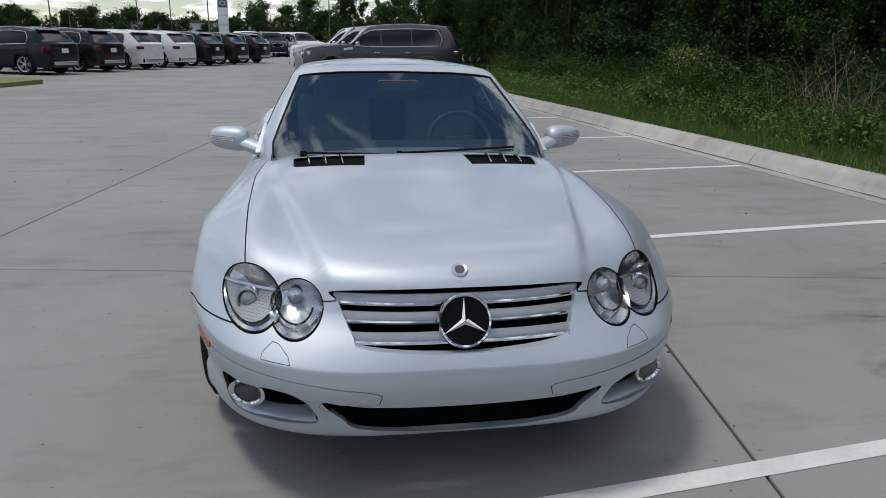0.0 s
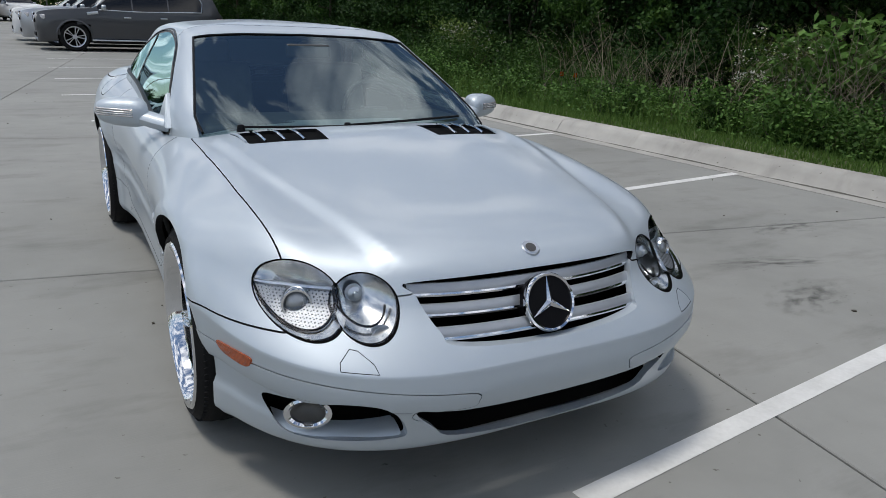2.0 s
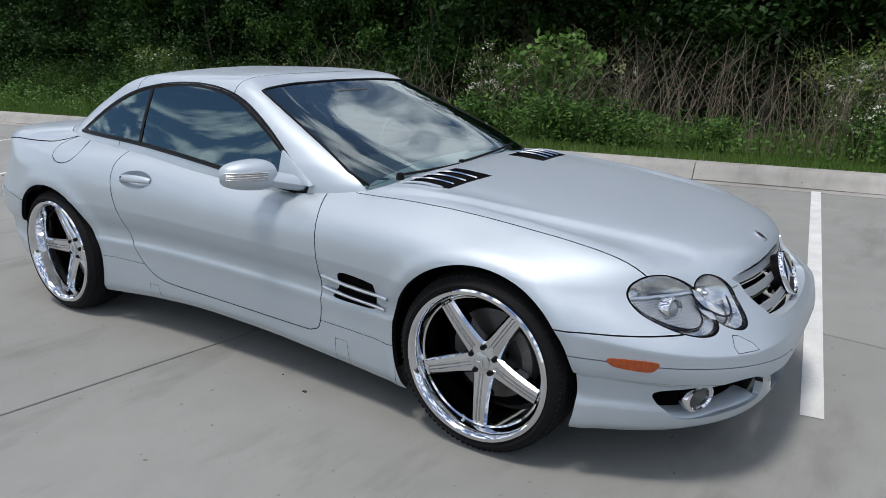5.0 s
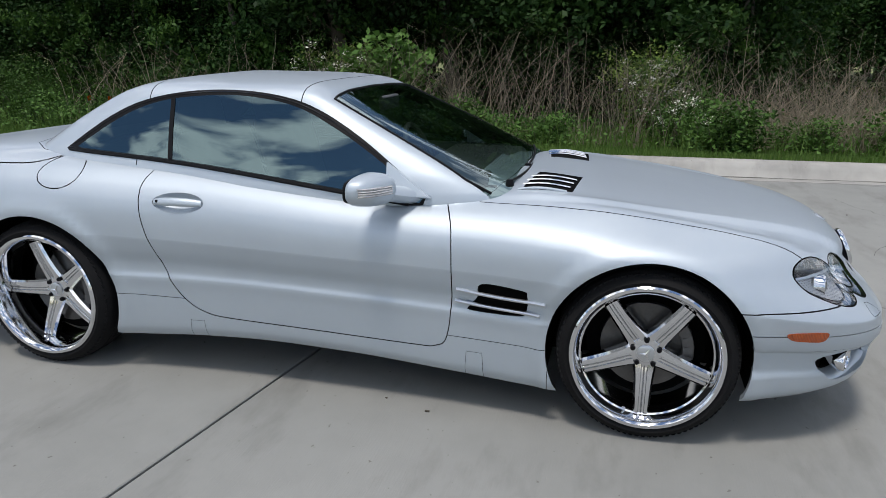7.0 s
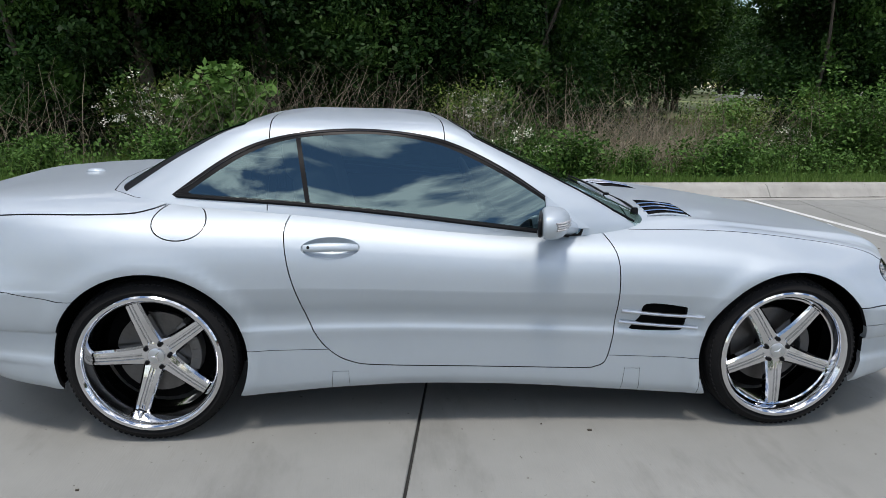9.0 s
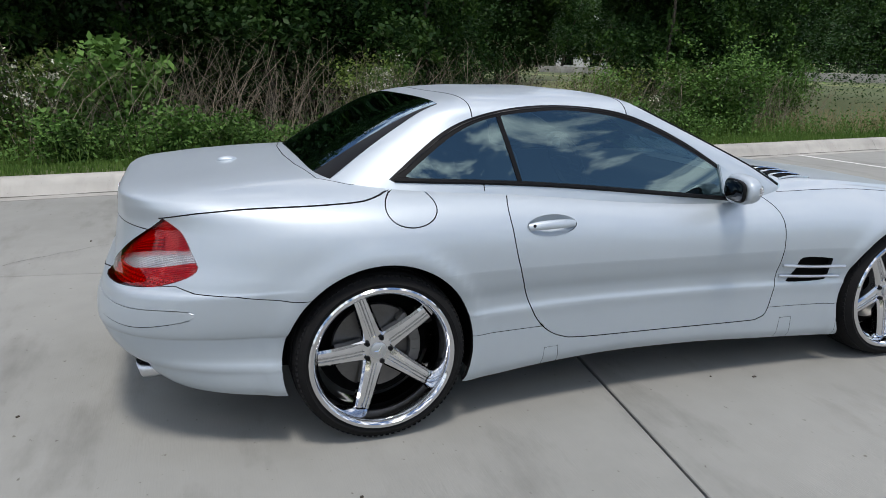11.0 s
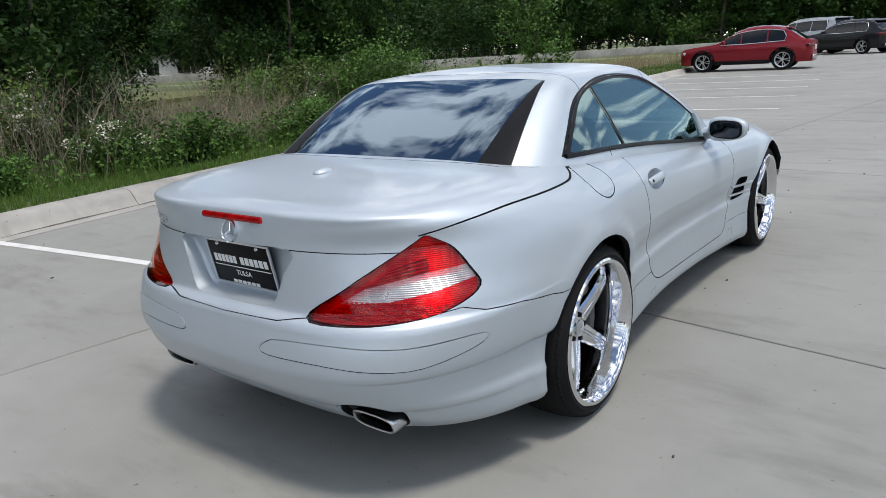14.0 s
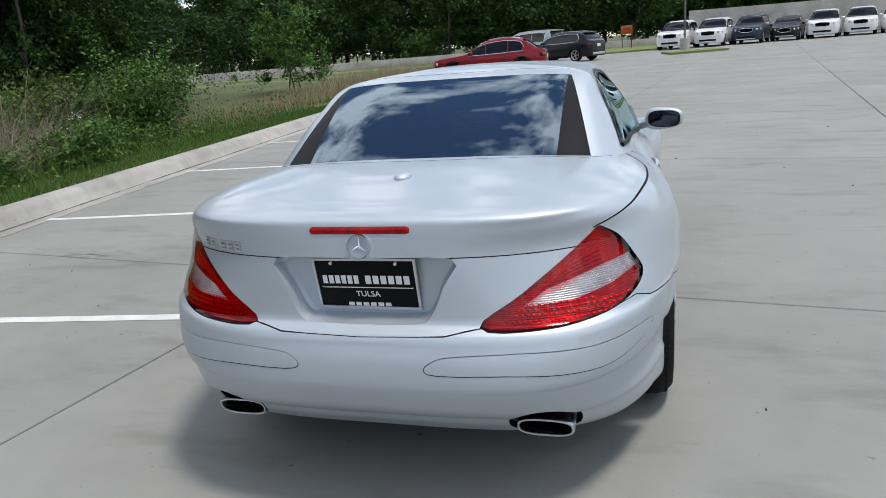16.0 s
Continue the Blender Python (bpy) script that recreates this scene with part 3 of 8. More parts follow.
class Surface:
    """The skin of a shell, to lay true normals on what is cut from it and to find points on it."""

    def __init__(self, bm, thick):
        tri = bm.copy()
        bmesh.ops.triangulate(tri, faces=tri.faces)
        tri.normal_update()
        self.tree = BVHTree.FromBMesh(tri)
        tri.faces.ensure_lookup_table()
        self.tris = [[(v.co.copy(), v.normal.copy()) for v in f.verts] for f in tri.faces]
        tri.free()
        solid = bm.copy()
        inner = {}
        for v in solid.verts[:]:
            inner[v] = solid.verts.new(v.co - v.normal * thick)
        for f in solid.faces[:]:
            solid.faces.new([inner[v] for v in reversed(f.verts)])
        for e in [e for e in solid.edges if len(e.link_faces) == 1 and e.verts[0] in inner and e.verts[1] in inner]:
            f = e.link_faces[0]
            vs = list(f.verts)
            i = vs.index(e.verts[0])
            a, b = (e.verts[0], e.verts[1]) if vs[(i + 1) % len(vs)] == e.verts[1] else (e.verts[1], e.verts[0])
            solid.faces.new((b, a, inner[a], inner[b]))
        self.mesh = bpy.data.meshes.new("shell")
        solid.to_mesh(self.mesh)
        solid.free()

    def near(self, p):
        place, _, i, d = self.tree.find_nearest(p)
        (a, na), (b, nb), (c, nc) = self.tris[i]
        n = barycentric_transform(place, a, b, c, na, nb, nc).normalized()
        return place, n, d

    def hit(self, p, way):
        """The first point of the skin along a ray, and its normal."""
        place, _, i, _ = self.tree.ray_cast(Vector(p), Vector(way).normalized())
        if place is None:
            return self.near(Vector(p))[:2]
        (a, na), (b, nb), (c, nc) = self.tris[i]
        return place, barycentric_transform(place, a, b, c, na, nb, nc).normalized()

    def dress(self, me, skin_only=False, painted=None):
        """Gives the outer faces of a cut mesh the smooth normals of the skin; skin_only drops all other faces."""
        bm = bmesh.new()
        bm.from_mesh(me)
        if skin_only:
            bad = []
            for f in bm.faces:
                _, n, d = self.near(f.calc_center_median())
                if d > 0.004 or n.dot(f.normal) < 0.7:
                    bad.append(f)
            bmesh.ops.delete(bm, geom=bad, context="FACES")
        bm.to_mesh(me)
        bm.free()
        me.shade_smooth()
        spots = {}
        normals = []
        for poly in me.polygons:
            for vi in poly.vertices:
                if vi not in spots:
                    spots[vi] = self.near(me.vertices[vi].co)
                _, n, d = spots[vi]
                normals.append(n if d < 0.002 and n.dot(poly.normal) > 0.75 else poly.normal.copy())
            # the walls of the gaps and the inner side are blackened to imitate their shade
            mid = poly.center
            _, n, d = self.near(mid)
            poly.material_index = 0 if (d < 0.003 and n.dot(poly.normal) > 0.5) or (painted and painted(mid)) else 1
        me.normals_split_custom_set([tuple(n) for n in normals])
        return me


from mathutils.bvhtree import BVHTree
from mathutils.geometry import barycentric_transform


def csg(me, cutter, how):
    a, b = new("csg_a", me), new("csg_b", cutter)
    mod = a.modifiers.new("cut", "BOOLEAN")
    mod.object, mod.operation, mod.solver = b, how, "MANIFOLD"
    out = bpy.data.meshes.new_from_object(a.evaluated_get(bpy.context.evaluated_depsgraph_get()))
    bpy.data.objects.remove(a)
    bpy.data.objects.remove(b)
    return out


def rounded(points, steps=5):
    """A closed outline through points, smoothed."""
    n = len(points)
    out = []
    p = [Vector(q) for q in points]
    for i in range(n):
        a, b, c, d = p[i - 1], p[i], p[(i + 1) % n], p[(i + 2) % n]
        for k in range(steps):
            t = k / steps
            out.append(0.5 * (2 * b + (c - a) * t + (2 * a - 5 * b + 4 * c - d) * t * t + (3 * b - a - 3 * c + d) * t**3))
    return [tuple(q) for q in out]


def grown(points, by):
    """An outline moved outwards."""
    n = len(points)
    area = sum(points[i][0] * points[(i + 1) % n][1] - points[(i + 1) % n][0] * points[i][1] for i in range(n))
    out = []
    for i in range(n):
        a, b, c = Vector(points[i - 1]), Vector(points[i]), Vector(points[(i + 1) % n])
        d1, d2 = (b - a).normalized(), (c - b).normalized()
        nrm = Vector((d1.y + d2.y, -d1.x - d2.x))
        if nrm.length < 1e-6:
            nrm = Vector((d1.y, -d1.x))
        nrm = nrm.normalized() / max(0.5, nrm.normalized().dot(Vector((d1.y, -d1.x))))
        out.append(tuple(b + nrm * by * (1 if area > 0 else -1)))
    return out


def prism(outline, axis, lo, hi, both=True, by=0.0):
    """A bar with an outline in the plane across an axis, from lo to hi along it; both: also mirrored in x."""
    pts = grown(outline, by) if by else outline
    own = bmesh.new()
    put = {"x": lambda a, b, s: (s, a, b), "y": lambda a, b, s: (a, s, b), "z": lambda a, b, s: (a, b, s)}[axis]
    for flip in (1, -1) if both else (1,):
        lows = [own.verts.new((flip * put(a, b, lo)[0], *put(a, b, lo)[1:])) for a, b in pts]
        highs = [own.verts.new((flip * put(a, b, hi)[0], *put(a, b, hi)[1:])) for a, b in pts]
        own.faces.new(lows)
        own.faces.new(highs[::-1])
        for i in range(len(pts)):
            j = (i + 1) % len(pts)
            own.faces.new((lows[i], highs[i], highs[j], lows[j]))
    bmesh.ops.recalc_face_normals(own, faces=own.faces)
    me = bpy.data.meshes.new("prism")
    own.to_mesh(me)
    own.free()
    return me


class Skin:
    """A shell from which panels are taken, each with a gap round it."""

    def __init__(self, surface):
        self.surface, self.rest = surface, surface.mesh

    def take(self, outline, axis, lo, hi, both=True, gap=0.0021, keep=True, grow=0.0):
        got = csg(self.rest, prism(outline, axis, lo, hi, both, grow - gap), "INTERSECT") if keep else None
        self.rest = csg(self.rest, prism(outline, axis, lo, hi, both, grow + gap), "DIFFERENCE")
        return got


def halves(me):
    """The parts of a mesh on either side of x = 0."""
    out = []
    for side in (-1, 1):
        bm = bmesh.new()
        bm.from_mesh(me)
        bmesh.ops.delete(bm, geom=[v for v in bm.verts if v.co.x * side < 0], context="VERTS")
        half = bpy.data.meshes.new("half")
        bm.to_mesh(half)
        bm.free()
        out.append(half)
    return out


HUB_F, HUB_R, HUB_Z = -1.28, 1.28, 0.325
Z_LOW = curve([(-2.2, 0.205), (-1.85, 0.198), (-1.62, 0.185), (-0.92, 0.142), (-0.6, 0.156), (-0.1, 0.185), (0.23, 0.192), (0.58, 0.182), (0.9, 0.167), (1.6, 0.205), (2.3, 0.240)])
Z_MID = spline([(-2.2, 0.45), (-1.3, 0.56), (0, 0.60), (1.3, 0.62), (2.3, 0.56)])
Z_TOP = spline([(-2.2, 0.62), (-2.03, 0.69), (-1.6, 0.768), (-1.2, 0.818), (-0.8, 0.86), (-0.4, 0.878), (0, 0.905), (0.7, 0.968), (1.1, 0.975), (1.45, 0.968), (1.75, 0.950), (2.0, 0.925), (2.2, 0.898), (2.35, 0.88)])
HALF = spline([(-2.3, 0.82), (-1.75, 0.868), (-1.28, 0.884), (-0.75, 0.850), (0, 0.834), (0.6, 0.842), (1.28, 0.892), (1.8, 0.870), (2.35, 0.82)])
SQUARE = curve([(-2.2, 4.2), (-1.6, 4.0), (-0.8, 3.5), (0, 3.2), (0.7, 3.25), (1.35, 3.8), (1.75, 4.8), (2.05, 6.5), (2.3, 7.5)])


def body_levels():
    g = curve([(0, 0.935), (0.08, 0.957), (0.30, 0.960), (0.36, 0.950), (0.585, 0.954), (0.615, 0.972), (0.72, 0.986), (1, 1.0)])
    # a crease runs low along the doors, with a hollow over it
    door = curve([(0, 0.935), (0.08, 0.957), (0.30, 0.963), (0.50, 0.967), (0.585, 0.9715), (0.60, 0.9712), (0.66, 0.9635), (0.74, 0.966), (0.86, 0.985), (1, 1.0)])
    nose = curve([(0, -2.08), (0.12, -2.13), (0.35, -2.15), (0.75, -2.175), (1, -2.165)])
    tail = curve([(0, 2.11), (0.15, 2.165), (0.235, 2.182), (0.262, 2.210), (0.45, 2.260), (0.65, 2.279), (0.82, 2.271), (1, 2.250)])
    lower = []
    for f in sorted([*np.linspace(0, 1, 31)[:-1], 0.24, 0.258, 0.575, 0.588, 0.594, 0.608, 0.618, 0.645]):
        lower.append((lambda y, f=f: HALF(y) * (g(f) + (door(f) - g(f)) * step((1.25 - abs(y)) / 0.45)), lambda y, f=f: Z_LOW(y) + (Z_MID(y) - Z_LOW(y)) * f, nose(f), tail(f), 3.6, 4.0))
    nose2 = curve([(0, -2.165), (0.2, -2.13), (0.4, -2.085), (0.6, -2.05), (0.8, -2.03), (0.9, -1.995), (0.96, -1.88), (1, -1.55)])
    # the bumper stands out as a shelf below the lid and the lamps
    tail2 = curve([(0, 2.250), (0.006, 2.243), (0.013, 2.218), (0.022, 2.206), (0.06, 2.201), (0.20, 2.194), (0.5, 2.182), (0.86, 2.166), (0.93, 2.160), (0.972, 2.146), (0.988, 2.11), (0.996, 2.02), (1, 1.75)])
    nf = curve([(0, 3.6), (0.2, 3.0), (0.45, 2.55), (1, 2.5)])
    nr = curve([(0, 4.0), (0.2, 3.3), (0.5, 3.05), (0.8, 3.8), (0.95, 5.0), (1, 5.4)])
    upper = []
    # close rows over the hood's ridges and at the bumper's shelf
    turns = [math.acos(q ** 1.85) for q in (*np.linspace(0, 0.40, 13), *np.linspace(0.412, 0.80, 36), *np.linspace(0.83, 1, 9))]
    turns += [math.asin(f ** 1.85) for f in (0.006, 0.010, 0.013, 0.017, 0.022, 0.04, 0.07, 0.11, 0.16, 0.22, 0.30, 0.38, 0.46)]
    for th in sorted(turns):
        c, s = max(0.0, math.cos(th)), math.sin(th)
        if c < 0.004:
            c = 0.0
        f = s ** (2 / 3.7)
        upper.append((lambda y, c=c: HALF(y) * c ** (2 / SQUARE(y)), lambda y, s=s: Z_MID(y) + (Z_TOP(y) - Z_MID(y)) * s ** (2 / SQUARE(y)), nose2(f), tail2(f), nf(f), nr(f)))
    return lower, upper


def step(t):
    t = min(1, max(0, t))
    return t * t * (3 - 2 * t)


RIDGE = curve([(-2.05, 0.378), (-1.95, 0.402), (-1.79, 0.440), (-1.5, 0.505), (-1.2, 0.572), (-0.9, 0.610), (-0.6, 0.625)])


def body_bump(x, y, z):
    """Power dome on the hood, the lid's raised lip and flared lips round the wheels."""
    up = 0.0
    if y > 1.9 and z > 0.84:
        up = 0.009 * step((y - 1.96) / 0.16) * step((0.70 - abs(x)) / 0.10) * step((z - 0.84) / 0.05)
    if y < -0.5 and z > 0.6:
        up = 0.017 * step((RIDGE(y) + 0.040 - abs(x)) / 0.052) * step((-0.62 - y) / 0.25) * step((y + 2.10) / 0.14)
        # the fenders crown over the wheels, a valley lies inside them
        up += 0.022 * math.exp(-((abs(x) - 0.66) / 0.085) ** 2) * step((-0.6 - y) / 0.5) * step((y + 2.05) / 0.2)
    out = 0.0
    if abs(x) > 0.6 and z < 0.76:
        for hub in (HUB_F, HUB_R):
            r = math.hypot(y - hub, z - HUB_Z)
            out += 0.012 * math.exp(-((r - 0.385) / 0.035) ** 2)
    return (out, up)


coupe = thing("coupe", "silver metallic two-seat coupe with folding hardtop and chrome wheels", "car")
_lower, _upper = body_levels()
_shell = dome(_lower, _upper, -1.12, 1.2, body_bump, (40, 72, 42))
BODY = Surface(_shell, 0.022)
_shell.free()
skin = Skin(BODY)

# openings
CABIN = [(0.62, -0.55), (0.655, -0.2), (0.655, 0.9), (0.60, 1.18), (-0.60, 1.18), (-0.655, 0.9), (-0.655, -0.2), (-0.62, -0.55)]
skin.take(CABIN, "z", 0.7, 1.2, both=False, gap=0, keep=False)
for hub in (HUB_F, HUB_R):
    skin.take([(hub + 0.362 * math.cos(a), HUB_Z + 0.362 * math.sin(a)) for a in np.linspace(0, 2 * math.pi, 73)[:-1]], "x", 0.45, 1.2, gap=0, keep=False)

# lamps and front openings
_lobes = []
for a in np.linspace(0, 2 * math.pi, 41)[:-1]:
    _lobes.append(a)
OUTER_LOBE = [(0.639 + 0.095 * math.cos(a), 0.605 + 0.080 * math.sin(a)) for a in _lobes]
INNER_LOBE = [(0.496 + 0.078 * math.cos(a) - 0.012 * math.sin(a), 0.594 + 0.072 * math.sin(a)) for a in _lobes]
rim_lamp = skin.take(OUTER_LOBE, "y", -2.4, -1.45, gap=0.0, grow=0.0034)
lens_outer = csg(rim_lamp, prism(OUTER_LOBE, "y", -2.4, -1.45, by=-0.001), "INTERSECT")
rim_outer = csg(csg(rim_lamp, prism(OUTER_LOBE, "y", -2.4, -1.45, by=0.0), "DIFFERENCE"), prism(INNER_LOBE, "y", -2.4, -1.45, by=-0.002), "DIFFERENCE")
rim_lamp2 = skin.take(INNER_LOBE, "y", -2.4, -1.6, gap=0.0, grow=0.0034)
lens_inner = csg(rim_lamp2, prism(INNER_LOBE, "y", -2.4, -1.6, by=-0.001), "INTERSECT")
rim_inner = csg(rim_lamp2, prism(INNER_LOBE, "y", -2.4, -1.6, by=0.0), "DIFFERENCE")
GRILLE = rounded([(-0.372, 0.650), (0, 0.660), (0.372, 0.650), (0.370, 0.618), (0.333, 0.540), (0.290, 0.508), (0, 0.492), (-0.290, 0.508), (-0.333, 0.540), (-0.370, 0.618)])
skin.take(GRILLE, "y", -2.4, -1.85, both=False, gap=0, keep=False)
INTAKE = rounded([(-0.425, 0.362), (-0.3, 0.346), (0, 0.338), (0.3, 0.346), (0.425, 0.362), (0.37, 0.30), (0.30, 0.258), (0, 0.238), (-0.30, 0.258), (-0.37, 0.30)])
skin.take(INTAKE, "y", -2.4, -1.85, both=False, gap=0, keep=False)
FOG_HOLE = rounded([(0.742, 0.348), (0.69, 0.366), (0.61, 0.386), (0.54, 0.386), (0.492, 0.370), (0.455, 0.330), (0.440, 0.285), (0.49, 0.272), (0.58, 0.264), (0.66, 0.256), (0.705, 0.262), (0.730, 0.300)])
skin.take(FOG_HOLE, "y", -2.4, -1.75, gap=0, keep=False)

# tail lamps
TAIL = rounded([(0.345, 0.606), (0.46, 0.692), (0.585, 0.785), (0.636, 0.826), (0.656, 0.842), (0.674, 0.832), (0.714, 0.797), (0.752, 0.738), (0.778, 0.682), (0.752, 0.642), (0.68, 0.614), (0.52, 0.599)], 4)
tail_lens = skin.take(TAIL, "y", 1.6, 2.5, gap=0.0009)
WHITE_BAND = [(0.458, 0.655), (0.525, 0.698), (0.66, 0.735), (0.80, 0.757), (0.80, 0.722), (0.70, 0.685), (0.60, 0.664)]
tail_backing = BODY.dress(tail_lens.copy(), True)
for v in tail_backing.vertices:
    v.co -= BODY.near(v.co)[1] * 0.012
tail_white = csg(tail_lens, prism(WHITE_BAND, "y", 1.6, 2.5), "INTERSECT")
tail_red = csg(tail_lens, prism(WHITE_BAND, "y", 1.6, 2.5), "DIFFERENCE")

# panels
bumper_front = skin.take([(-1.1, 0.0), (1.1, 0.0), (1.1, 0.535), (0.70, 0.535), (0.54, 0.56), (0.42, 0.616), (0.380, 0.622), (0.366, 0.640), (0, 0.645), (-0.366, 0.640), (-0.380, 0.622), (-0.42, 0.616), (-0.54, 0.56), (-0.70, 0.535), (-1.1, 0.535)], "y", -2.5, -1.5, both=False)
bumper_rear = skin.take([(-1.1, 0.0), (1.1, 0.0), (1.1, 0.572), (0.885, 0.578), (0.85, 0.604), (0.80, 0.612), (0.76, 0.632), (0.66, 0.615), (0.50, 0.603), (0.36, 0.606), (0.30, 0.598), (0.25, 0.59), (0, 0.583), (-0.25, 0.59), (-0.30, 0.598), (-0.36, 0.606), (-0.50, 0.603), (-0.66, 0.615), (-0.76, 0.632), (-0.80, 0.612), (-0.85, 0.604), (-0.885, 0.578), (-1.1, 0.572)], "y", 1.45, 2.6, both=False, gap=0.0013)
DOOR = rounded([(0.70, 1.05), (0.715, 0.94), (0.765, 0.86), (0.768, 0.78), (0.74, 0.64), (0.665, 0.44), (0.60, 0.35), (0.52, 0.302), (0.40, 0.283), (0.0, 0.272), (-0.40, 0.262), (-0.49, 0.268), (-0.535, 0.31), (-0.555, 0.48), (-0.552, 0.70), (-0.525, 0.79), (-0.46, 0.86), (-0.40, 0.90), (-0.34, 1.05)], 4)
door_skins = skin.take(DOOR, "x", 0.60, 1.2)
hood_skin = skin.take([(-0.652, -2.4), (0.652, -2.4), (0.652, -1.93), (0.682, -1.4), (0.690, -1.0), (0.675, -0.63), (0.55, -0.665), (0.3, -0.70), (0, -0.71), (-0.3, -0.70), (-0.55, -0.665), (-0.675, -0.63), (-0.690, -1.0), (-0.682, -1.4), (-0.652, -1.93)], "z", 0.55, 1.2, both=False)


def groove(line, wide):
    """A thin closed outline along a line of points."""
    a, b = [], []
    for k, q in enumerate(line):
        d = (Vector(line[min(k + 1, len(line) - 1)]) - Vector(line[max(k - 1, 0)])).normalized()
        a.append((q[0] - d.y * wide, q[1] + d.x * wide))
        b.append((q[0] + d.y * wide, q[1] - d.x * wide))
    return a + b[::-1]


# the trunk lid is parted from the fenders by a groove along the shoulder, and from the deck below the rear window
SHOULDER = curve([(1.20, 0.926), (1.225, 0.920), (1.27, 0.906), (1.34, 0.894), (1.467, 0.890), (1.682, 0.887), (1.868, 0.873), (2.0, 0.846), (2.036, 0.834)])
skin.take(groove([(y, SHOULDER(y)) for y in np.linspace(1.20, 2.012, 40)], 0.0022), "x", 0.5, 1.2, gap=0, keep=False)
skin.take(groove([(0.735, 1.222), (0.70, 1.228), (0.66, 1.36), (0.58, 1.46), (0.3, 1.50), (0.0, 1.51), (-0.3, 1.50), (-0.58, 1.46), (-0.66, 1.36), (-0.70, 1.228), (-0.735, 1.222)], 0.002), "z", 0.80, 1.2, both=False, gap=0, keep=False)
sill_skins = skin.take([(0.96, 0.0), (0.96, 0.362), (0.62, 0.356), (0.2, 0.330), (-0.5, 0.318), (-0.93, 0.308), (-0.93, 0.0)], "x", 0.6, 1.2, gap=0.0012)
FUEL = [(1.158 + 0.097 * math.cos(a), 0.868 + 0.062 * math.sin(a)) for a in _lobes]
fuel_flap = skin.take(FUEL, "x", 0.6, 1.2)
SIDE_VENT = rounded([(-0.673, 0.548), (-0.82, 0.538), (-0.845, 0.52), (-0.84, 0.445), (-0.80, 0.428), (-0.63, 0.432), (-0.625, 0.45), (-0.655, 0.49)], 4)
skin.take(SIDE_VENT, "x", 0.6, 1.2, gap=0, keep=False)

def inlay(me, outline, axis, lo, hi, both=True, gap=0.0012):
    """Parts a piece inside an outline from a panel: the panel with its gap, and the piece."""
    return csg(me, prism(outline, axis, lo, hi, both, gap), "DIFFERENCE"), csg(me, prism(outline, axis, lo, hi, both, -gap), "INTERSECT")


jacks = []
for y0 in (0.560, -0.645):
    sill_skins, cover = inlay(sill_skins, rounded([(y0 - 0.032, 0.10), (y0 + 0.032, 0.10), (y0 + 0.032, 0.246), (y0 + 0.024, 0.258), (y0 - 0.024, 0.258), (y0 - 0.032, 0.246)], 3), "x", 0.6, 1.2, gap=0.0008)
    jacks += halves(cover)
for h in jacks:
    part_mesh("jack_cover", BODY.dress(h), "paint", coupe, angle=0)
for h in halves(sill_skins):
    part_mesh("sill", BODY.dress(h), "paint", coupe, angle=0)
def islands(me):
    """The separate pieces of a mesh, as meshes."""
    bm = bmesh.new()
    bm.from_mesh(me)
    todo, out = set(bm.verts), []
    while todo:
        seed = todo.pop()
        group, stack = {seed}, [seed]
        while stack:
            for e in stack.pop().link_edges:
                for v in e.verts:
                    if v not in group:
                        group.add(v)
                        stack.append(v)
        todo -= group
        for i, v in enumerate(bm.verts):
            v.tag = v in group
        own = bm.copy()
        bmesh.ops.delete(own, geom=[v for v in own.verts if not v.tag], context="VERTS")
        piece = bpy.data.meshes.new("piece")
        own.to_mesh(piece)
        own.free()
        out.append(piece)
    bm.free()
    return out


lid_skin = None
for h in islands(skin.rest):
    mid = sum(v.co.y for v in h.vertices) / len(h.vertices)
    if mid > 1.55 and abs(sum(v.co.x for v in h.vertices)) < 0.05 * len(h.vertices) and max(v.co.z for v in h.vertices) > 0.9:
        lid_skin = h
        continue
    part_mesh("front_fender" if mid < -0.4 else "rear_fender", BODY.dress(h), "paint", coupe, angle=0)
STRIP_F = rounded([(1.0, 0.462), (0.80, 0.448), (0.6, 0.432), (0.38, 0.406), (0.265, 0.392), (0.258, 0.37), (0.28, 0.352), (0.42, 0.358), (0.62, 0.378), (0.82, 0.392), (1.0, 0.398)], 3)
bumper_front, strips_front = inlay(bumper_front, STRIP_F, "y", -2.5, -1.62, gap=0.0013)
TOW = [(-0.405 + 0.028 * math.cos(a), 0.345 + 0.017 * math.sin(a)) for a in _lobes]
bumper_front, tow = inlay(bumper_front, TOW, "y", -2.5, -1.62, both=False, gap=0.0008)
WASHER = [(0.515, 0.468), (0.60, 0.474), (0.596, 0.49), (0.566, 0.515), (0.548, 0.512), (0.52, 0.487)]
bumper_front, washers = inlay(bumper_front, WASHER, "y", -2.5, -1.62, gap=0.0008)
STRIP_R = rounded([(0.192, 0.500), (0.214, 0.522), (0.265, 0.536), (0.45, 0.545), (0.66, 0.541), (0.785, 0.550), (0.806, 0.536), (0.785, 0.508), (0.70, 0.477), (0.60, 0.476), (0.42, 0.487), (0.232, 0.486)], 3)
bumper_rear, strips_rear = inlay(bumper_rear, STRIP_R, "y", 1.5, 2.5, gap=0.0014)
EXHAUST = [(0.505 + 0.104 * math.cos(a), 0.285 + 0.068 * math.sin(a)) for a in _lobes]
bumper_rear = csg(bumper_rear, prism(EXHAUST, "y", 1.9, 2.5), "DIFFERENCE")
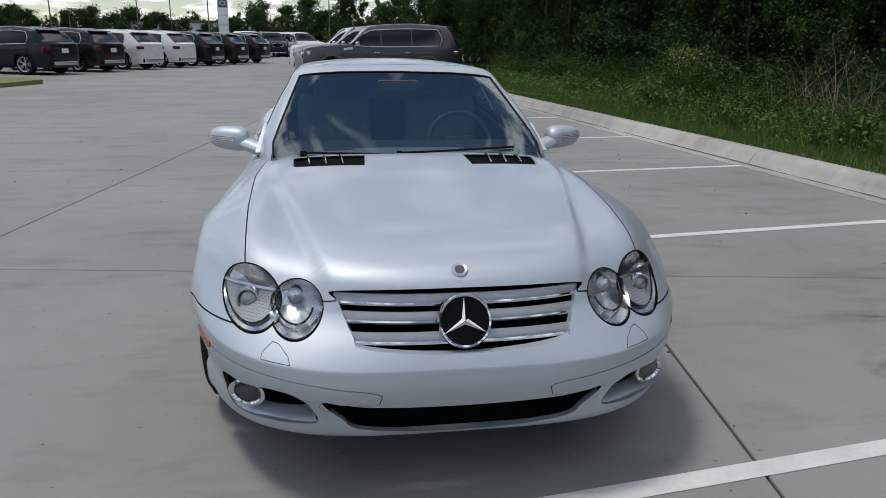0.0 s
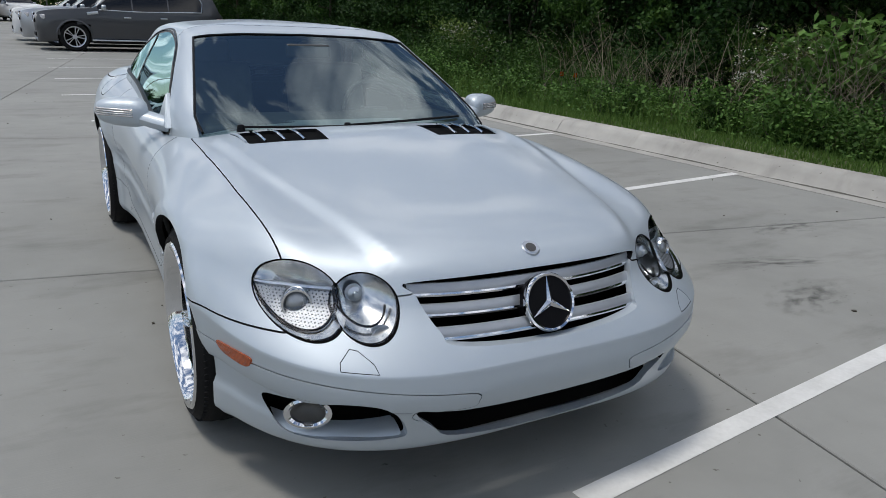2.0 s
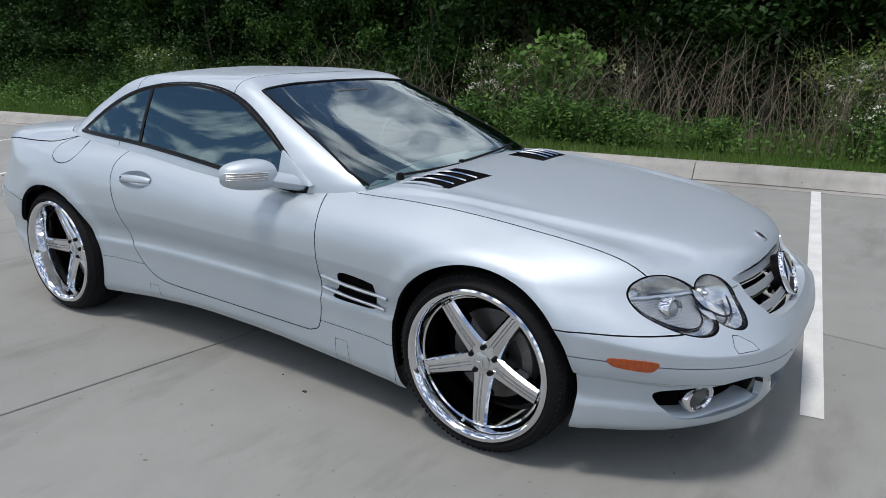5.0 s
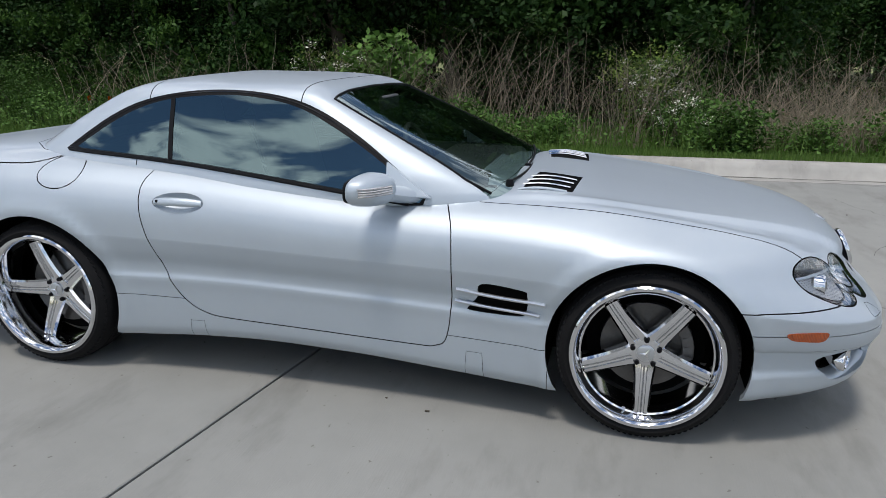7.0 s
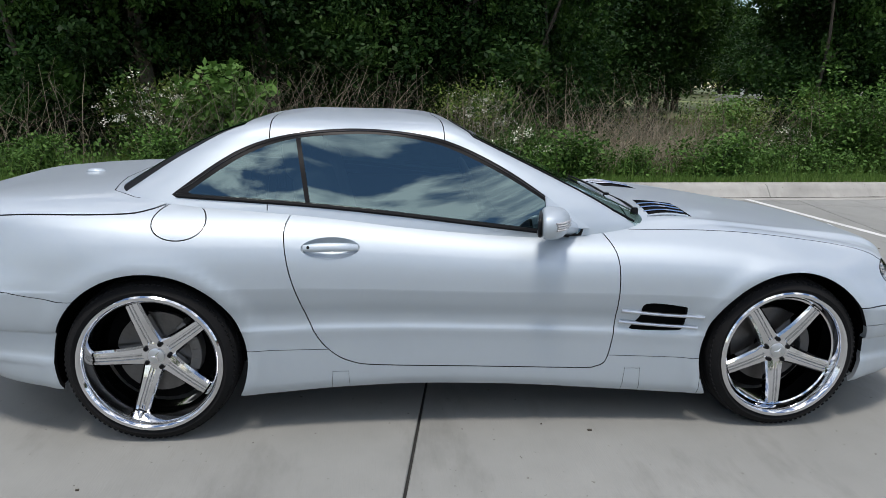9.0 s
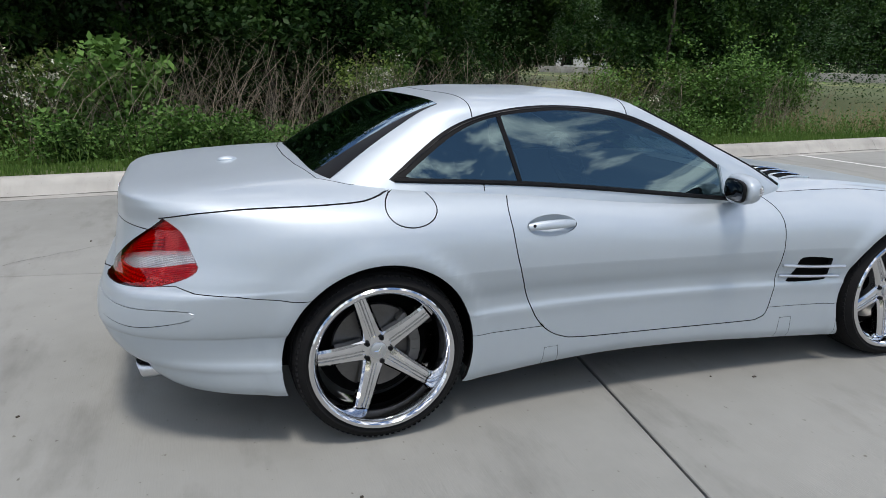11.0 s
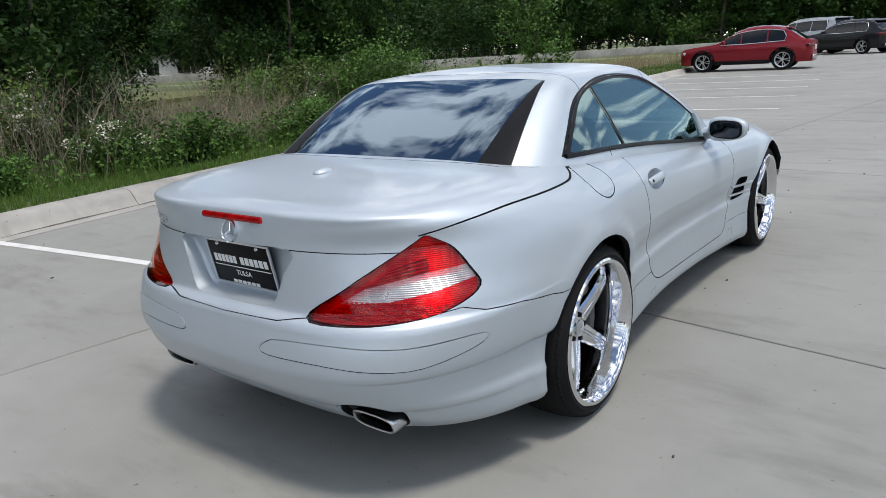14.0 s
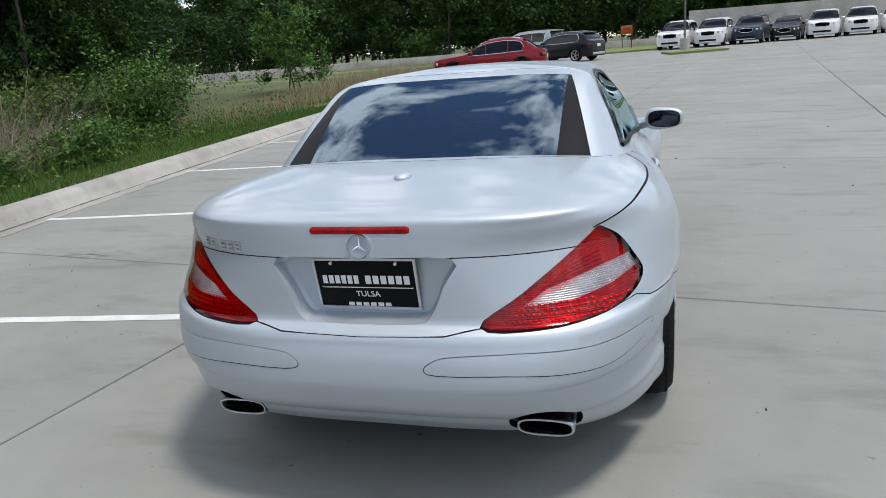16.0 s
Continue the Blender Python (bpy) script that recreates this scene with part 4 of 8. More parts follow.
front_bumper = part_mesh("front_bumper", BODY.dress(bumper_front, painted=lambda p: p.z < 0.34 or (abs(p.x) < 0.40 and p.z > 0.48)), "paint", coupe, angle=0)
rear_bumper = part_mesh("rear_bumper", BODY.dress(bumper_rear), "paint", coupe, angle=0)
for me, owner in ((strips_front, front_bumper), (strips_rear, rear_bumper)):
    for h in halves(me):
        strip = BODY.dress(h, painted=lambda p: True)
        for v in strip.vertices:
            v.co += BODY.near(v.co)[1] * 0.0018
        part_mesh("rub_strip", strip, "paint", owner, angle=0)
part_mesh("tow_cover", BODY.dress(tow), "paint", front_bumper, angle=0)
for h in halves(washers):
    part_mesh("washer_cover", BODY.dress(h), "paint", front_bumper, angle=0)
CUP = [(0.594 + 0.112 * math.cos(a), 0.772 + 0.038 * math.sin(a)) for a in _lobes]
door_skins = csg(door_skins, prism(CUP, "x", 0.6, 1.2), "DIFFERENCE")
for h in halves(door_skins):
    part_mesh("door", BODY.dress(h), "paint", coupe, angle=0)
VENT_HOLE = [(0.235, -0.985), (0.225, -0.80), (0.555, -0.765), (0.53, -0.965)]
hood_rest = csg(hood_skin, prism(VENT_HOLE, "z", 0.7, 1.0), "DIFFERENCE")
hood = part_mesh("hood", BODY.dress(hood_rest), "paint", coupe, angle=0)
PLATE_HOLE = rounded([(-0.268, 0.795), (0, 0.797), (0.268, 0.795), (0.245, 0.72), (0.20, 0.625), (0.14, 0.610), (0, 0.608), (-0.14, 0.610), (-0.20, 0.625), (-0.245, 0.72)], 3)
lid_rest = csg(lid_skin, prism(PLATE_HOLE, "y", 2.0, 2.5, both=False), "DIFFERENCE")
lid_rest = csg(lid_rest, prism([(0.25, 0.7955), (0.8, 0.7955), (0.8, 0.7985), (0.25, 0.7985)], "y", 2.0, 2.5), "DIFFERENCE")
trunk_lid = part_mesh("trunk_lid", BODY.dress(lid_rest, painted=lambda p: abs(p.x) < 0.285 and p.z < 0.794), "paint", coupe, angle=0)
for h in halves(fuel_flap):
    if h.vertices and h.vertices[0].co.x < 0:
        part_mesh("fuel_flap", BODY.dress(h), "paint", coupe, angle=0)
    else:
        part_mesh("quarter_panel", BODY.dress(h), "paint", coupe, angle=0)


# ---- the hardtop ----
ROOF_Z, CAB_Z = 1.268, 0.84


def cabin_levels():
    # the sides lean in almost straight and turn at the roof's edge; the roof itself is nearly flat
    section = [(1, 0), (0.975, 0.14), (0.95, 0.235), (0.91, 0.374), (0.86, 0.537), (0.807, 0.687), (0.773, 0.80), (0.742, 0.858), (0.685, 0.903), (0.58, 0.937), (0.43, 0.966), (0.22, 0.990), (0, 1)]
    reach = spline([(k, c) for k, (c, s) in enumerate(section)])
    level = curve([(k, s) for k, (c, s) in enumerate(section)])
    nose = curve([(0, -0.775), (0.107, -0.675), (0.465, -0.32), (0.818, 0.015), (0.923, 0.12), (0.97, 0.22), (1, 0.41)])
    tail = curve([(0, 1.69), (0.266, 1.485), (0.64, 1.215), (0.818, 1.06), (0.90, 0.95), (0.955, 0.83), (1, 0.67)])
    half = spline([(-0.8, 0.64), (-0.6, 0.692), (-0.35, 0.730), (0, 0.742), (0.7, 0.742), (1.26, 0.742), (1.7, 0.66)])
    out = [(lambda y: half(y) * 1.012, lambda y: CAB_Z - 0.10, nose(0) - 0.04, tail(0), 10.0, 5.8), (lambda y: half(y) * 1.008, lambda y: CAB_Z - 0.05, nose(0) - 0.02, tail(0), 10.0, 5.8)]
    for k in np.linspace(0, len(section) - 1, 45):
        c, s = max(0.0, reach(k)), min(1.0, level(k))
        if c < 0.004:
            c = 0.0
        out.append((lambda y, c=c: half(y) * c, lambda y, s=s: CAB_Z + (ROOF_Z - CAB_Z) * s, nose(s), tail(s), 10.0, 5.8))
    return out


_shell = dome([], cabin_levels(), 0.42, 0.66, None, (44, 12, 34))
ROOF = Surface(_shell, 0.02)
_shell.free()
cab = Skin(ROOF)
SCREEN = [(-0.662, -0.8), (0.662, -0.8), (0.648, -0.56), (0.532, 0.022), (0.3, 0.046), (0, 0.054), (-0.3, 0.046), (-0.532, 0.022), (-0.648, -0.56)]
screen = cab.take(SCREEN, "z", 0.8, 1.32, both=False, gap=0.001, grow=-0.004)
REAR_SCREEN = [(-0.49, 0.958), (-0.2, 0.950), (0, 0.948), (0.2, 0.950), (0.49, 0.958), (0.598, 1.42), (0.625, 1.9), (-0.625, 1.9), (-0.598, 1.42)]
rear_screen = cab.take(REAR_SCREEN, "z", 0.8, 1.32, both=False, gap=0.001)
BELT = spline([(-0.45, 0.800), (-0.24, 0.828), (0.007, 0.856), (0.347, 0.893), (0.685, 0.924), (1.005, 0.945), (1.206, 0.955)])
_arch_in = spline([(-0.42, 0.842), (-0.23, 0.962), (-0.116, 1.029), (0.0, 1.087), (0.135, 1.143), (0.297, 1.177), (0.458, 1.189), (0.60, 1.183), (0.797, 1.156), (0.927, 1.108), (1.053, 1.031), (1.150, 0.962)])
_arch_out = spline([(-0.47, 0.820), (-0.37, 0.889), (-0.164, 1.029), (-0.004, 1.115), (0.146, 1.172), (0.296, 1.199), (0.458, 1.209), (0.664, 1.200), (0.82, 1.173), (0.972, 1.118), (1.119, 1.022), (1.212, 0.952)])
WINDOW = [(y, _arch_in(y)) for y in np.linspace(-0.42, 1.148, 44)] + [(y, BELT(y) + 0.006) for y in np.linspace(1.13, -0.40, 24)]
WINDOW_TRIM = [(y, _arch_out(y)) for y in np.linspace(-0.43, 1.210, 44)] + [(y, BELT(y) - 0.012) for y in np.linspace(1.19, -0.41, 24)]
side_all = cab.take(WINDOW_TRIM, "x", 0.3, 1.0, gap=0.0)
side_glass = csg(side_all, prism(WINDOW, "x", 0.3, 1.0), "INTERSECT")
side_trim = csg(side_all, prism(WINDOW, "x", 0.3, 1.0), "DIFFERENCE")
roof_mid = cab.take([(-0.9, 0.135), (0, 0.155), (0.9, 0.135), (0.9, 0.838), (0, 0.86), (-0.9, 0.838)], "z", 0.9, 1.4, both=False)
part_mesh("roof_frame", ROOF.dress(cab.rest), "paint", coupe, angle=0)
part_mesh("roof_panel", ROOF.dress(roof_mid), "paint", coupe, angle=0)


def even_glass(me, across, terms):
    """Lays the normals of one smooth surface on a pane: across is the axis along which it is nearly flat."""
    a, b = [k for k in range(3) if k != across]
    co = np.array([v.co for v in me.vertices])
    mid, span = co.mean(0), np.ptp(co, axis=0) / 2
    u, v = (co[:, a] - mid[a]) / span[a], (co[:, b] - mid[b]) / span[b]
    fit = np.linalg.lstsq(np.stack([u**i * v**j for i, j in terms], 1), co[:, across], rcond=None)[0]
    du = sum(f * i * u ** max(0, i - 1) * v**j for f, (i, j) in zip(fit, terms)) / span[a]
    dv = sum(f * j * u**i * v ** max(0, j - 1) for f, (i, j) in zip(fit, terms)) / span[b]
    n = np.zeros_like(co)
    n[:, across], n[:, a], n[:, b] = 1, -du, -dv
    n /= np.linalg.norm(n, axis=1)[:, None]
    for poly in me.polygons:
        poly.use_smooth = True
    flip = np.sign(sum(np.dot(n[p.vertices[0]], p.normal) for p in me.polygons))
    me.normals_split_custom_set_from_vertices([tuple(q) for q in n * flip])
    return me


SCREEN_TERMS = [(0, 0), (2, 0), (4, 0), (0, 1), (0, 2), (2, 1), (2, 2)]
SIDE_TERMS = [(0, 0), (1, 0), (2, 0), (0, 1), (0, 2), (1, 1), (2, 1)]
_band = prism([(0.480, 0.7), (0.9, 0.7), (0.9, 2.0), (0.480, 2.0)], "z", 0.8, 1.32)
rear_edge, rear_screen = csg(rear_screen, _band, "INTERSECT"), csg(rear_screen, _band, "DIFFERENCE")
for me, name, mat in ((screen, "windshield", "glass"), (rear_screen, "rear_window", "dark_glass")):
    part_mesh(name, even_glass(ROOF.dress(me, True), 2, SCREEN_TERMS), mat, coupe, angle=0)
for h in halves(rear_edge):
    part_mesh("window_border", ROOF.dress(h, True), "black", coupe, "black printed border of the rear window", angle=0)

def bm_of(me):
    bm = bmesh.new()
    bm.from_mesh(me)
    return bm


for h in halves(side_glass):
    bm = bm_of(h)
    front, back = bm.copy(), bm.copy()
    bm.free()
    # the pillar between door glass and quarter glass leans back
    cut, lean = Vector((0, 0.692, 0.95)), Vector((0, 1, -0.19)).normalized()
    post = bm_of(h)
    for sign in (1, -1):
        bmesh.ops.bisect_plane(post, geom=post.verts[:] + post.edges[:] + post.faces[:], plane_co=cut + lean * 0.009 * sign, plane_no=lean * sign, clear_outer=True)
    for v in post.verts:
        v.co += ROOF.near(v.co)[1] * 0.003
    part("window_post", post, "black", coupe, "black post between the side panes", angle=30)
    for piece, name, sign in ((front, "door_glass", 1), (back, "quarter_glass", -1)):
        bmesh.ops.bisect_plane(piece, geom=piece.verts[:] + piece.edges[:] + piece.faces[:], plane_co=cut - lean * 0.009 * sign, plane_no=lean * sign, clear_outer=True)
        me = bpy.data.meshes.new(name)
        piece.to_mesh(me)
        piece.free()
        part_mesh(name, even_glass(ROOF.dress(me, True), 0, SIDE_TERMS), "side_glass", coupe, angle=0)
for h in halves(side_trim):
    trim = part_mesh("window_trim", ROOF.dress(h), "black", coupe, "black rubber window trim", angle=0)
    side = math.copysign(1, h.vertices[0].co.x)
    bead = []
    for y in np.linspace(-0.40, 1.175, 40):
        p, n = ROOF.hit((side * 2, y, 0.45 * _arch_in(y) + 0.55 * _arch_out(y)), (-side, 0, 0))
        bead.append(p + n * 0.0005)
    part("bead", tube(bead, 0.0026, 5), "gloss_black", trim, "glossy black bead")


MIRROR = material("mirror_glass", (0.05, 0.055, 0.065), 0.01, 1.0, vary=0.02, scale=10)


# ---- wheels ----
def wheel_thing(at, dish, spin):
    """A chrome five-spoke wheel with its tyre; the outer face looks to -x. dish: how far the spokes lie inside the lip."""
    root = new("wheel")
    root.parent = coupe
    root.matrix_basis = at
    half, r, lip = 0.125, 0.325, 0.266
    prof = [(lip - 0.004, -half + 0.022), (lip + 0.008, -half + 0.006), (lip + 0.022, -half + 0.0), (r - 0.022, -half + 0.012), (r - 0.006, -half + 0.03), (r, -half + 0.055),
            (r + 0.001, 0), (r, half - 0.055), (r - 0.006, half - 0.03), (r - 0.022, half - 0.012), (lip + 0.02, half), (lip, half - 0.02), (lip - 0.004, -half + 0.022)]
    tyre = part("tyre", revolve(prof, 96), "rubber", root, "low-profile black tyre")
    # tread blocks across the shoulder
    tr = bmesh.new()
    for k in range(90):
        a = 2 * math.pi * k / 90
        for s in (-1, 1):
            box(0.05, 0.0125, 0.006, (0, 0, 0), bm=tr, turn=Matrix.Rotation(a, 4, "X") @ Matrix.Translation((s * 0.082, 0, r - 0.0078)) @ Matrix.Rotation(s * 0.14, 4, "Y") @ Matrix.Rotation(0.35, 4, "Z"))
    for s in (-0.03, 0.0, 0.03):
        revolve([(r - 0.002, s - 0.011), (r + 0.0035, s - 0.010), (r + 0.0035, s + 0.010), (r - 0.002, s + 0.011)], 64, bm=tr)
    part("tread", tr, "rubber", tyre, smooth=False)
    rim = [(lip - 0.016, half - 0.02), (lip - 0.022, 0.03), (lip - 0.034, -half + 0.02 + dish), (lip - 0.028, -half + 0.03 + dish * 0.5), (lip - 0.022, -half + 0.022), (lip - 0.016, -half + 0.006),
           (lip - 0.008, -half - 0.003), (lip + 0.003, -half - 0.004), (lip + 0.009, -half + 0.002), (lip + 0.006, -half + 0.014), (lip - 0.006, -half + 0.03), (lip - 0.008, half - 0.02)]
    part("rim", revolve(rim, 96), "chrome", root, "deep polished chrome rim", angle=30)
    face = -half + 0.018 + dish
    for k in range(5):
        a = 2 * math.pi * k / 5 + math.radians(spin)
        bm = bmesh.new()
        rows = []
        for q in np.linspace(0, 1, 7):
            rad = 0.045 + (lip - 0.036 - 0.045) * q
            w = 0.036 - 0.006 * q + 0.006 * (1 - q) ** 4
            d = face + 0.020 * (1 - q) ** 2 - 0.006 * q
            pts = [(-w, d + 0.045), (-w, d + 0.012), (-w + 0.008, d + 0.002), (-0.012, d), (-0.009, d + 0.007), (-0.003, d + 0.007), (0.0, d + 0.001), (0.003, d + 0.007), (0.009, d + 0.007), (0.012, d), (w - 0.008, d + 0.002), (w, d + 0.012), (w, d + 0.045)]
            rows.append([bm.verts.new((x, t, rad)) for t, x in pts])
        for p, s in zip(rows, rows[1:]):
            for i in range(len(p) - 1):
                bm.faces.new((p[i], p[i + 1], s[i + 1], s[i]))
        bmesh.ops.recalc_face_normals(bm, faces=bm.faces)
        bmesh.ops.rotate(bm, cent=(0, 0, 0), matrix=Matrix.Rotation(a, 3, "X"), verts=bm.verts)
        part("spoke", bm, "chrome", root, angle=25)
    hubbm = revolve([(0.0, face + 0.016), (0.03, face + 0.016), (0.058, face + 0.022), (0.066, face + 0.034), (0.066, face + 0.07), (0.0, face + 0.07)], 40)
    part("hub", hubbm, "chrome", root)
    part("cap", revolve([(0.0, face + 0.006), (0.022, face + 0.007), (0.031, face + 0.010), (0.033, face + 0.020), (0.0, face + 0.02)], 32), "satin", root, "satin centre cap")
    tri = bmesh.new()
    for k in range(3):
        a = 2 * math.pi * k / 3
        v = [tri.verts.new((face + 0.0045 - h, p[0], p[1])) for p, h in (((0, 0), 0.002), ((0.006 * math.cos(a + 1.05), 0.006 * math.sin(a + 1.05)), 0), ((0.025 * math.cos(a), 0.025 * math.sin(a)), 0), ((0.006 * math.cos(a - 1.05), 0.006 * math.sin(a - 1.05)), 0))]
        tri.faces.new((v[0], v[1], v[2]))
        tri.faces.new((v[0], v[2], v[3]))
    part("cap_emblem", tri, "chrome", root, smooth=False)
    for k in range(5):
        a = 2 * math.pi * (k + 0.5) / 5 + math.radians(spin)
        part("lug_hole", revolve([(0.0, face + 0.012), (0.008, face + 0.012), (0.0105, face + 0.019), (0.0105, face + 0.03)], 14, at=(0, 0.049 * -math.sin(a), 0.049 * math.cos(a))), "black", root)
    part("brake_disc", revolve([(0.06, 0.02), (0.165, 0.02), (0.165, 0.045), (0.06, 0.045), (0.06, 0.02)], 48), "steel", root, "grey steel brake disc")
    cal = bmesh.new()
    for q in np.linspace(-0.5, 0.5, 5):
        box(0.075, 0.055, 0.042, (0.02, 0, 0), 0.008, bm=cal, turn=Matrix.Rotation(math.radians(75) + q, 4, "X") @ Matrix.Translation((0, 0, 0.15)))
    part("caliper", cal, "iron", root)
    part("backing", revolve([(0.0, 0.07), (0.22, 0.07), (0.22, 0.075), (0.0, 0.075)], 32), "mesh_black", root)
    valve = part("valve", tube([(-half + 0.03 + dish * 0.6, 0.06, -lip + 0.035), (-half + 0.03 + dish * 0.3, 0.061, -lip + 0.05)], 0.0055, 8), "chrome", root)
    return root


for side in (-1, 1):
    wheel_thing(pose(side * 0.735, HUB_F, HUB_Z, 0, 0, 0 if side < 0 else 180), 0.028, 180)
    wheel_thing(pose(side * 0.757, HUB_R, HUB_Z, 0, 0, 0 if side < 0 else 180), 0.06, 197)
    for hub in (HUB_F, HUB_R):
        bm = bmesh.new()
        arcs = [[bm.verts.new((side * x, hub + 0.372 * math.cos(a), HUB_Z + 0.372 * math.sin(a))) for a in np.linspace(-0.30, math.pi + 0.30, 40)] for x in (0.52, 0.815)]
        for i in range(39):
            bm.faces.new((arcs[0][i], arcs[0][i + 1], arcs[1][i + 1], arcs[1][i]))
        back = bm.verts.new((side * 0.52, hub, HUB_Z))
        for i in range(39):
            bm.faces.new((arcs[0][i + 1], arcs[0][i], back))
        part("wheel_well", bm, "mesh_black", coupe, "black wheel well liner")

# underside, and black boxes that stand in for the dark space behind the openings
# added hidden panel: cuts light bounced under the car, so the ground darkens
part("sill_floor", box(1.54, 1.66, 0.03, (0, 0.0, 0.226), 0.006), "mesh_black", coupe, "unseen black panel added between the sills")
part("underbody", box(1.05, 3.5, 0.06, (0, 0.0, 0.22), 0.01), "mesh_black", coupe, "dark underbody")
part("radiator", box(0.95, 0.06, 0.44, (0, -1.86, 0.44), 0.01), "mesh_black", coupe, "dark space behind the grille")


# black panel close behind the intake, in place of its shaded depth
part("intake_mesh", box(0.90, 0.02, 0.19, (0, -2.035, 0.295), 0.006), "mesh_black", coupe, "black backing for the dark lower intake")
# hidden panel added under the tail to deepen the shadow on the ground
part("rear_undertray", box(0.66, 0.50, 0.02, (0, 1.88, 0.262), 0.006), "mesh_black", coupe, "unseen black panel added under the tail")
part("undertray", box(0.92, 0.46, 0.02, (0, -1.76, 0.205), 0.008), "mesh_black", coupe, "black undertray")


# ---- lamps and front ----
def facing(place, normal, up=(0, 0, 1)):
    """A pose at a place whose local -y looks along the normal."""
    y = -Vector(normal).normalized()
    x = y.cross(Vector(up)).normalized()
    z = x.cross(y)
    return Matrix.Translation(place) @ Matrix((x, y, z)).transposed().to_4x4()


def placed(bm, m):
    bmesh.ops.transform(bm, matrix=m, verts=bm.verts)
    return bm


def bowl(rx, rz, depth, ribs=0, steps=44):
    """A reflector bowl that opens to -y."""
    bm = bmesh.new()
    rows = []
    for q in np.linspace(1, 0.0, 9):
        row = []
        for k in range(steps):
            a = 2 * math.pi * k / steps
            w = 1 + (0.05 * math.cos(a * ribs) * q if ribs else 0)
            row.append(bm.verts.new((rx * q * math.cos(a), depth * (1 - q * q) * w, rz * q * math.sin(a))))
        rows.append(row)
    for a, b in zip(rows, rows[1:]):
        for k in range(steps):
            bm.faces.new((a[k], a[(k + 1) % steps], b[(k + 1) % steps], b[k]))
    bmesh.ops.remove_doubles(bm, verts=bm.verts, dist=1e-5)
    return bm


def lamp_point(x, z, side, deep):
    p, _ = BODY.hit((side * x, -3, z), (0, 1, 0))
    return p + Vector((0, deep, 0))


def lamp_bowl(outline, side, depth, ripple, ribs):
    """A reflector whose rim follows the lamp's opening in the skin."""
    bm = bmesh.new()
    rows = []
    for q in np.linspace(1, 0, 10):
        row = []
        for k in range(ribs * 2):
            x, z = outline(2 * math.pi * k / (ribs * 2), q)
            row.append(bm.verts.new(lamp_point(x, z, side, 0.006 + depth * (1 - q**2.2) + ripple * (k % 2) * math.sin(math.pi * q))))
        rows.append(row)
    n = ribs * 2
    for a, b in zip(rows, rows[1:]):
        for k in range(n):
            bm.faces.new((a[k], a[(k + 1) % n], b[(k + 1) % n], b[k]))
    bmesh.ops.remove_doubles(bm, verts=bm.verts, dist=1e-5)
    return bm


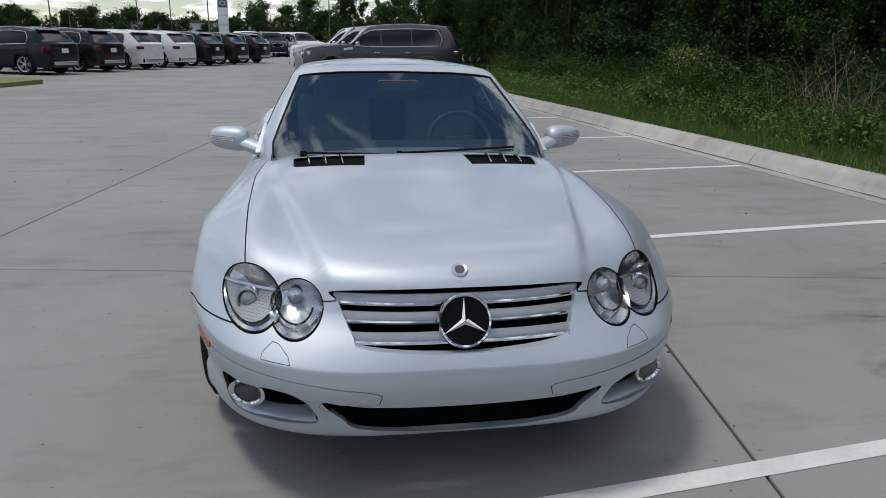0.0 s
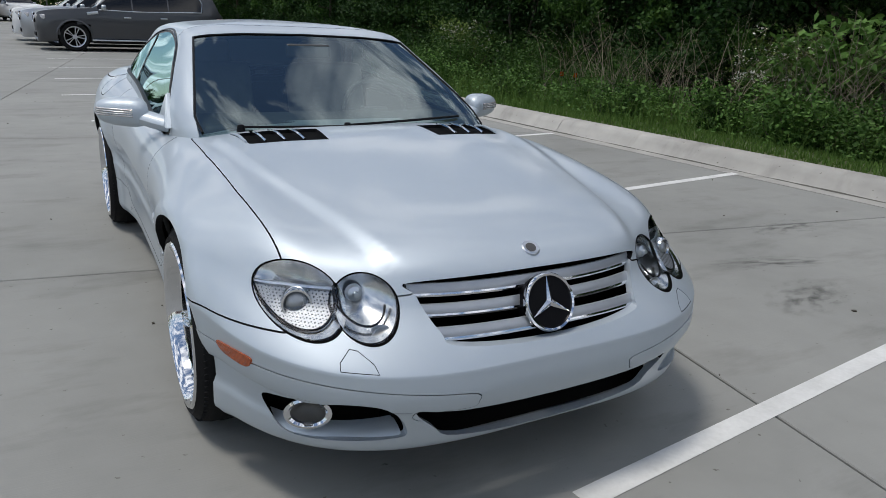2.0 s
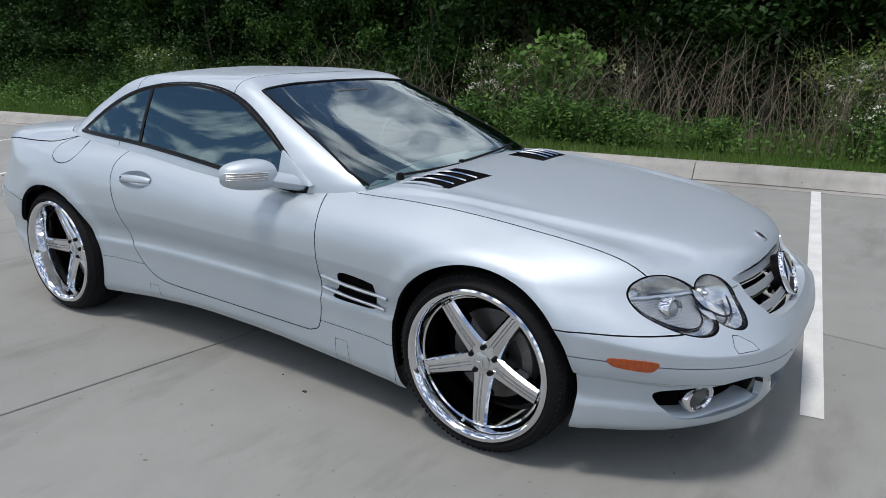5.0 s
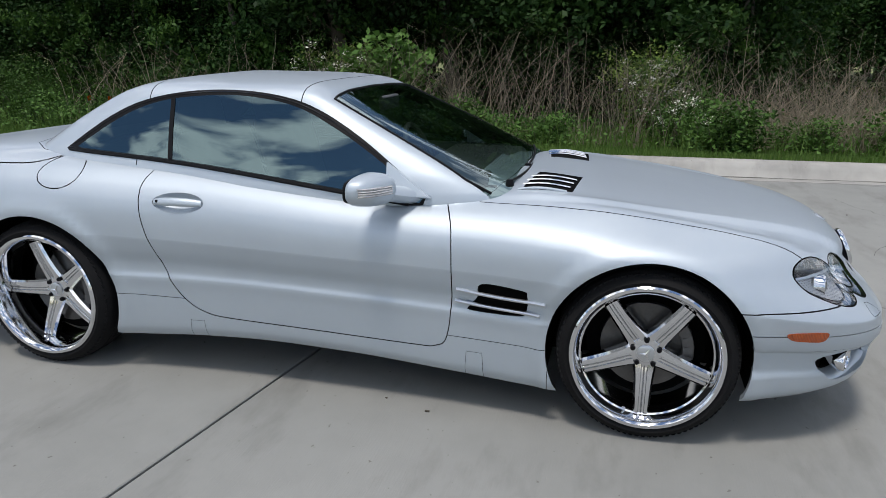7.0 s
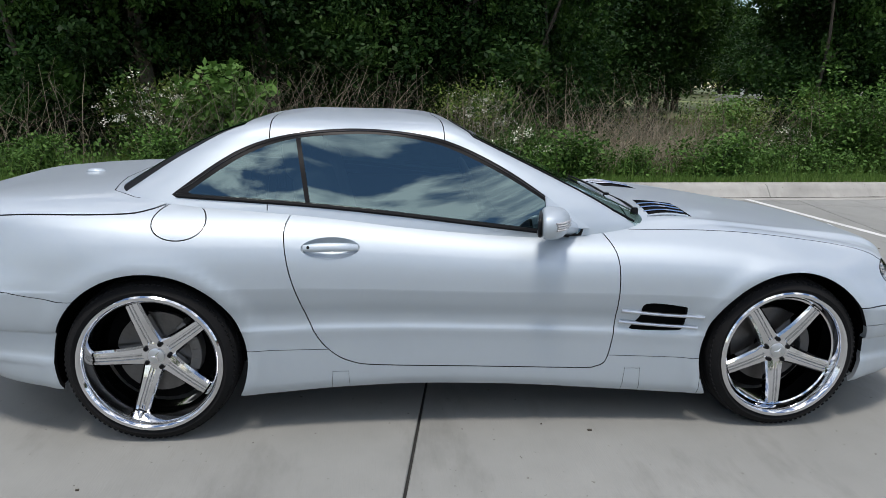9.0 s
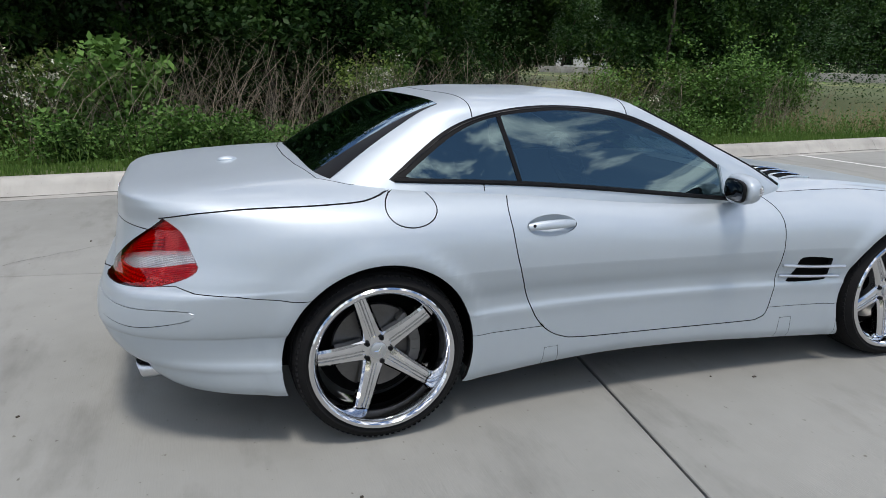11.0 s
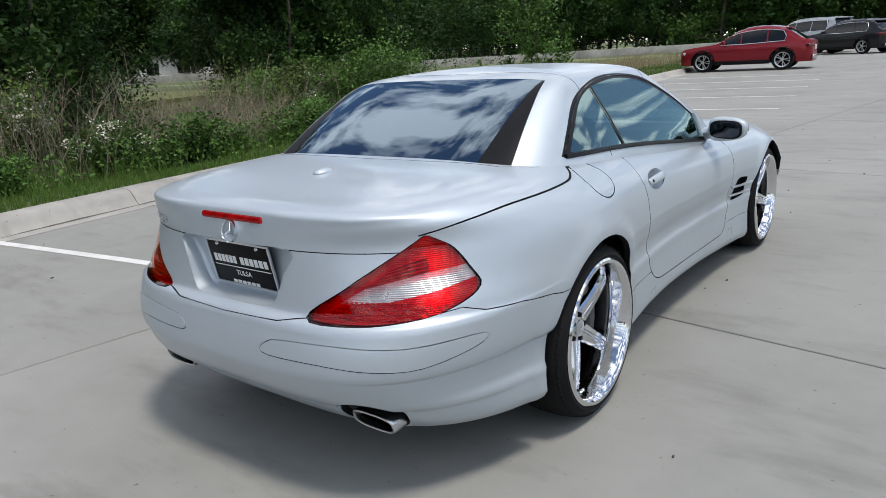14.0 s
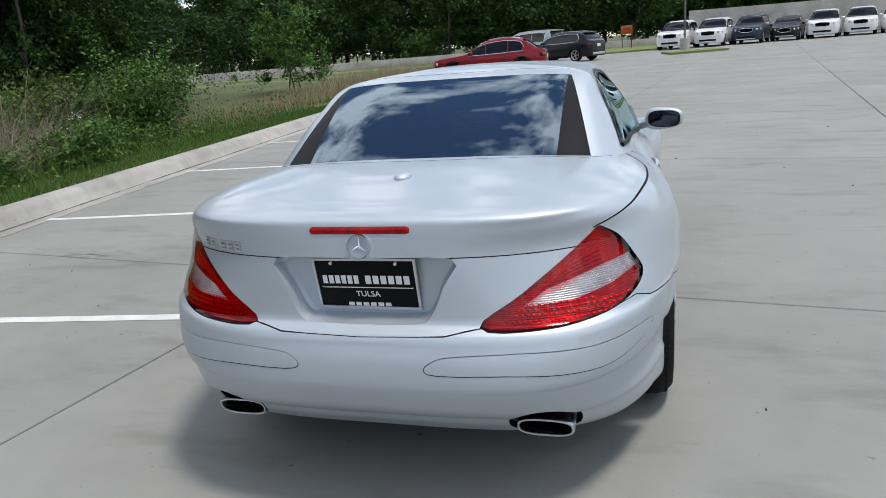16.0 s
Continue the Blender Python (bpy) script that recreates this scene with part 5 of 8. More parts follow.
lens_o, lens_i, rim_o, rim_i = (halves(m) for m in (lens_outer, lens_inner, rim_outer, rim_inner))
for k, side in enumerate((-1, 1)):
    lamp = new("headlamp")
    lamp.parent = coupe
    lamp["label"] = "clear twin-lobed headlamp with chrome inside"
    for name, me, mat, skin_only in (("outer_lens", lens_o[k], "lens", True), ("inner_lens", lens_i[k], "lens", True), ("lamp_gasket", rim_o[k], "mesh_black", False), ("lamp_gasket", rim_i[k], "mesh_black", False)):
        part_mesh(name, BODY.dress(me, skin_only), mat, lamp, angle=0)
    outer = lambda a, q: (0.639 + 0.100 * q * math.cos(a), 0.605 + 0.085 * q * math.sin(a))
    inner = lambda a, q: (0.496 + q * (0.083 * math.cos(a) - 0.012 * math.sin(a)), 0.594 + 0.077 * q * math.sin(a))
    part("reflector", lamp_bowl(outer, side, 0.065, 0.0012, 40), "lamp_chrome", lamp)
    part("reflector", lamp_bowl(inner, side, 0.055, 0.0012, 36), "lamp_chrome", lamp)
    po = lamp_point(0.645, 0.588, side, 0.022)
    mo = facing(po, Vector((side * 0.30, -1, 0.10)))
    # a perforated plate fills the lower half of the outer lobe, below a bright bar
    plate_bm, rings = bmesh.new(), []
    for q in np.linspace(0, 1, 6):
        row = []
        for a in np.linspace(math.pi, 2 * math.pi, 25):
            row.append(plate_bm.verts.new(lamp_point(0.642 + 0.084 * q * math.cos(a), 0.624 + 0.082 * q * math.sin(a), side, 0.020)))
        rings.append(row)
    for a, b in zip(rings, rings[1:]):
        for k2 in range(24):
            plate_bm.faces.new((a[k2], a[k2 + 1], b[k2 + 1], b[k2]))
    bmesh.ops.remove_doubles(plate_bm, verts=plate_bm.verts, dist=1e-5)
    part("perforated_plate", plate_bm, "perforated", lamp)
    part("plate_edge", tube([lamp_point(0.642 + 0.086 * math.cos(a), 0.624 + 0.084 * math.sin(a), side, 0.018) for a in np.linspace(math.pi, 2 * math.pi, 25)], 0.0028, 6), "black", lamp)
    part("lamp_shade", tube([lamp_point(0.642 + 0.086 * q, 0.628 - 0.003 * q * q, side, 0.016) for q in np.linspace(-1, 1, 13)], 0.0058, 6), "satin", lamp)
    part("projector_ring", placed(revolve([(0.031, -0.010), (0.034, -0.016), (0.039, -0.016), (0.042, -0.006), (0.042, 0.02)], 36, axis="y"), mo), "chrome", lamp)
    part("projector_lens", placed(revolve([(0.0, -0.022), (0.012, -0.020), (0.024, -0.013), (0.033, -0.002)], 32, axis="y"), mo), "projector_glass", lamp)
    # the inner lobe: a round high beam, a dark arc below it, a small lamp in the crescent
    part("high_beam_ring", tube([lamp_point(0.503 + 0.058 * math.cos(a), 0.609 + 0.056 * math.sin(a), side, 0.010) for a in np.linspace(-2.9, 0.75, 25)], 0.0034, 6), "black", lamp)
    pi_ = lamp_point(0.505, 0.612, side, 0.030)
    mi = facing(pi_, Vector((side * 0.15, -1, 0.10)))
    part("bulb_holder", placed(revolve([(0.0, -0.016), (0.007, -0.014), (0.009, -0.004), (0.020, 0.002), (0.024, 0.02)], 24, axis="y"), mi), "satin", lamp)
    low = facing(lamp_point(0.475, 0.545, side, 0.018), Vector((side * 0.2, -1, 0.0)))
    part("marker_bowl", placed(bowl(0.024, 0.014, 0.012), low), "satin", lamp)

slat_plan = np.linspace(-1, 1, 29)
for zc, half in ((0.626, 0.384), (0.577, 0.366), (0.529, 0.335)):
    bm, strip = bmesh.new(), bmesh.new()
    rows, rows2 = [], []
    for q in slat_plan:
        x = q * half
        p, n = BODY.hit((x, -3, zc), (0, 1, 0))
        base = p.y + 0.012 + 0.008 * abs(q) ** 3
        sec = [(0.0, 0.017), (-0.004, 0.014), (-0.004, 0.004), (0.001, -0.005), (0.007, -0.015), (0.013, -0.015), (0.020, 0.017)]
        rows.append([bm.verts.new((x, base + a, zc - b)) for a, b in sec])
        sec2 = [(-0.003, 0.0205), (-0.0075, 0.018), (-0.0085, 0.013), (-0.0065, 0.008), (-0.002, 0.007), (0.002, 0.0205)]
        rows2.append([strip.verts.new((x, base + a, zc - b)) for a, b in sec2])
    for rr, b in ((rows, bm), (rows2, strip)):
        for s, t in zip(rr, rr[1:]):
            for i in range(len(s)):
                b.faces.new((s[i], t[i], t[(i + 1) % len(s)], s[(i + 1) % len(s)]))
        b.faces.new(rr[0])
        b.faces.new(rr[-1][::-1])
        bmesh.ops.recalc_face_normals(b, faces=b.faces)
    slat = part("grille_slat", bm, "grille", coupe, "satin silver grille slat", angle=30)
    part("chrome_strip", strip, "chrome", slat, "chrome strip", angle=30)

_p, _n = BODY.hit((0, -3, 0.578), (0, 1, 0))
EMBLEM = facing(_p + Vector((0, -0.026, 0.0)), Vector((0, -1, 0.42)))


def star(radius, depth, mat_name, parent, m):
    """Three tapering spokes with ridges."""
    bm = bmesh.new()
    for k in range(3):
        a = math.pi / 2 + 2 * math.pi * k / 3
        w = radius * 0.135
        tip, mid = (radius * math.cos(a), radius * math.sin(a)), (0, 0)
        l = (w * math.cos(a + math.pi / 3) * 1.1, w * math.sin(a + math.pi / 3) * 1.1)
        r = (w * math.cos(a - math.pi / 3) * 1.1, w * math.sin(a - math.pi / 3) * 1.1)
        v = [bm.verts.new((mid[0], -depth, mid[1])), bm.verts.new((l[0], 0, l[1])), bm.verts.new((tip[0], -depth * 0.2, tip[1])), bm.verts.new((r[0], 0, r[1]))]
        bm.faces.new((v[0], v[2], v[1]))
        bm.faces.new((v[0], v[3], v[2]))
    bmesh.ops.recalc_face_normals(bm, faces=bm.faces)
    return part("emblem_figure", placed(bm, m), mat_name, parent, smooth=False)


def ring_emblem(name, radius, thick, m, backing, label):
    root = part(name, placed(revolve([(radius - thick, 0.004), (radius - thick * 0.8, -0.005), (radius - thick * 0.3, -0.008), (radius, -0.003), (radius + thick * 0.1, 0.008), (radius - thick, 0.004)], 48, axis="y"), m), "chrome", coupe, label)
    if backing:
        part("disc", placed(revolve([(0, -0.001), (radius - thick * 0.5, 0.001), (radius - thick * 0.5, 0.05), (0, 0.05)], 40, axis="y"), m), "plate", root, "black disc")
    star(radius - thick * 0.6, 0.007 if backing else 0.003, "chrome", root, m @ Matrix.Translation((0, -0.001, 0)))
    return root


ring_emblem("grille_emblem", 0.0815, 0.011, EMBLEM, True, "round chrome emblem on a black disc")
_p, _n = BODY.hit((0, -1.985, 2), (0, 0, -1))
badge = part("hood_badge", placed(revolve([(0, -0.003), (0.018, -0.003), (0.024, -0.0045), (0.027, -0.002), (0.028, 0.004)], 32, axis="y"), facing(_p, _n, (0, 1, 0))), "satin", coupe, "small round silver badge")
part("badge_disc", placed(revolve([(0, -0.0045), (0.0155, -0.0045), (0.016, 0.0)], 28, axis="y"), facing(_p, _n, (0, 1, 0))), "steel", badge)

# fog lamps in their dark pockets
for side in (-1, 1):
    part("fog_pocket", box(0.34, 0.10, 0.22, (side * 0.575, -1.83, 0.315), 0.006, turn=Matrix.Rotation(side * 0.5, 4, "Z")), "mesh_black", coupe, "black fog lamp pocket")
    p, n = BODY.hit((side * 0.655, -3, 0.326), (0, 1, 0))
    m = facing(p + Vector((0, 0.016, 0)), Vector((side * 0.45, -1, 0.0))) @ Matrix.Diagonal((1.20, 1, 0.84, 1))
    # the painted floor of the pocket rises from its lip
    shelf, rows = bmesh.new(), []
    for q in np.linspace(0, 1, 15):
        x = 0.446 + 0.270 * q
        lip = BODY.hit((side * x, -3, 0.276 - 0.022 * math.sin(q * 2.2)), (0, 1, 0))[0]
        rows.append([shelf.verts.new(lip + Vector((0, dy, dz))) for dy, dz in ((0.004, -0.006), (0.014, 0.004), (0.035, 0.016), (0.075, 0.026))])
    for a, b in zip(rows, rows[1:]):
        for k2 in range(3):
            shelf.faces.new((a[k2], b[k2], b[k2 + 1], a[k2 + 1]))
    bmesh.ops.recalc_face_normals(shelf, faces=shelf.faces)
    part("fog_shelf", shelf, "paint", front_bumper)
    fog = part("fog_lamp", placed(revolve([(0.036, 0.015), (0.038, -0.004), (0.044, -0.010), (0.052, -0.007), (0.054, 0.008), (0.048, 0.03)], 40, axis="y"), m), "chrome", coupe, "round fog lamp with a chrome ring")
    part("reflector", placed(bowl(0.038, 0.038, 0.03), m @ Matrix.Translation((0, 0.004, 0))), "steel", fog)
    part("lens", placed(revolve([(0, -0.006), (0.02, -0.004), (0.037, 0.0)], 32, axis="y"), m), "lens", fog)

# amber side markers
MARKER = rounded([(-1.735, 0.462), (-1.80, 0.466), (-1.868, 0.462), (-1.874, 0.448), (-1.855, 0.430), (-1.80, 0.432), (-1.75, 0.440)], 4)
for h in halves(csg(BODY.mesh, prism(MARKER, "x", 0.5, 1.2), "INTERSECT")):
    for v in h.vertices:
        v.co += BODY.near(v.co)[1] * 0.004
    part_mesh("side_marker", h, "orange", coupe, "amber side marker lamp", angle=30)

# hood vents: dark mesh with bright fins
for side in (-1, 1):
    pts = []
    grate = bmesh.new()
    rows = []
    for a in np.linspace(0, 1, 9):
        row = []
        for b in np.linspace(0, 1, 5):
            x = 0.218 + 0.345 * a
            y = -0.995 + 0.045 * a + 0.20 * b
            row.append(grate.verts.new(BODY.hit((side * x, y, 2), (0, 0, -1))[0] + Vector((0, 0, -0.012))))
        rows.append(row)
    for r, s in zip(rows, rows[1:]):
        for i in range(4):
            grate.faces.new((r[i], r[i + 1], s[i + 1], s[i]))
    vent = part("hood_vent", grate, "mesh_black", coupe, "dark hood vent with bright fins")
    for a in (0.30, 0.53, 0.76, 0.985):
        fin = []
        for b in np.linspace(0.04, 0.98, 7):
            x = 0.232 + 0.31 * a + 0.012 * b
            y = -0.985 + 0.035 * a + 0.20 * b
            fin.append(BODY.hit((side * x, y, 2), (0, 0, -1))[0] + Vector((0, 0, 0.001 + 0.006 * math.sin(b * 3.1))))
        part("fin", tube(fin, 0.0046, 6, flat=1.2), "chrome" if a < 0.9 else "paint", vent)

# side vents
for side in (-1, 1):
    sv = part("side_vent", box(0.02, 0.26, 0.16, (side * 0.80, -0.735, 0.488), 0.004), "mesh_black", coupe, "dark fender vent with two bright fins")
    for z0, z1, y0, y1 in ((0.517, 0.493, -0.575, -0.915), (0.466, 0.444, -0.568, -0.895)):
        fin = []
        for q in np.linspace(0, 1, 9):
            p, n = BODY.hit((side * 3, y0 + (y1 - y0) * q, z0 + (z1 - z0) * q), (-side, 0, 0))
            fin.append(p + n * (0.003 + 0.008 * math.sin(q * math.pi)))
        bm = tube(fin, 0.0075, 8, flat=1.0)
        part("fin", bm, "satin", sv, "bright fin")

# door handles
for side in (-1, 1):
    p, n = BODY.hit((side * 3, 0.594, 0.772), (-side, 0, 0))
    cup = part("handle_cup", placed(bowl(0.116, 0.042, 0.026), facing(p - n * 0.002, n)), "paint", coupe, "painted door handle recess")
    m = facing(p + n * 0.010, n)
    grip = bmesh.new()
    rows = []
    for q in np.linspace(-1, 1, 13):
        w, d = 0.018 * (1 - 0.35 * abs(q) ** 3), 0.011 * (1 - 0.5 * abs(q) ** 4)
        rows.append([grip.verts.new((q * 0.105, -d * math.cos(a) + 0.012 * q * q - 0.004, w * math.sin(a))) for a in np.linspace(0, 2 * math.pi, 13)[:-1]])
    for a, b in zip(rows, rows[1:]):
        for i in range(12):
            grip.faces.new((a[i], a[(i + 1) % 12], b[(i + 1) % 12], b[i]))
    grip.faces.new(rows[0])
    grip.faces.new(rows[-1][::-1])
    bmesh.ops.recalc_face_normals(grip, faces=grip.faces)
    handle = part("door_handle", placed(grip, m), "paint", coupe, "painted door handle")
    part("lock", placed(revolve([(0, -0.0145), (0.006, -0.014), (0.007, -0.008)], 14, axis="y", at=(0.085 * side, 0.008, 0)), m), "black", handle)

# belt line rubber where the glass meets the doors
for side in (-1, 1):
    line = []
    for y in np.linspace(-0.36, 1.19, 36):
        p, n = ROOF.hit((side * 2, y, BELT(y) - 0.004), (-side, 0, 0))
        line.append(p + n * 0.002)
    part("belt_trim", tube(line, 0.0095, 6), "black", coupe, "black rubber belt strip")

# mirrors
def oval_plate(rx, rz, thick):
    """A plate with a rounded-off oblong outline, lying across y."""
    ring = [(rx * math.copysign(abs(math.cos(a)) ** 0.62, math.cos(a)), rz * math.copysign(abs(math.sin(a)) ** 0.62, math.sin(a))) for a in np.linspace(0, 2 * math.pi, 41)[:-1]]
    bm = bmesh.new()
    rows = [[bm.verts.new((x * k, y, z * k)) for x, z in ring] for k, y in ((0.95, -thick / 2), (1, -thick / 4), (1, thick / 4), (0.95, thick / 2))]
    for a, b in zip(rows, rows[1:]):
        for i in range(40):
            bm.faces.new((a[i], a[(i + 1) % 40], b[(i + 1) % 40], b[i]))
    bm.faces.new(rows[0])
    bm.faces.new(rows[-1])
    bmesh.ops.recalc_face_normals(bm, faces=bm.faces)
    return bm


for side in (-1, 1):
    bm = bmesh.new()
    rows = []
    for q in np.linspace(-1, 1, 21):
        k = max(0.0, 1 - abs(q) ** 2.8) ** (1 / 2.8)
        cx = 0.882 + 0.104 * q
        row = []
        for a in np.linspace(0, 2 * math.pi, 29)[:-1]:
            ca, sa = math.cos(a), math.sin(a)
            y = math.copysign(abs(ca) ** 0.72, ca) * (0.082 if ca < 0 else 0.034) * k * (1 - 0.22 * q)
            z = math.copysign(abs(sa) ** 0.8, sa) * 0.060 * k * (1 - 0.16 * q)
            row.append(bm.verts.new((side * cx, -0.262 + y + 0.05 * (q + 1) * 0.5, 0.884 + 0.004 * q + z)))
        rows.append(row)
    for a, b in zip(rows, rows[1:]):
        for i in range(28):
            bm.faces.new((a[i], a[(i + 1) % 28], b[(i + 1) % 28], b[i]))
    bmesh.ops.remove_doubles(bm, verts=bm.verts, dist=1e-4)
    bmesh.ops.recalc_face_normals(bm, faces=bm.faces)
    mir = part("wing_mirror", bm, "paint", coupe, "silver wing mirror with a ribbed clear lamp", angle=60)
    glass_turn = Matrix.Rotation(side * 0.26, 4, "Z")
    seat_m = Matrix.Translation((side * 0.880, -0.208, 0.884)) @ glass_turn
    part("mirror_frame", placed(oval_plate(0.087, 0.046, 0.014), seat_m), "black", mir)
    part("mirror_glass", placed(oval_plate(0.079, 0.040, 0.006), seat_m @ Matrix.Translation((0, 0.0065, 0))), MIRROR, mir)
    for k in range(4):
        pts = []
        for q in np.linspace(-0.30, 0.94, 13):
            kk = max(0.0, 1 - abs(q) ** 2.8) ** (1 / 2.8)
            z = -0.010 + 0.0085 * k
            ca = max(0.0, 1 - (abs(z) / (0.058 * max(kk, 0.35) * (1 - 0.16 * q))) ** 2.4) ** 0.40
            pts.append((side * (0.882 + 0.105 * q), -0.262 + 0.05 * (q + 1) * 0.5 - 0.0825 * ca * kk * (1 - 0.22 * q) - 0.0015, 0.884 + 0.004 * q + z))
        part("lamp_rib", tube(pts, 0.0042, 6), "white_lens", mir)
    part("mirror_foot", tube([(side * 0.70, -0.365, 0.835), (side * 0.75, -0.335, 0.848), (side * 0.80, -0.295, 0.862), (side * 0.84, -0.27, 0.87)], 0.048, 12, flat=0.68), "paint", mir)
    sail = bmesh.new()
    vs = [sail.verts.new((side * x, y, z)) for x, y, z in ((0.742, -0.45, 0.836), (0.752, -0.27, 0.838), (0.704, -0.262, 0.965), (0.715, -0.45, 0.836), (0.725, -0.27, 0.838), (0.686, -0.262, 0.962))]
    bmesh.ops.convex_hull(sail, input=vs)
    bmesh.ops.recalc_face_normals(sail, faces=sail.faces)
    bmesh.ops.bevel(sail, geom=sail.edges[:], offset=0.004, segments=2, affect="EDGES")
    part("sail_panel", sail, "paint", mir)

# black seal round the windscreen
edge = []
for a, b in zip(SCREEN[2:8], SCREEN[3:9]):
    for q in np.linspace(0, 1, 9)[:-1]:
        edge.append((a[0] + (b[0] - a[0]) * q, a[1] + (b[1] - a[1]) * q))
edge = [(0.640, -0.66), (0.646, -0.60)] + edge + [SCREEN[8], (-0.646, -0.60), (-0.640, -0.66)]
pts = []
for x, y in edge:
    p, n = ROOF.hit((x * 0.994, y - 0.004, 2), (0, 0, -1))
    pts.append(p + n * 0.001)
part("windscreen_seal", tube(pts, 0.0055, 6), "black", coupe, "black rubber windscreen seal")

# wipers
for x0, x1 in ((-0.06, 0.50), (-0.50, 0.04)):
    pts = []
    for q in np.linspace(0, 1, 14):
        x = x0 + (x1 - x0) * q
        p, n = ROOF.hit((x, (-0.722 if x1 > 0.2 else -0.745) + 0.20 * abs(x) ** 2.5 + 0.012 * q, 2), (0, 0, -1))
        pts.append(p + n * (0.008 + 0.006 * math.sin(q * math.pi)))
    w = part("wiper", tube(pts, 0.0055, 6), "black", coupe, "black wiper arm")
    part("wiper_pivot", revolve([(0, 0.012), (0.012, 0.010), (0.016, 0.0), (0.018, -0.02)], 16, axis="z", at=pts[0]), "black", w)
part("cowl", box(1.06, 0.13, 0.02, (0, -0.60, 0.845), 0.006), "black", coupe, "black windscreen cowl")

# ---- rear ----
reds, whites, backs = halves(tail_red), halves(tail_white), halves(tail_backing)
for k in range(2):
    lamp = part_mesh("tail_lamp", BODY.dress(reds[k], True), "red_clear", coupe, "red tail lamp with a clear ribbed band", angle=0)
    part_mesh("clear_band", BODY.dress(whites[k], True), "lens", lamp, "ribbed clear band", angle=0)
    part_mesh("reflector", backs[k], "lamp_back", lamp, "ribbed bright reflector", angle=0)
    side = (-1, 1)[k]
    diodes = bmesh.new()
    for row, (z, x0, x1) in enumerate(((0.618, 0.42, 0.70), (0.632, 0.43, 0.735), (0.646, 0.45, 0.75), (0.660, 0.475, 0.66))):
        for x in np.arange(x0, x1, 0.0155):
            p, n = BODY.hit((side * x, 3, z), (0, -1, 0))
            bmesh.ops.create_icosphere(diodes, subdivisions=1, radius=0.0052, matrix=Matrix.Translation(p - n * 0.009))
    part("diode_rows", diodes, "diode", lamp, "rows of small red diodes")
    for q in np.linspace(0.0, 1.0, 4):
        line = []
        for w in np.linspace(0, 1, 9):
            x, z = 0.515 + 0.03 * q + (0.16 - 0.04 * q) * w, 0.705 + 0.026 * q + (0.060 + 0.008 * q) * w - 0.02 * w * w
            p, n = BODY.hit((side * x, 3, z), (0, -1, 0))
            line.append(p - n * 0.008)
        part("light_bar", tube(line, 0.0035, 5), "diode", lamp)
brake, rows = bmesh.new(), []
for x in (-0.152, -0.149, *np.linspace(-0.142, 0.142, 17), 0.149, 0.152):
    tall = 0.0105 if abs(x) < 0.145 else 0.0085 if abs(x) < 0.15 else 0.005
    row = []
    for q, out in ((-1.0, -0.008), (-1.0, 0.001), (-0.7, 0.003), (0.7, 0.003), (1.0, 0.001), (1.0, -0.008)):
        at, n = BODY.hit((x, 3, 0.877 + q * tall), (0, -1, 0))
        row.append(brake.verts.new(at + Vector((0, n.y, n.z)).normalized() * out))
    rows.append(row)
for a, b in zip(rows, rows[1:]):
    for i in range(5):
        brake.faces.new((a[i], a[i + 1], b[i + 1], b[i]))
brake.faces.new(rows[0])
brake.faces.new(rows[-1][::-1])
bmesh.ops.recalc_face_normals(brake, faces=brake.faces)
part("brake_light", brake, "red", coupe, "thin red high brake light", angle=50)
_n2 = len(PLATE_HOLE)
bm = bmesh.new()
_rows = []
for k, (shrink, dy) in enumerate(((1.0, -0.004), (0.965, -0.035), (0.93, -0.045), (0.0, -0.045))):
    row = []
    for x, z in PLATE_HOLE:
        zc = 0.705
        p, _ = BODY.hit((x, 3, z), (0, -1, 0))
        row.append(bm.verts.new((x * shrink, (p.y if k == 0 else 2.176) + dy, zc + (z - zc) * shrink)))
    _rows.append(row)
for a, b in zip(_rows, _rows[1:]):
    for i in range(_n2):
        bm.faces.new((a[i], a[(i + 1) % _n2], b[(i + 1) % _n2], b[i]))
bmesh.ops.remove_doubles(bm, verts=bm.verts, dist=1e-5)
bmesh.ops.recalc_face_normals(bm, faces=bm.faces)
bmesh.ops.reverse_faces(bm, faces=[f for f in bm.faces if f.normal.y < -0.5])
part("plate_recess", bm, "paint", trunk_lid, "painted number plate recess")

plate_m = Matrix.Translation((0, 2.150, 0.712)) @ Matrix.Rotation(radians(-10), 4, "X")
plate = part("dealer_plate", placed(box(0.312, 0.004, 0.162, (0, 0, 0), 0.0018), plate_m), "plate", coupe, "black dealer plate in a silver frame")
frame_bm = bmesh.new()
for sx, sz, x, z in ((0.318, 0.008, 0, 0.080), (0.318, 0.010, 0, -0.080), (0.008, 0.168, 0.156, 0), (0.008, 0.168, -0.156, 0)):
    box(sx, 0.007, sz, (x, 0.002, z), 0.002, bm=frame_bm)
part("plate_frame", placed(frame_bm, plate_m), "satin", plate, "silver plate frame")
bars = bmesh.new()
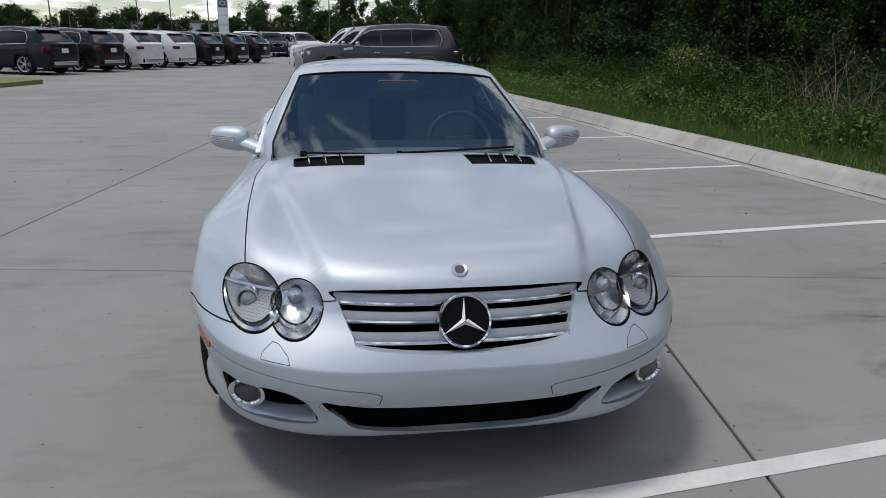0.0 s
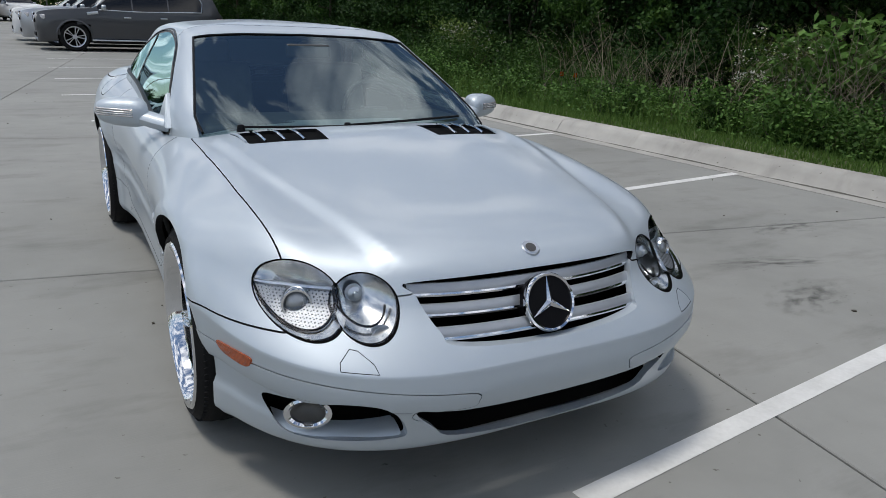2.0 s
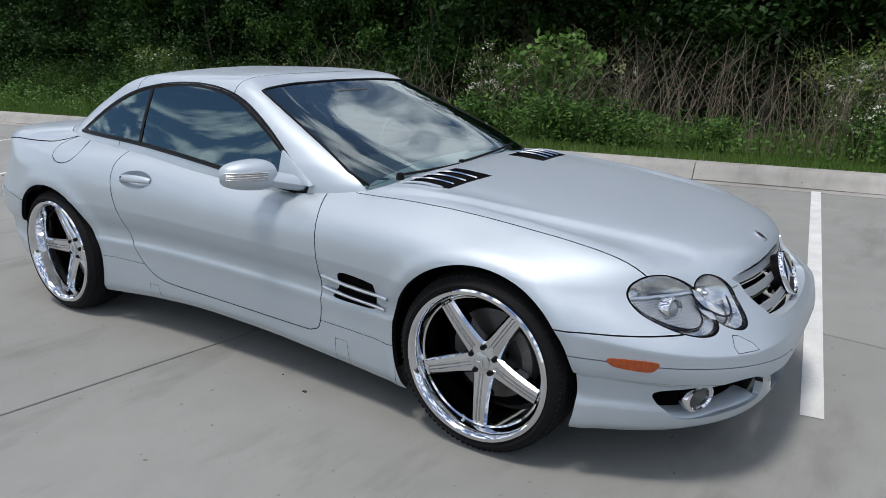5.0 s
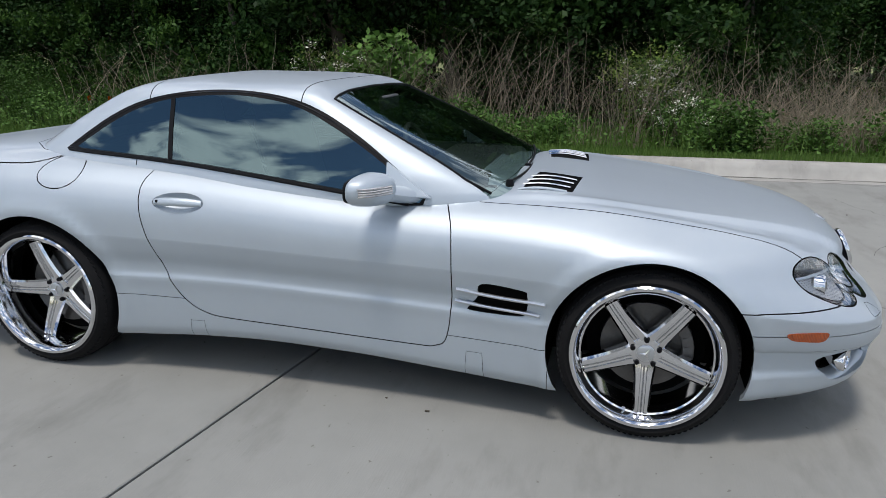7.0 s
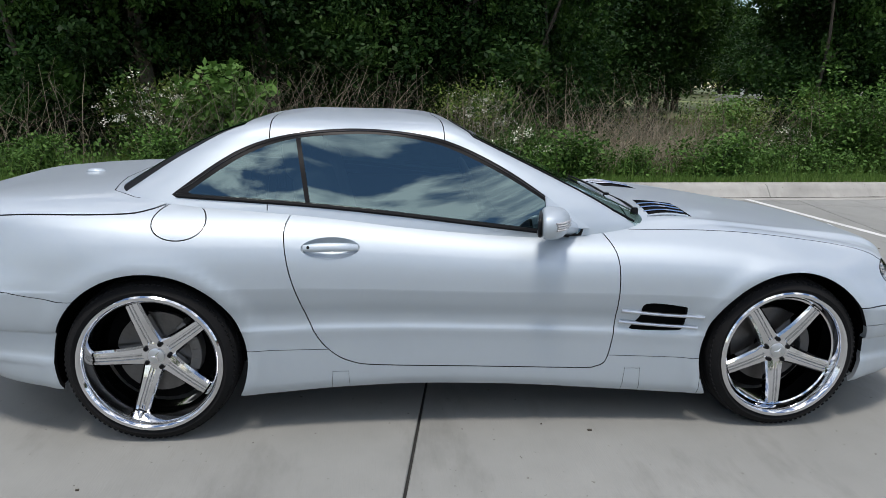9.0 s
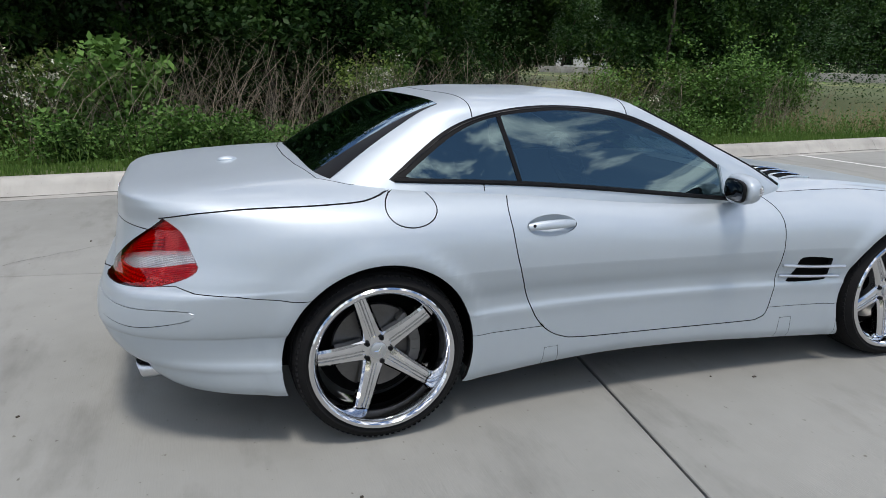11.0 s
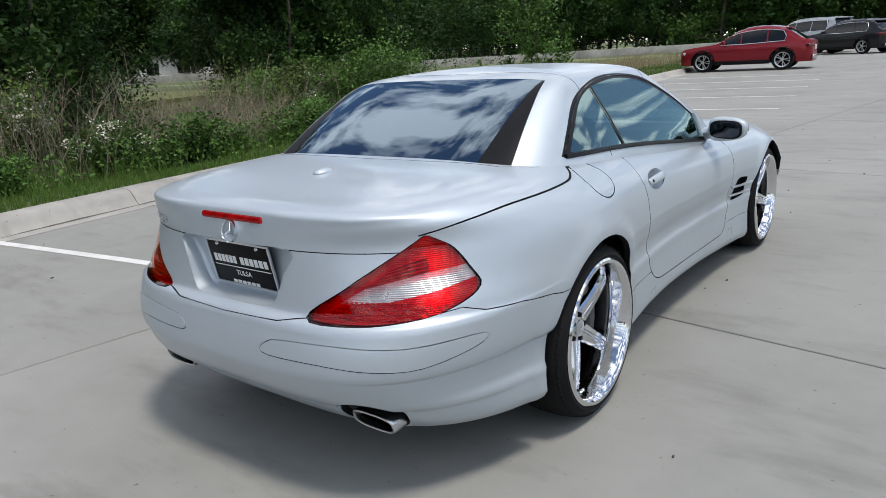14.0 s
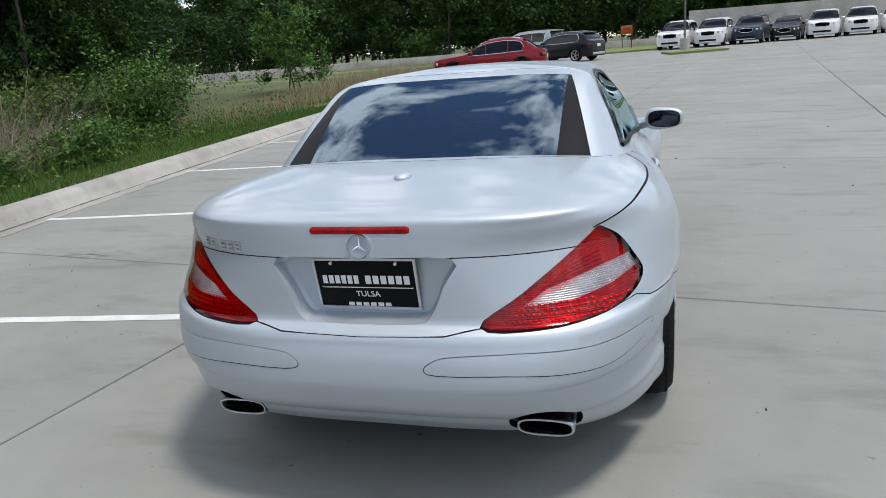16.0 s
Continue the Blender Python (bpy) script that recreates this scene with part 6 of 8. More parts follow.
# two words over a rule and a third below, as plain bars
for x0, x1, count, z, h in ((0.138, 0.020, 6, 0.014, 0.027), (0.004, -0.138, 6, 0.014, 0.027), (0.070, -0.070, 6, -0.068, 0.012)):
    pitch = (x1 - x0) / count
    for k in range(count):
        box(abs(pitch) * 0.74, 0.002, h, (x0 + pitch * (k + 0.5), 0.0032, z), 0.0006, bm=bars)
box(0.285, 0.002, 0.0022, (0, 0.0032, -0.012), bm=bars)
part("lettering", placed(bars, plate_m), "plate_white", plate)
for x in (-0.1, 0.1):
    part("bolt", placed(revolve([(0, 0.009), (0.005, 0.008), (0.007, 0.003)], 12, axis="y", at=(x, 0, 0.068)), plate_m), "chrome", plate)
city = bpy.data.curves.new("city", "FONT")
city.body, city.size, city.align_x, city.align_y, city.extrude = "TULSA", 0.026, "CENTER", "CENTER", 0.0006
_t = new("city", city)
_me = bpy.data.meshes.new_from_object(_t.evaluated_get(bpy.context.evaluated_depsgraph_get()))
bpy.data.objects.remove(_t)
_me.transform(plate_m @ Matrix.Translation((0, 0.0035, -0.034)) @ Matrix.Rotation(radians(180), 4, "Z") @ Matrix.Rotation(radians(90), 4, "X"))
part_mesh("city_name", _me, "plate_white", plate, "small white word TULSA", smooth=False)

_p, _n = BODY.hit((0, 3, 0.832), (0, -1, 0))
ring_emblem("trunk_emblem", 0.036, 0.0035, facing(_p + _n * 0.004, _n), False, "small chrome ring emblem")
# model badge as plain chrome blocks
for x in (0.560, 0.527, 0.478, 0.445, 0.412):
    p, n = BODY.hit((x, 3, 0.822), (0, -1, 0))
    m = facing(p + n * 0.003, n)
    mark = bmesh.new()
    for sx, sz, dx, dz in ((0.024, 0.006, 0, 0.012), (0.024, 0.006, 0, -0.012), (0.006, 0.026, -0.009, 0), (0.018, 0.006, 0.002, 0)):
        box(sx, 0.005, sz, (dx, 0, dz), 0.001, bm=mark)
    part("badge_block", placed(mark, m), "satin", trunk_lid)
_p, _n = BODY.hit((0, 1.745, 2), (0, 0, -1))
fin = bmesh.new()
bmesh.ops.create_uvsphere(fin, u_segments=20, v_segments=10, radius=1, matrix=Matrix.Translation(_p) @ Matrix.Diagonal((0.030, 0.042, 0.016, 1)))
part("antenna_fin", fin, "paint", coupe, "small silver antenna bump")

def oval_tube(side, sections, mat, name, parent, label=""):
    bm = bmesh.new()
    rows = []
    for y, k in sections:
        row = []
        for a in np.linspace(0, 2 * math.pi, 33)[:-1]:
            ca, sa = math.cos(a), math.sin(a)
            row.append(bm.verts.new((side * 0.503 + max(0.001, 0.086 - k) * math.copysign(abs(ca) ** 0.7, ca), y + 0.014 * sa, 0.262 + max(0.001, 0.038 - k) * math.copysign(abs(sa) ** 0.75, sa))))
        rows.append(row)
    for a, b in zip(rows, rows[1:]):
        for i in range(32):
            bm.faces.new((a[i], a[(i + 1) % 32], b[(i + 1) % 32], b[i]))
    bmesh.ops.recalc_face_normals(bm, faces=bm.faces)
    return part(name, bm, mat, parent, label)


for side in (-1, 1):
    ex = oval_tube(side, ((1.80, 0.010), (2.0, 0.004), (2.112, 0.0), (2.121, 0.001), (2.124, 0.003), (2.124, 0.0085), (2.118, 0.0105), (2.10, 0.011)), "satin", "exhaust_tip", coupe, "oval exhaust tip with a chrome lip")
    oval_tube(side, ((2.108, 0.0105), (2.0, 0.012), (1.9, 0.014), (1.9, 0.086)), "mesh_black", "exhaust_bore", ex, "plain black bore")
    part("exhaust_shroud", box(0.24, 0.02, 0.15, (side * 0.503, 1.95, 0.285), 0.005), "mesh_black", coupe)

# ---- inside ----
part("floor_pan", box(1.2, 1.75, 0.05, (0, 0.30, 0.36), 0.01), "dash", coupe, "dark cabin floor")
part("rear_bulkhead", box(1.24, 0.06, 0.52, (0, 1.16, 0.62), 0.02), "dash", coupe, "dark rear bulkhead")
part("parcel_shelf", box(1.16, 0.42, 0.03, (0, 1.34, 0.87), 0.01), "dash", coupe, "dark parcel shelf")
dashbm = box(1.26, 0.42, 0.14, (0, -0.42, 0.80), 0.05, 4)
part("dashboard", dashbm, "dash", coupe, "dark grey dashboard")
part("console", box(0.26, 1.0, 0.16, (0, 0.2, 0.56), 0.03, 3), "dash", coupe)
for side in (-1, 1):
    part("door_card", box(0.03, 1.3, 0.38, (side * 0.66, 0.12, 0.68), 0.012), "dash", coupe)
    seat = part("seat", box(0.48, 0.50, 0.16, (side * 0.34, 0.28, 0.50), 0.05, 4), "leather", coupe, "grey leather seat")
    part("seat_back", box(0.46, 0.15, 0.56, (side * 0.34, 0.63, 0.76), 0.06, 4, turn=Matrix.Rotation(radians(-16), 4, "X")), "leather", seat)
    part("head_rest", box(0.27, 0.10, 0.17, (side * 0.34, 0.76, 1.07), 0.045, 4, turn=Matrix.Rotation(radians(-10), 4, "X")), "leather", seat)
    part("roll_hoop", tube([(side * 0.34 + 0.2 * math.cos(a), 0.95, 0.80 + 0.14 * math.sin(a)) for a in np.linspace(0, math.pi, 15)], 0.02, 8), "dash", coupe)
wheel_bm = bmesh.new()
ring_pts = [(0.175 * math.cos(a), 0, 0.175 * math.sin(a)) for a in np.linspace(0, 2 * math.pi, 41)]
tube(ring_pts, 0.014, 8, wheel_bm)
box(0.16, 0.04, 0.09, (0, 0.02, 0), 0.02, bm=wheel_bm)
box(0.32, 0.015, 0.03, (0, 0.015, 0), 0.005, bm=wheel_bm)
part("steering_wheel", placed(wheel_bm, Matrix.Translation((0.34, -0.10, 0.83)) @ Matrix.Rotation(radians(-22), 4, "X")), "dash", coupe, "dark steering wheel")
part("inside_mirror", box(0.22, 0.03, 0.065, (0, -0.04, 1.135), 0.012, 3), "dash", coupe)


# ---- plants ----
RNG = np.random.default_rng(7)


def quads_object(name, quads, mat, parent=None):
    """One mesh of loose quads from an array of shape (n, 4, 3)."""
    n = len(quads)
    me = bpy.data.meshes.new(name)
    me.vertices.add(4 * n)
    me.vertices.foreach_set("co", np.ascontiguousarray(quads, dtype=np.float32).ravel())
    me.loops.add(4 * n)
    me.loops.foreach_set("vertex_index", np.arange(4 * n, dtype=np.int32))
    me.polygons.add(n)
    me.polygons.foreach_set("loop_start", np.arange(0, 4 * n, 4, dtype=np.int32))
    me.update(calc_edges=True)
    me.materials.append(M[mat])
    ob = new(name, me)
    if parent:
        ob.parent = parent
    return ob


def leaves(centres, spread, count, size, flat=0.7, droop=0.3, narrow=0.55):
    """Leaf quads scattered about centres. Returns an array (n, 4, 3)."""
    k = len(centres)
    n = k * count
    c = np.repeat(np.asarray(centres, float), count, axis=0)
    off = RNG.normal(size=(n, 3)) * np.repeat(np.atleast_1d(spread) * np.ones(k), count)[:, None]
    off[:, 2] *= flat
    c = c + off
    a = RNG.uniform(0, 2 * math.pi, n)
    tilt = RNG.normal(-droop, 0.5, n)
    way = np.stack([np.cos(a) * np.cos(tilt), np.sin(a) * np.cos(tilt), np.sin(tilt)], 1)
    side = np.cross(way, RNG.normal(size=(n, 3)) * 0.6 + (0, 0, 1))
    side /= np.linalg.norm(side, axis=1)[:, None] + 1e-9
    s = size * RNG.uniform(0.6, 1.35, n)[:, None]
    tip, root = c + way * s * 0.5, c - way * s * 0.5
    mid = c - way * s * 0.05
    return np.stack([root, mid + side * s * narrow * 0.5, tip, mid - side * s * narrow * 0.5], 1)


def blades(places, height, width, lean=0.35):
    """Upright tapering blades. Returns an array (n, 4, 3)."""
    n = len(places)
    p = np.asarray(places, float)
    a = RNG.uniform(0, 2 * math.pi, n)
    h = height * RNG.uniform(0.5, 1.3, n)
    b = RNG.uniform(0, 2 * math.pi, n)
    side = np.stack([np.cos(a), np.sin(a), 0 * a], 1) * (width * RNG.uniform(0.6, 1.4, n))[:, None]
    tip = p + np.stack([np.cos(b) * lean * h * RNG.uniform(0, 1, n), np.sin(b) * lean * h * RNG.uniform(0, 1, n), h], 1)
    return np.stack([p - side * 0.5, p + side * 0.5, tip + side * 0.12, tip - side * 0.12], 1)


def limb(bm, start, way, length, radius, bend=0.25, steps=6):
    p, d = Vector(start), Vector(way).normalized()
    pts = [p.copy()]
    for _ in range(steps):
        d = (d + Vector(RNG.normal(size=3)) * bend * 0.4 + Vector((0, 0, 0.06))).normalized()
        p = p + d * length / steps
        pts.append(p.copy())
    tube(pts, radius, 7, bm, taper=0.25)
    return pts


def make_tree(height, crown_low, width, leaf_mats, leaf_size, clumps, per, label, category="tree", trunk_r=0.12, stems=1):
    root = thing("tree", label, category)
    bm = bmesh.new()
    tips, ends = [], []
    for s in range(stems):
        base = Vector((RNG.normal() * 0.25 * (stems > 1), RNG.normal() * 0.25 * (stems > 1), -0.1))
        trunk = limb(bm, base, (RNG.normal() * 0.12, RNG.normal() * 0.12, 1), height * RNG.uniform(0.75, 0.95), trunk_r / math.sqrt(stems), 0.12, 9)
        for k in range(16 // stems + 2):
            f = RNG.uniform(0.12, 1.0)
            at = trunk[min(len(trunk) - 1, int(f * (len(trunk) - 1)))]
            if at.z < crown_low * 0.6:
                at = Vector((at.x, at.y, crown_low * RNG.uniform(0.6, 1.1)))
            a = RNG.uniform(0, 2 * math.pi)
            reach = width * RNG.uniform(0.5, 1.0) * (1.15 - 0.55 * f)
            pts = limb(bm, at, (math.cos(a), math.sin(a), RNG.uniform(-0.1, 0.5)), reach, trunk_r * 0.32 * (1.2 - f), 0.35)
            tips += pts[2:]
            ends += pts[-3:]
    part("trunk", bm, "bark", root)
    tips = [t for t in tips if t.z > crown_low * 0.6]
    ends = [t for t in ends if t.z > crown_low * 0.6] or tips
    # a loose filling coloured as in shade, and tight sprays coloured as lit that hang from the ends of the boughs
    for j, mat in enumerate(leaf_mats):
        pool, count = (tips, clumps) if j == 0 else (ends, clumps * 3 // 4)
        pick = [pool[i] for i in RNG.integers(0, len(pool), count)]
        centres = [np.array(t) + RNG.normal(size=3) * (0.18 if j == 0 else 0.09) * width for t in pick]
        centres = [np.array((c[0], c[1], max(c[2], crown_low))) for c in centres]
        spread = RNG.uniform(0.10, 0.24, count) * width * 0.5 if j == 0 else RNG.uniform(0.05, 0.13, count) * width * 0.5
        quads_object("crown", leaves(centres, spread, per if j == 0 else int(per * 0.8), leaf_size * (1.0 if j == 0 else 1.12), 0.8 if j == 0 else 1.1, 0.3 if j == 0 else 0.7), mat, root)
    return root


def make_bush(height, width, leaf_mats, leaf_size, clumps, per, label, flowers=0, flower_size=0.05):
    root = thing("bush", label, "bush")
    bm = bmesh.new()
    tips = []
    for k in range(14):
        a = RNG.uniform(0, 2 * math.pi)
        pts = limb(bm, (RNG.normal() * 0.1 * width, RNG.normal() * 0.1 * width, -0.05), (math.cos(a) * 0.55 * width / height, math.sin(a) * 0.55 * width / height, 1), height * RNG.uniform(0.7, 1.0), 0.014, 0.3)
        tips += pts[1:]
    part("branchwork", bm, "bark", root)
    for mat in leaf_mats:
        centres = [np.array(tips[i]) + RNG.normal(size=3) * 0.09 * width for i in RNG.integers(0, len(tips), clumps)]
        quads_object("foliage", leaves(centres, 0.085 * width, per, leaf_size), mat, root)
    if flowers:
        high = sorted(tips, key=lambda t: -t.z)[: len(tips) // 2]
        centres = [np.array(high[i]) + np.array((RNG.normal() * 0.12 * width, RNG.normal() * 0.12 * width, RNG.uniform(0, 0.16))) for i in RNG.integers(0, len(high), flowers)]
        quads_object("blossom", leaves(centres, 0.045, 16, flower_size, 0.6), "flower", root)
    return root


def drop(ob, u, v, turn=0.0, size=1.0, copy=True):
    m = Matrix.Translation(along(u, v, ground_height(min(u, 30), v) - 0.03)) @ Matrix.Rotation(turn, 4, "Z") @ Matrix.Scale(size, 4)
    if copy:
        made = copy_thing(ob, Matrix())
        made.matrix_basis = m
        return made
    ob.matrix_basis = m
    return ob


def lane(u, v):
    """How far a place lies from the middle of the gap through which the field behind shows."""
    return abs(v + 5.44 + 0.732 * (u - 4.69)) / 1.239


def woods():
    dark = "tall leafy tree with shade-dark inner foliage in a dense thicket"
    mixed = "leafy tree with mid green foliage at the edge of a thicket"
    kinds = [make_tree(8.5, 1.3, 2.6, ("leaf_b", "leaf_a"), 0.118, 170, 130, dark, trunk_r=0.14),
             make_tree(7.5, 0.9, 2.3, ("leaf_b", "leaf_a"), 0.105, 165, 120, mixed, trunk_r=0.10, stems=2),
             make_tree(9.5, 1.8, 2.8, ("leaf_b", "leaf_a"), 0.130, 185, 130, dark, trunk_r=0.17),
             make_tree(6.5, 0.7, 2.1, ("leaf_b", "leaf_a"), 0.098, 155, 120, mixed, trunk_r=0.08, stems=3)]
    for k in kinds:
        tagged(k, group="thicket trees")

    spots = []
    for v in np.arange(-15.5, 58, 2.0):
        for u0 in (7.9, 10.6, 13.8):
            u, w = u0 + RNG.uniform(-1.0, 1.0) + (0.02 * max(0, v) ** 1.2 if v > 8 else 0), v + RNG.uniform(-0.9, 0.9)
            if w < -9 and u < 8.6:
                continue
            if lane(u, w) < 1.7:
                continue
            spots.append((u, w))
    used = set()
    for i, (u, w) in enumerate(spots):
        k = int(RNG.integers(0, 4))
        if u > 11 and k in (1, 3):
            k = 2
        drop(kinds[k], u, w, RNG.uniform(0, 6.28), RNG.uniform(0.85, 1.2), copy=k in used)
        used.add(k)
    # darker, thinner rows behind
    for v in np.arange(-13, 60, 3.6):
        u, w = 18.0 + RNG.uniform(-1.5, 1.5), v + RNG.uniform(-1, 1)
        if lane(u, w) < 2.4:
            continue
        drop(kinds[int(RNG.choice([0, 2]))], u, w, RNG.uniform(0, 6.28), RNG.uniform(1.0, 1.3))
    for v in np.arange(-24, 60, 3.0):
        u, w = 24.5 + RNG.uniform(-2, 2), v + RNG.uniform(-1.5, 1.5)
        if lane(u, w) > 3.2:
            drop(kinds[int(RNG.choice([0, 2]))], u, w, RNG.uniform(0, 6.28), RNG.uniform(1.1, 1.4))
    # a close dark row behind the lane and the thin end
    for v in np.arange(-24, 2, 2.3):
        u, w = 29.5 + RNG.uniform(-1.5, 1.5), v + RNG.uniform(-0.8, 0.8)
        if lane(u, w) > 3.6:
            drop(kinds[int(RNG.choice([0, 2]))], u, w, RNG.uniform(0, 6.28), RNG.uniform(1.25, 1.5))
    # the clump beyond the gap
    for k, (u, w) in enumerate(((8.0, -11.2), (9.2, -12.6), (10.4, -14.0), (8.4, -14.4), (12.0, -15.4), (9.8, -16.4), (13.4, -17.6), (11.4, -18.2), (15.4, -20.0), (18.0, -22.5), (13.0, -20.5), (21.0, -24.5))):
        drop(kinds[(1, 0, 2, 3, 0, 2)[k % 6]], u, w, RNG.uniform(0, 6.28), RNG.uniform(0.9, 1.1))
    for v in np.arange(-15, -3, 2.0):
        u, w = 14.5 + RNG.uniform(-1.0, 1.0), v + RNG.uniform(-0.8, 0.8)
        if lane(u, w) > 3.0:
            drop(kinds[2], u, w, RNG.uniform(0, 6.28), RNG.uniform(1.0, 1.25))


woods()


def bushes():
    flowery = make_bush(1.5, 1.3, ("leaf_d", "leaf_a"), 0.06, 80, 42, "flowering shrub with yellow-green leaves and cream blossom", 55, 0.04)
    white = make_bush(0.85, 1.3, ("leaf_a", "leaf_c"), 0.06, 70, 38, "low green shrub with clusters of white flowers", 50, 0.04)
    plain = make_bush(1.5, 1.7, ("leaf_d", "leaf_c"), 0.065, 110, 40, "rounded yellow-green shrub in tall weeds")
    olive = make_bush(1.25, 1.9, ("leaf_a", "leaf_a"), 0.06, 110, 42, "dense olive green shrub behind the verge")
    tall = make_bush(2.1, 1.8, ("leaf_c", "leaf_a"), 0.085, 120, 42, "tall bright green shrub beside the kerb grass")
    sumac = make_bush(1.7, 1.1, ("leaf_c", "leaf_c"), 0.13, 55, 26, "bright green young sumac with long leaflets")
    low = make_bush(0.7, 1.2, ("leaf_c", "leaf_a"), 0.06, 70, 36, "low dark green leafy weeds clump")
    drop(flowery, 4.6, 3.95, 0.3, 1.2, False)
    drop(flowery, 5.0, -2.0, 1.9, 1.2)
    drop(flowery, 4.6, -9.6, 2.6, 1.15)
    drop(flowery, 6.2, 14.5, 4.4, 1.2)
    drop(white, 3.2, -2.35, 0.0, 1.05, False)
    drop(white, 3.9, -8.0, 2.0, 1.1)
    drop(plain, 5.0, -7.1, 0.5, 1.1, False)
    for k, (u, v) in enumerate(((5.4, 8.2), (4.6, 10.2), (6.4, 11.6), (4.8, 13.2), (6.0, 16.0), (5.0, 18.5), (7.2, 20.0), (5.4, 22.5), (5.0, 27.0), (6.2, 31.0))):
        drop(olive, u, v, 1.7 * k, 0.88 + 0.08 * (k % 4), copy=bool(k))
    drop(tall, 3.3, -8.9, 0.0, 0.95, False)
    drop(tall, 5.2, -12.0, 3.0, 1.0)
    drop(sumac, 4.1, 2.5, 0.0, 1.15, False)
    for i, (u, v) in enumerate(((2.3, -0.1), (2.9, 6.7), (1.9, 0.9), (2.4, 3.0), (2.0, -2.6), (2.4, -3.8), (2.2, 5.0), (2.9, 8.4), (3.0, 11.0), (2.1, 2.0), (3.6, 1.2), (3.8, 5.6), (3.4, 13.6), (3.8, 17.0), (2.2, -5.2), (2.5, -6.4), (2.6, -7.6))):
        drop(low, u, v, i * 1.3, 0.8 + 0.09 * (i % 5), i > 0)


bushes()


def strip_points(n, u0, u1, v0, v1, power=1.0):
    u = u0 + (u1 - u0) * RNG.uniform(0, 1, n) ** power
    v = RNG.uniform(v0, v1, n)
    return np.array([along(a, b, ground_height(min(a, 30), b)) for a, b in zip(u, v)])


grass_quads = np.concatenate([blades(strip_points(52000, 0.33, 3.4, -14, 14, 1.3), 0.055, 0.014), blades(strip_points(9000, 0.34, 3.0, 16, 45), 0.08, 0.02), blades(strip_points(8000, 0.34, 3.0, -38, -16), 0.08, 0.02),
                              blades(strip_points(12000, 1.3, 6.0, -14, 22), 0.30, 0.012, 0.6)])
tagged(quads_object("verge_grass", grass_quads, "grass"), "short green grass verge behind the kerb", "grass", kind="stuff")
weed_tips = strip_points(2500, 1.35, 5.6, -13, 26)
weed_tips[:, 2] += 0.62 * RNG.uniform(0.05, 0.8, len(weed_tips)) ** 1.5
tagged(quads_object("weeds", np.concatenate([leaves(weed_tips[:1500], 0.14, 9, 0.075), leaves(weed_tips[1500:], 0.16, 8, 0.06)]), "leaf_c"), "tangle of leafy green weeds", "weeds", kind="stuff")
# undergrowth wears the thicket's darkened green, shade included in the colour
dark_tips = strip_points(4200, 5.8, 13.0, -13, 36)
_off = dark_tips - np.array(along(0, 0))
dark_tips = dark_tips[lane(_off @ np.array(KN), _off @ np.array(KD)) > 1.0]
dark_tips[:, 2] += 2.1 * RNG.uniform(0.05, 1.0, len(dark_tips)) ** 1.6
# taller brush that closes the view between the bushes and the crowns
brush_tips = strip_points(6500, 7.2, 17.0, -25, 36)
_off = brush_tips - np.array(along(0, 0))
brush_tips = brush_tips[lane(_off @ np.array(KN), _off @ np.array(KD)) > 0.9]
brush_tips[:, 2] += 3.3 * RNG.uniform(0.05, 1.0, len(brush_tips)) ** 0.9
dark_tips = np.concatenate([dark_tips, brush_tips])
tagged(quads_object("undergrowth", leaves(dark_tips, 0.24, 11, 0.095), "leaf_b"), "green undergrowth coloured dark as in shade below the trees", "undergrowth", kind="stuff")


def dry_stalks(n, u0, u1, v0, v1, tall, name, mat, label, bent=0.75):
    """Dead stems, each a thin bent strip with a few side twigs."""
    at = strip_points(n, u0, u1, v0, v1)
    out = []
    for p in at:
        h = tall * RNG.uniform(0.45, 1.15)
        a, lean = RNG.uniform(0, 6.28), RNG.uniform(0.1, bent)
        w = RNG.uniform(0.004, 0.0085)
        prev, d = p, np.array((math.cos(a) * lean * 0.4, math.sin(a) * lean * 0.4, 1.0))
        side = np.array((-math.sin(a + 1.0), math.cos(a + 1.0), 0)) * w
        for s in range(4):
            nxt = prev + d / np.linalg.norm(d) * h / 4
            out.append([prev - side, prev + side, nxt + side * 0.7, nxt - side * 0.7])
            if s > 0:
                b = RNG.uniform(0, 6.28)
                tw = nxt + np.array((math.cos(b), math.sin(b), RNG.uniform(0.1, 0.9))) * h * RNG.uniform(0.12, 0.28)
                out.append([nxt - side * 0.5, nxt + side * 0.5, tw + side * 0.25, tw - side * 0.25])
            d = d + np.array((math.cos(a) * lean * 0.35, math.sin(a) * lean * 0.35, -0.12 * lean)) + RNG.normal(size=3) * 0.12
            prev, side = nxt, side * 0.8
    tagged(quads_object(name, np.array(out), mat), label, "dry brush", kind="stuff")


dry_stalks(800, 2.6, 4.8, -5.4, 3.8, 1.65, "dry_brush", "dry", "grey-brown dead weed stalks leaning every way")
dry_stalks(800, 2.3, 4.0, -5.4, -3.0, 1.15, "dry_brush", "dry", "fallen tangle of pale dead weed stalks", 2.2)
dry_stalks(220, 3.2, 4.2, -6.9, -5.8, 0.9, "dry_brush", "dry", "fallen tangle of pale dead weed stalks", 2.0)
dry_stalks(190, 3.8, 5.6, 3.8, 9.0, 1.6, "dry_brush", "dry", "grey-brown dead weed stalks leaning every way")
dry_stalks(700, 3.0, 6.0, -12.4, -5.0, 1.35, "dry_brush", "dry", "grey-brown dead weed stalks leaning every way")
straw = blades(strip_points(4200, 1.9, 4.5, -34, -10.5), 0.5, 0.014, 0.6)
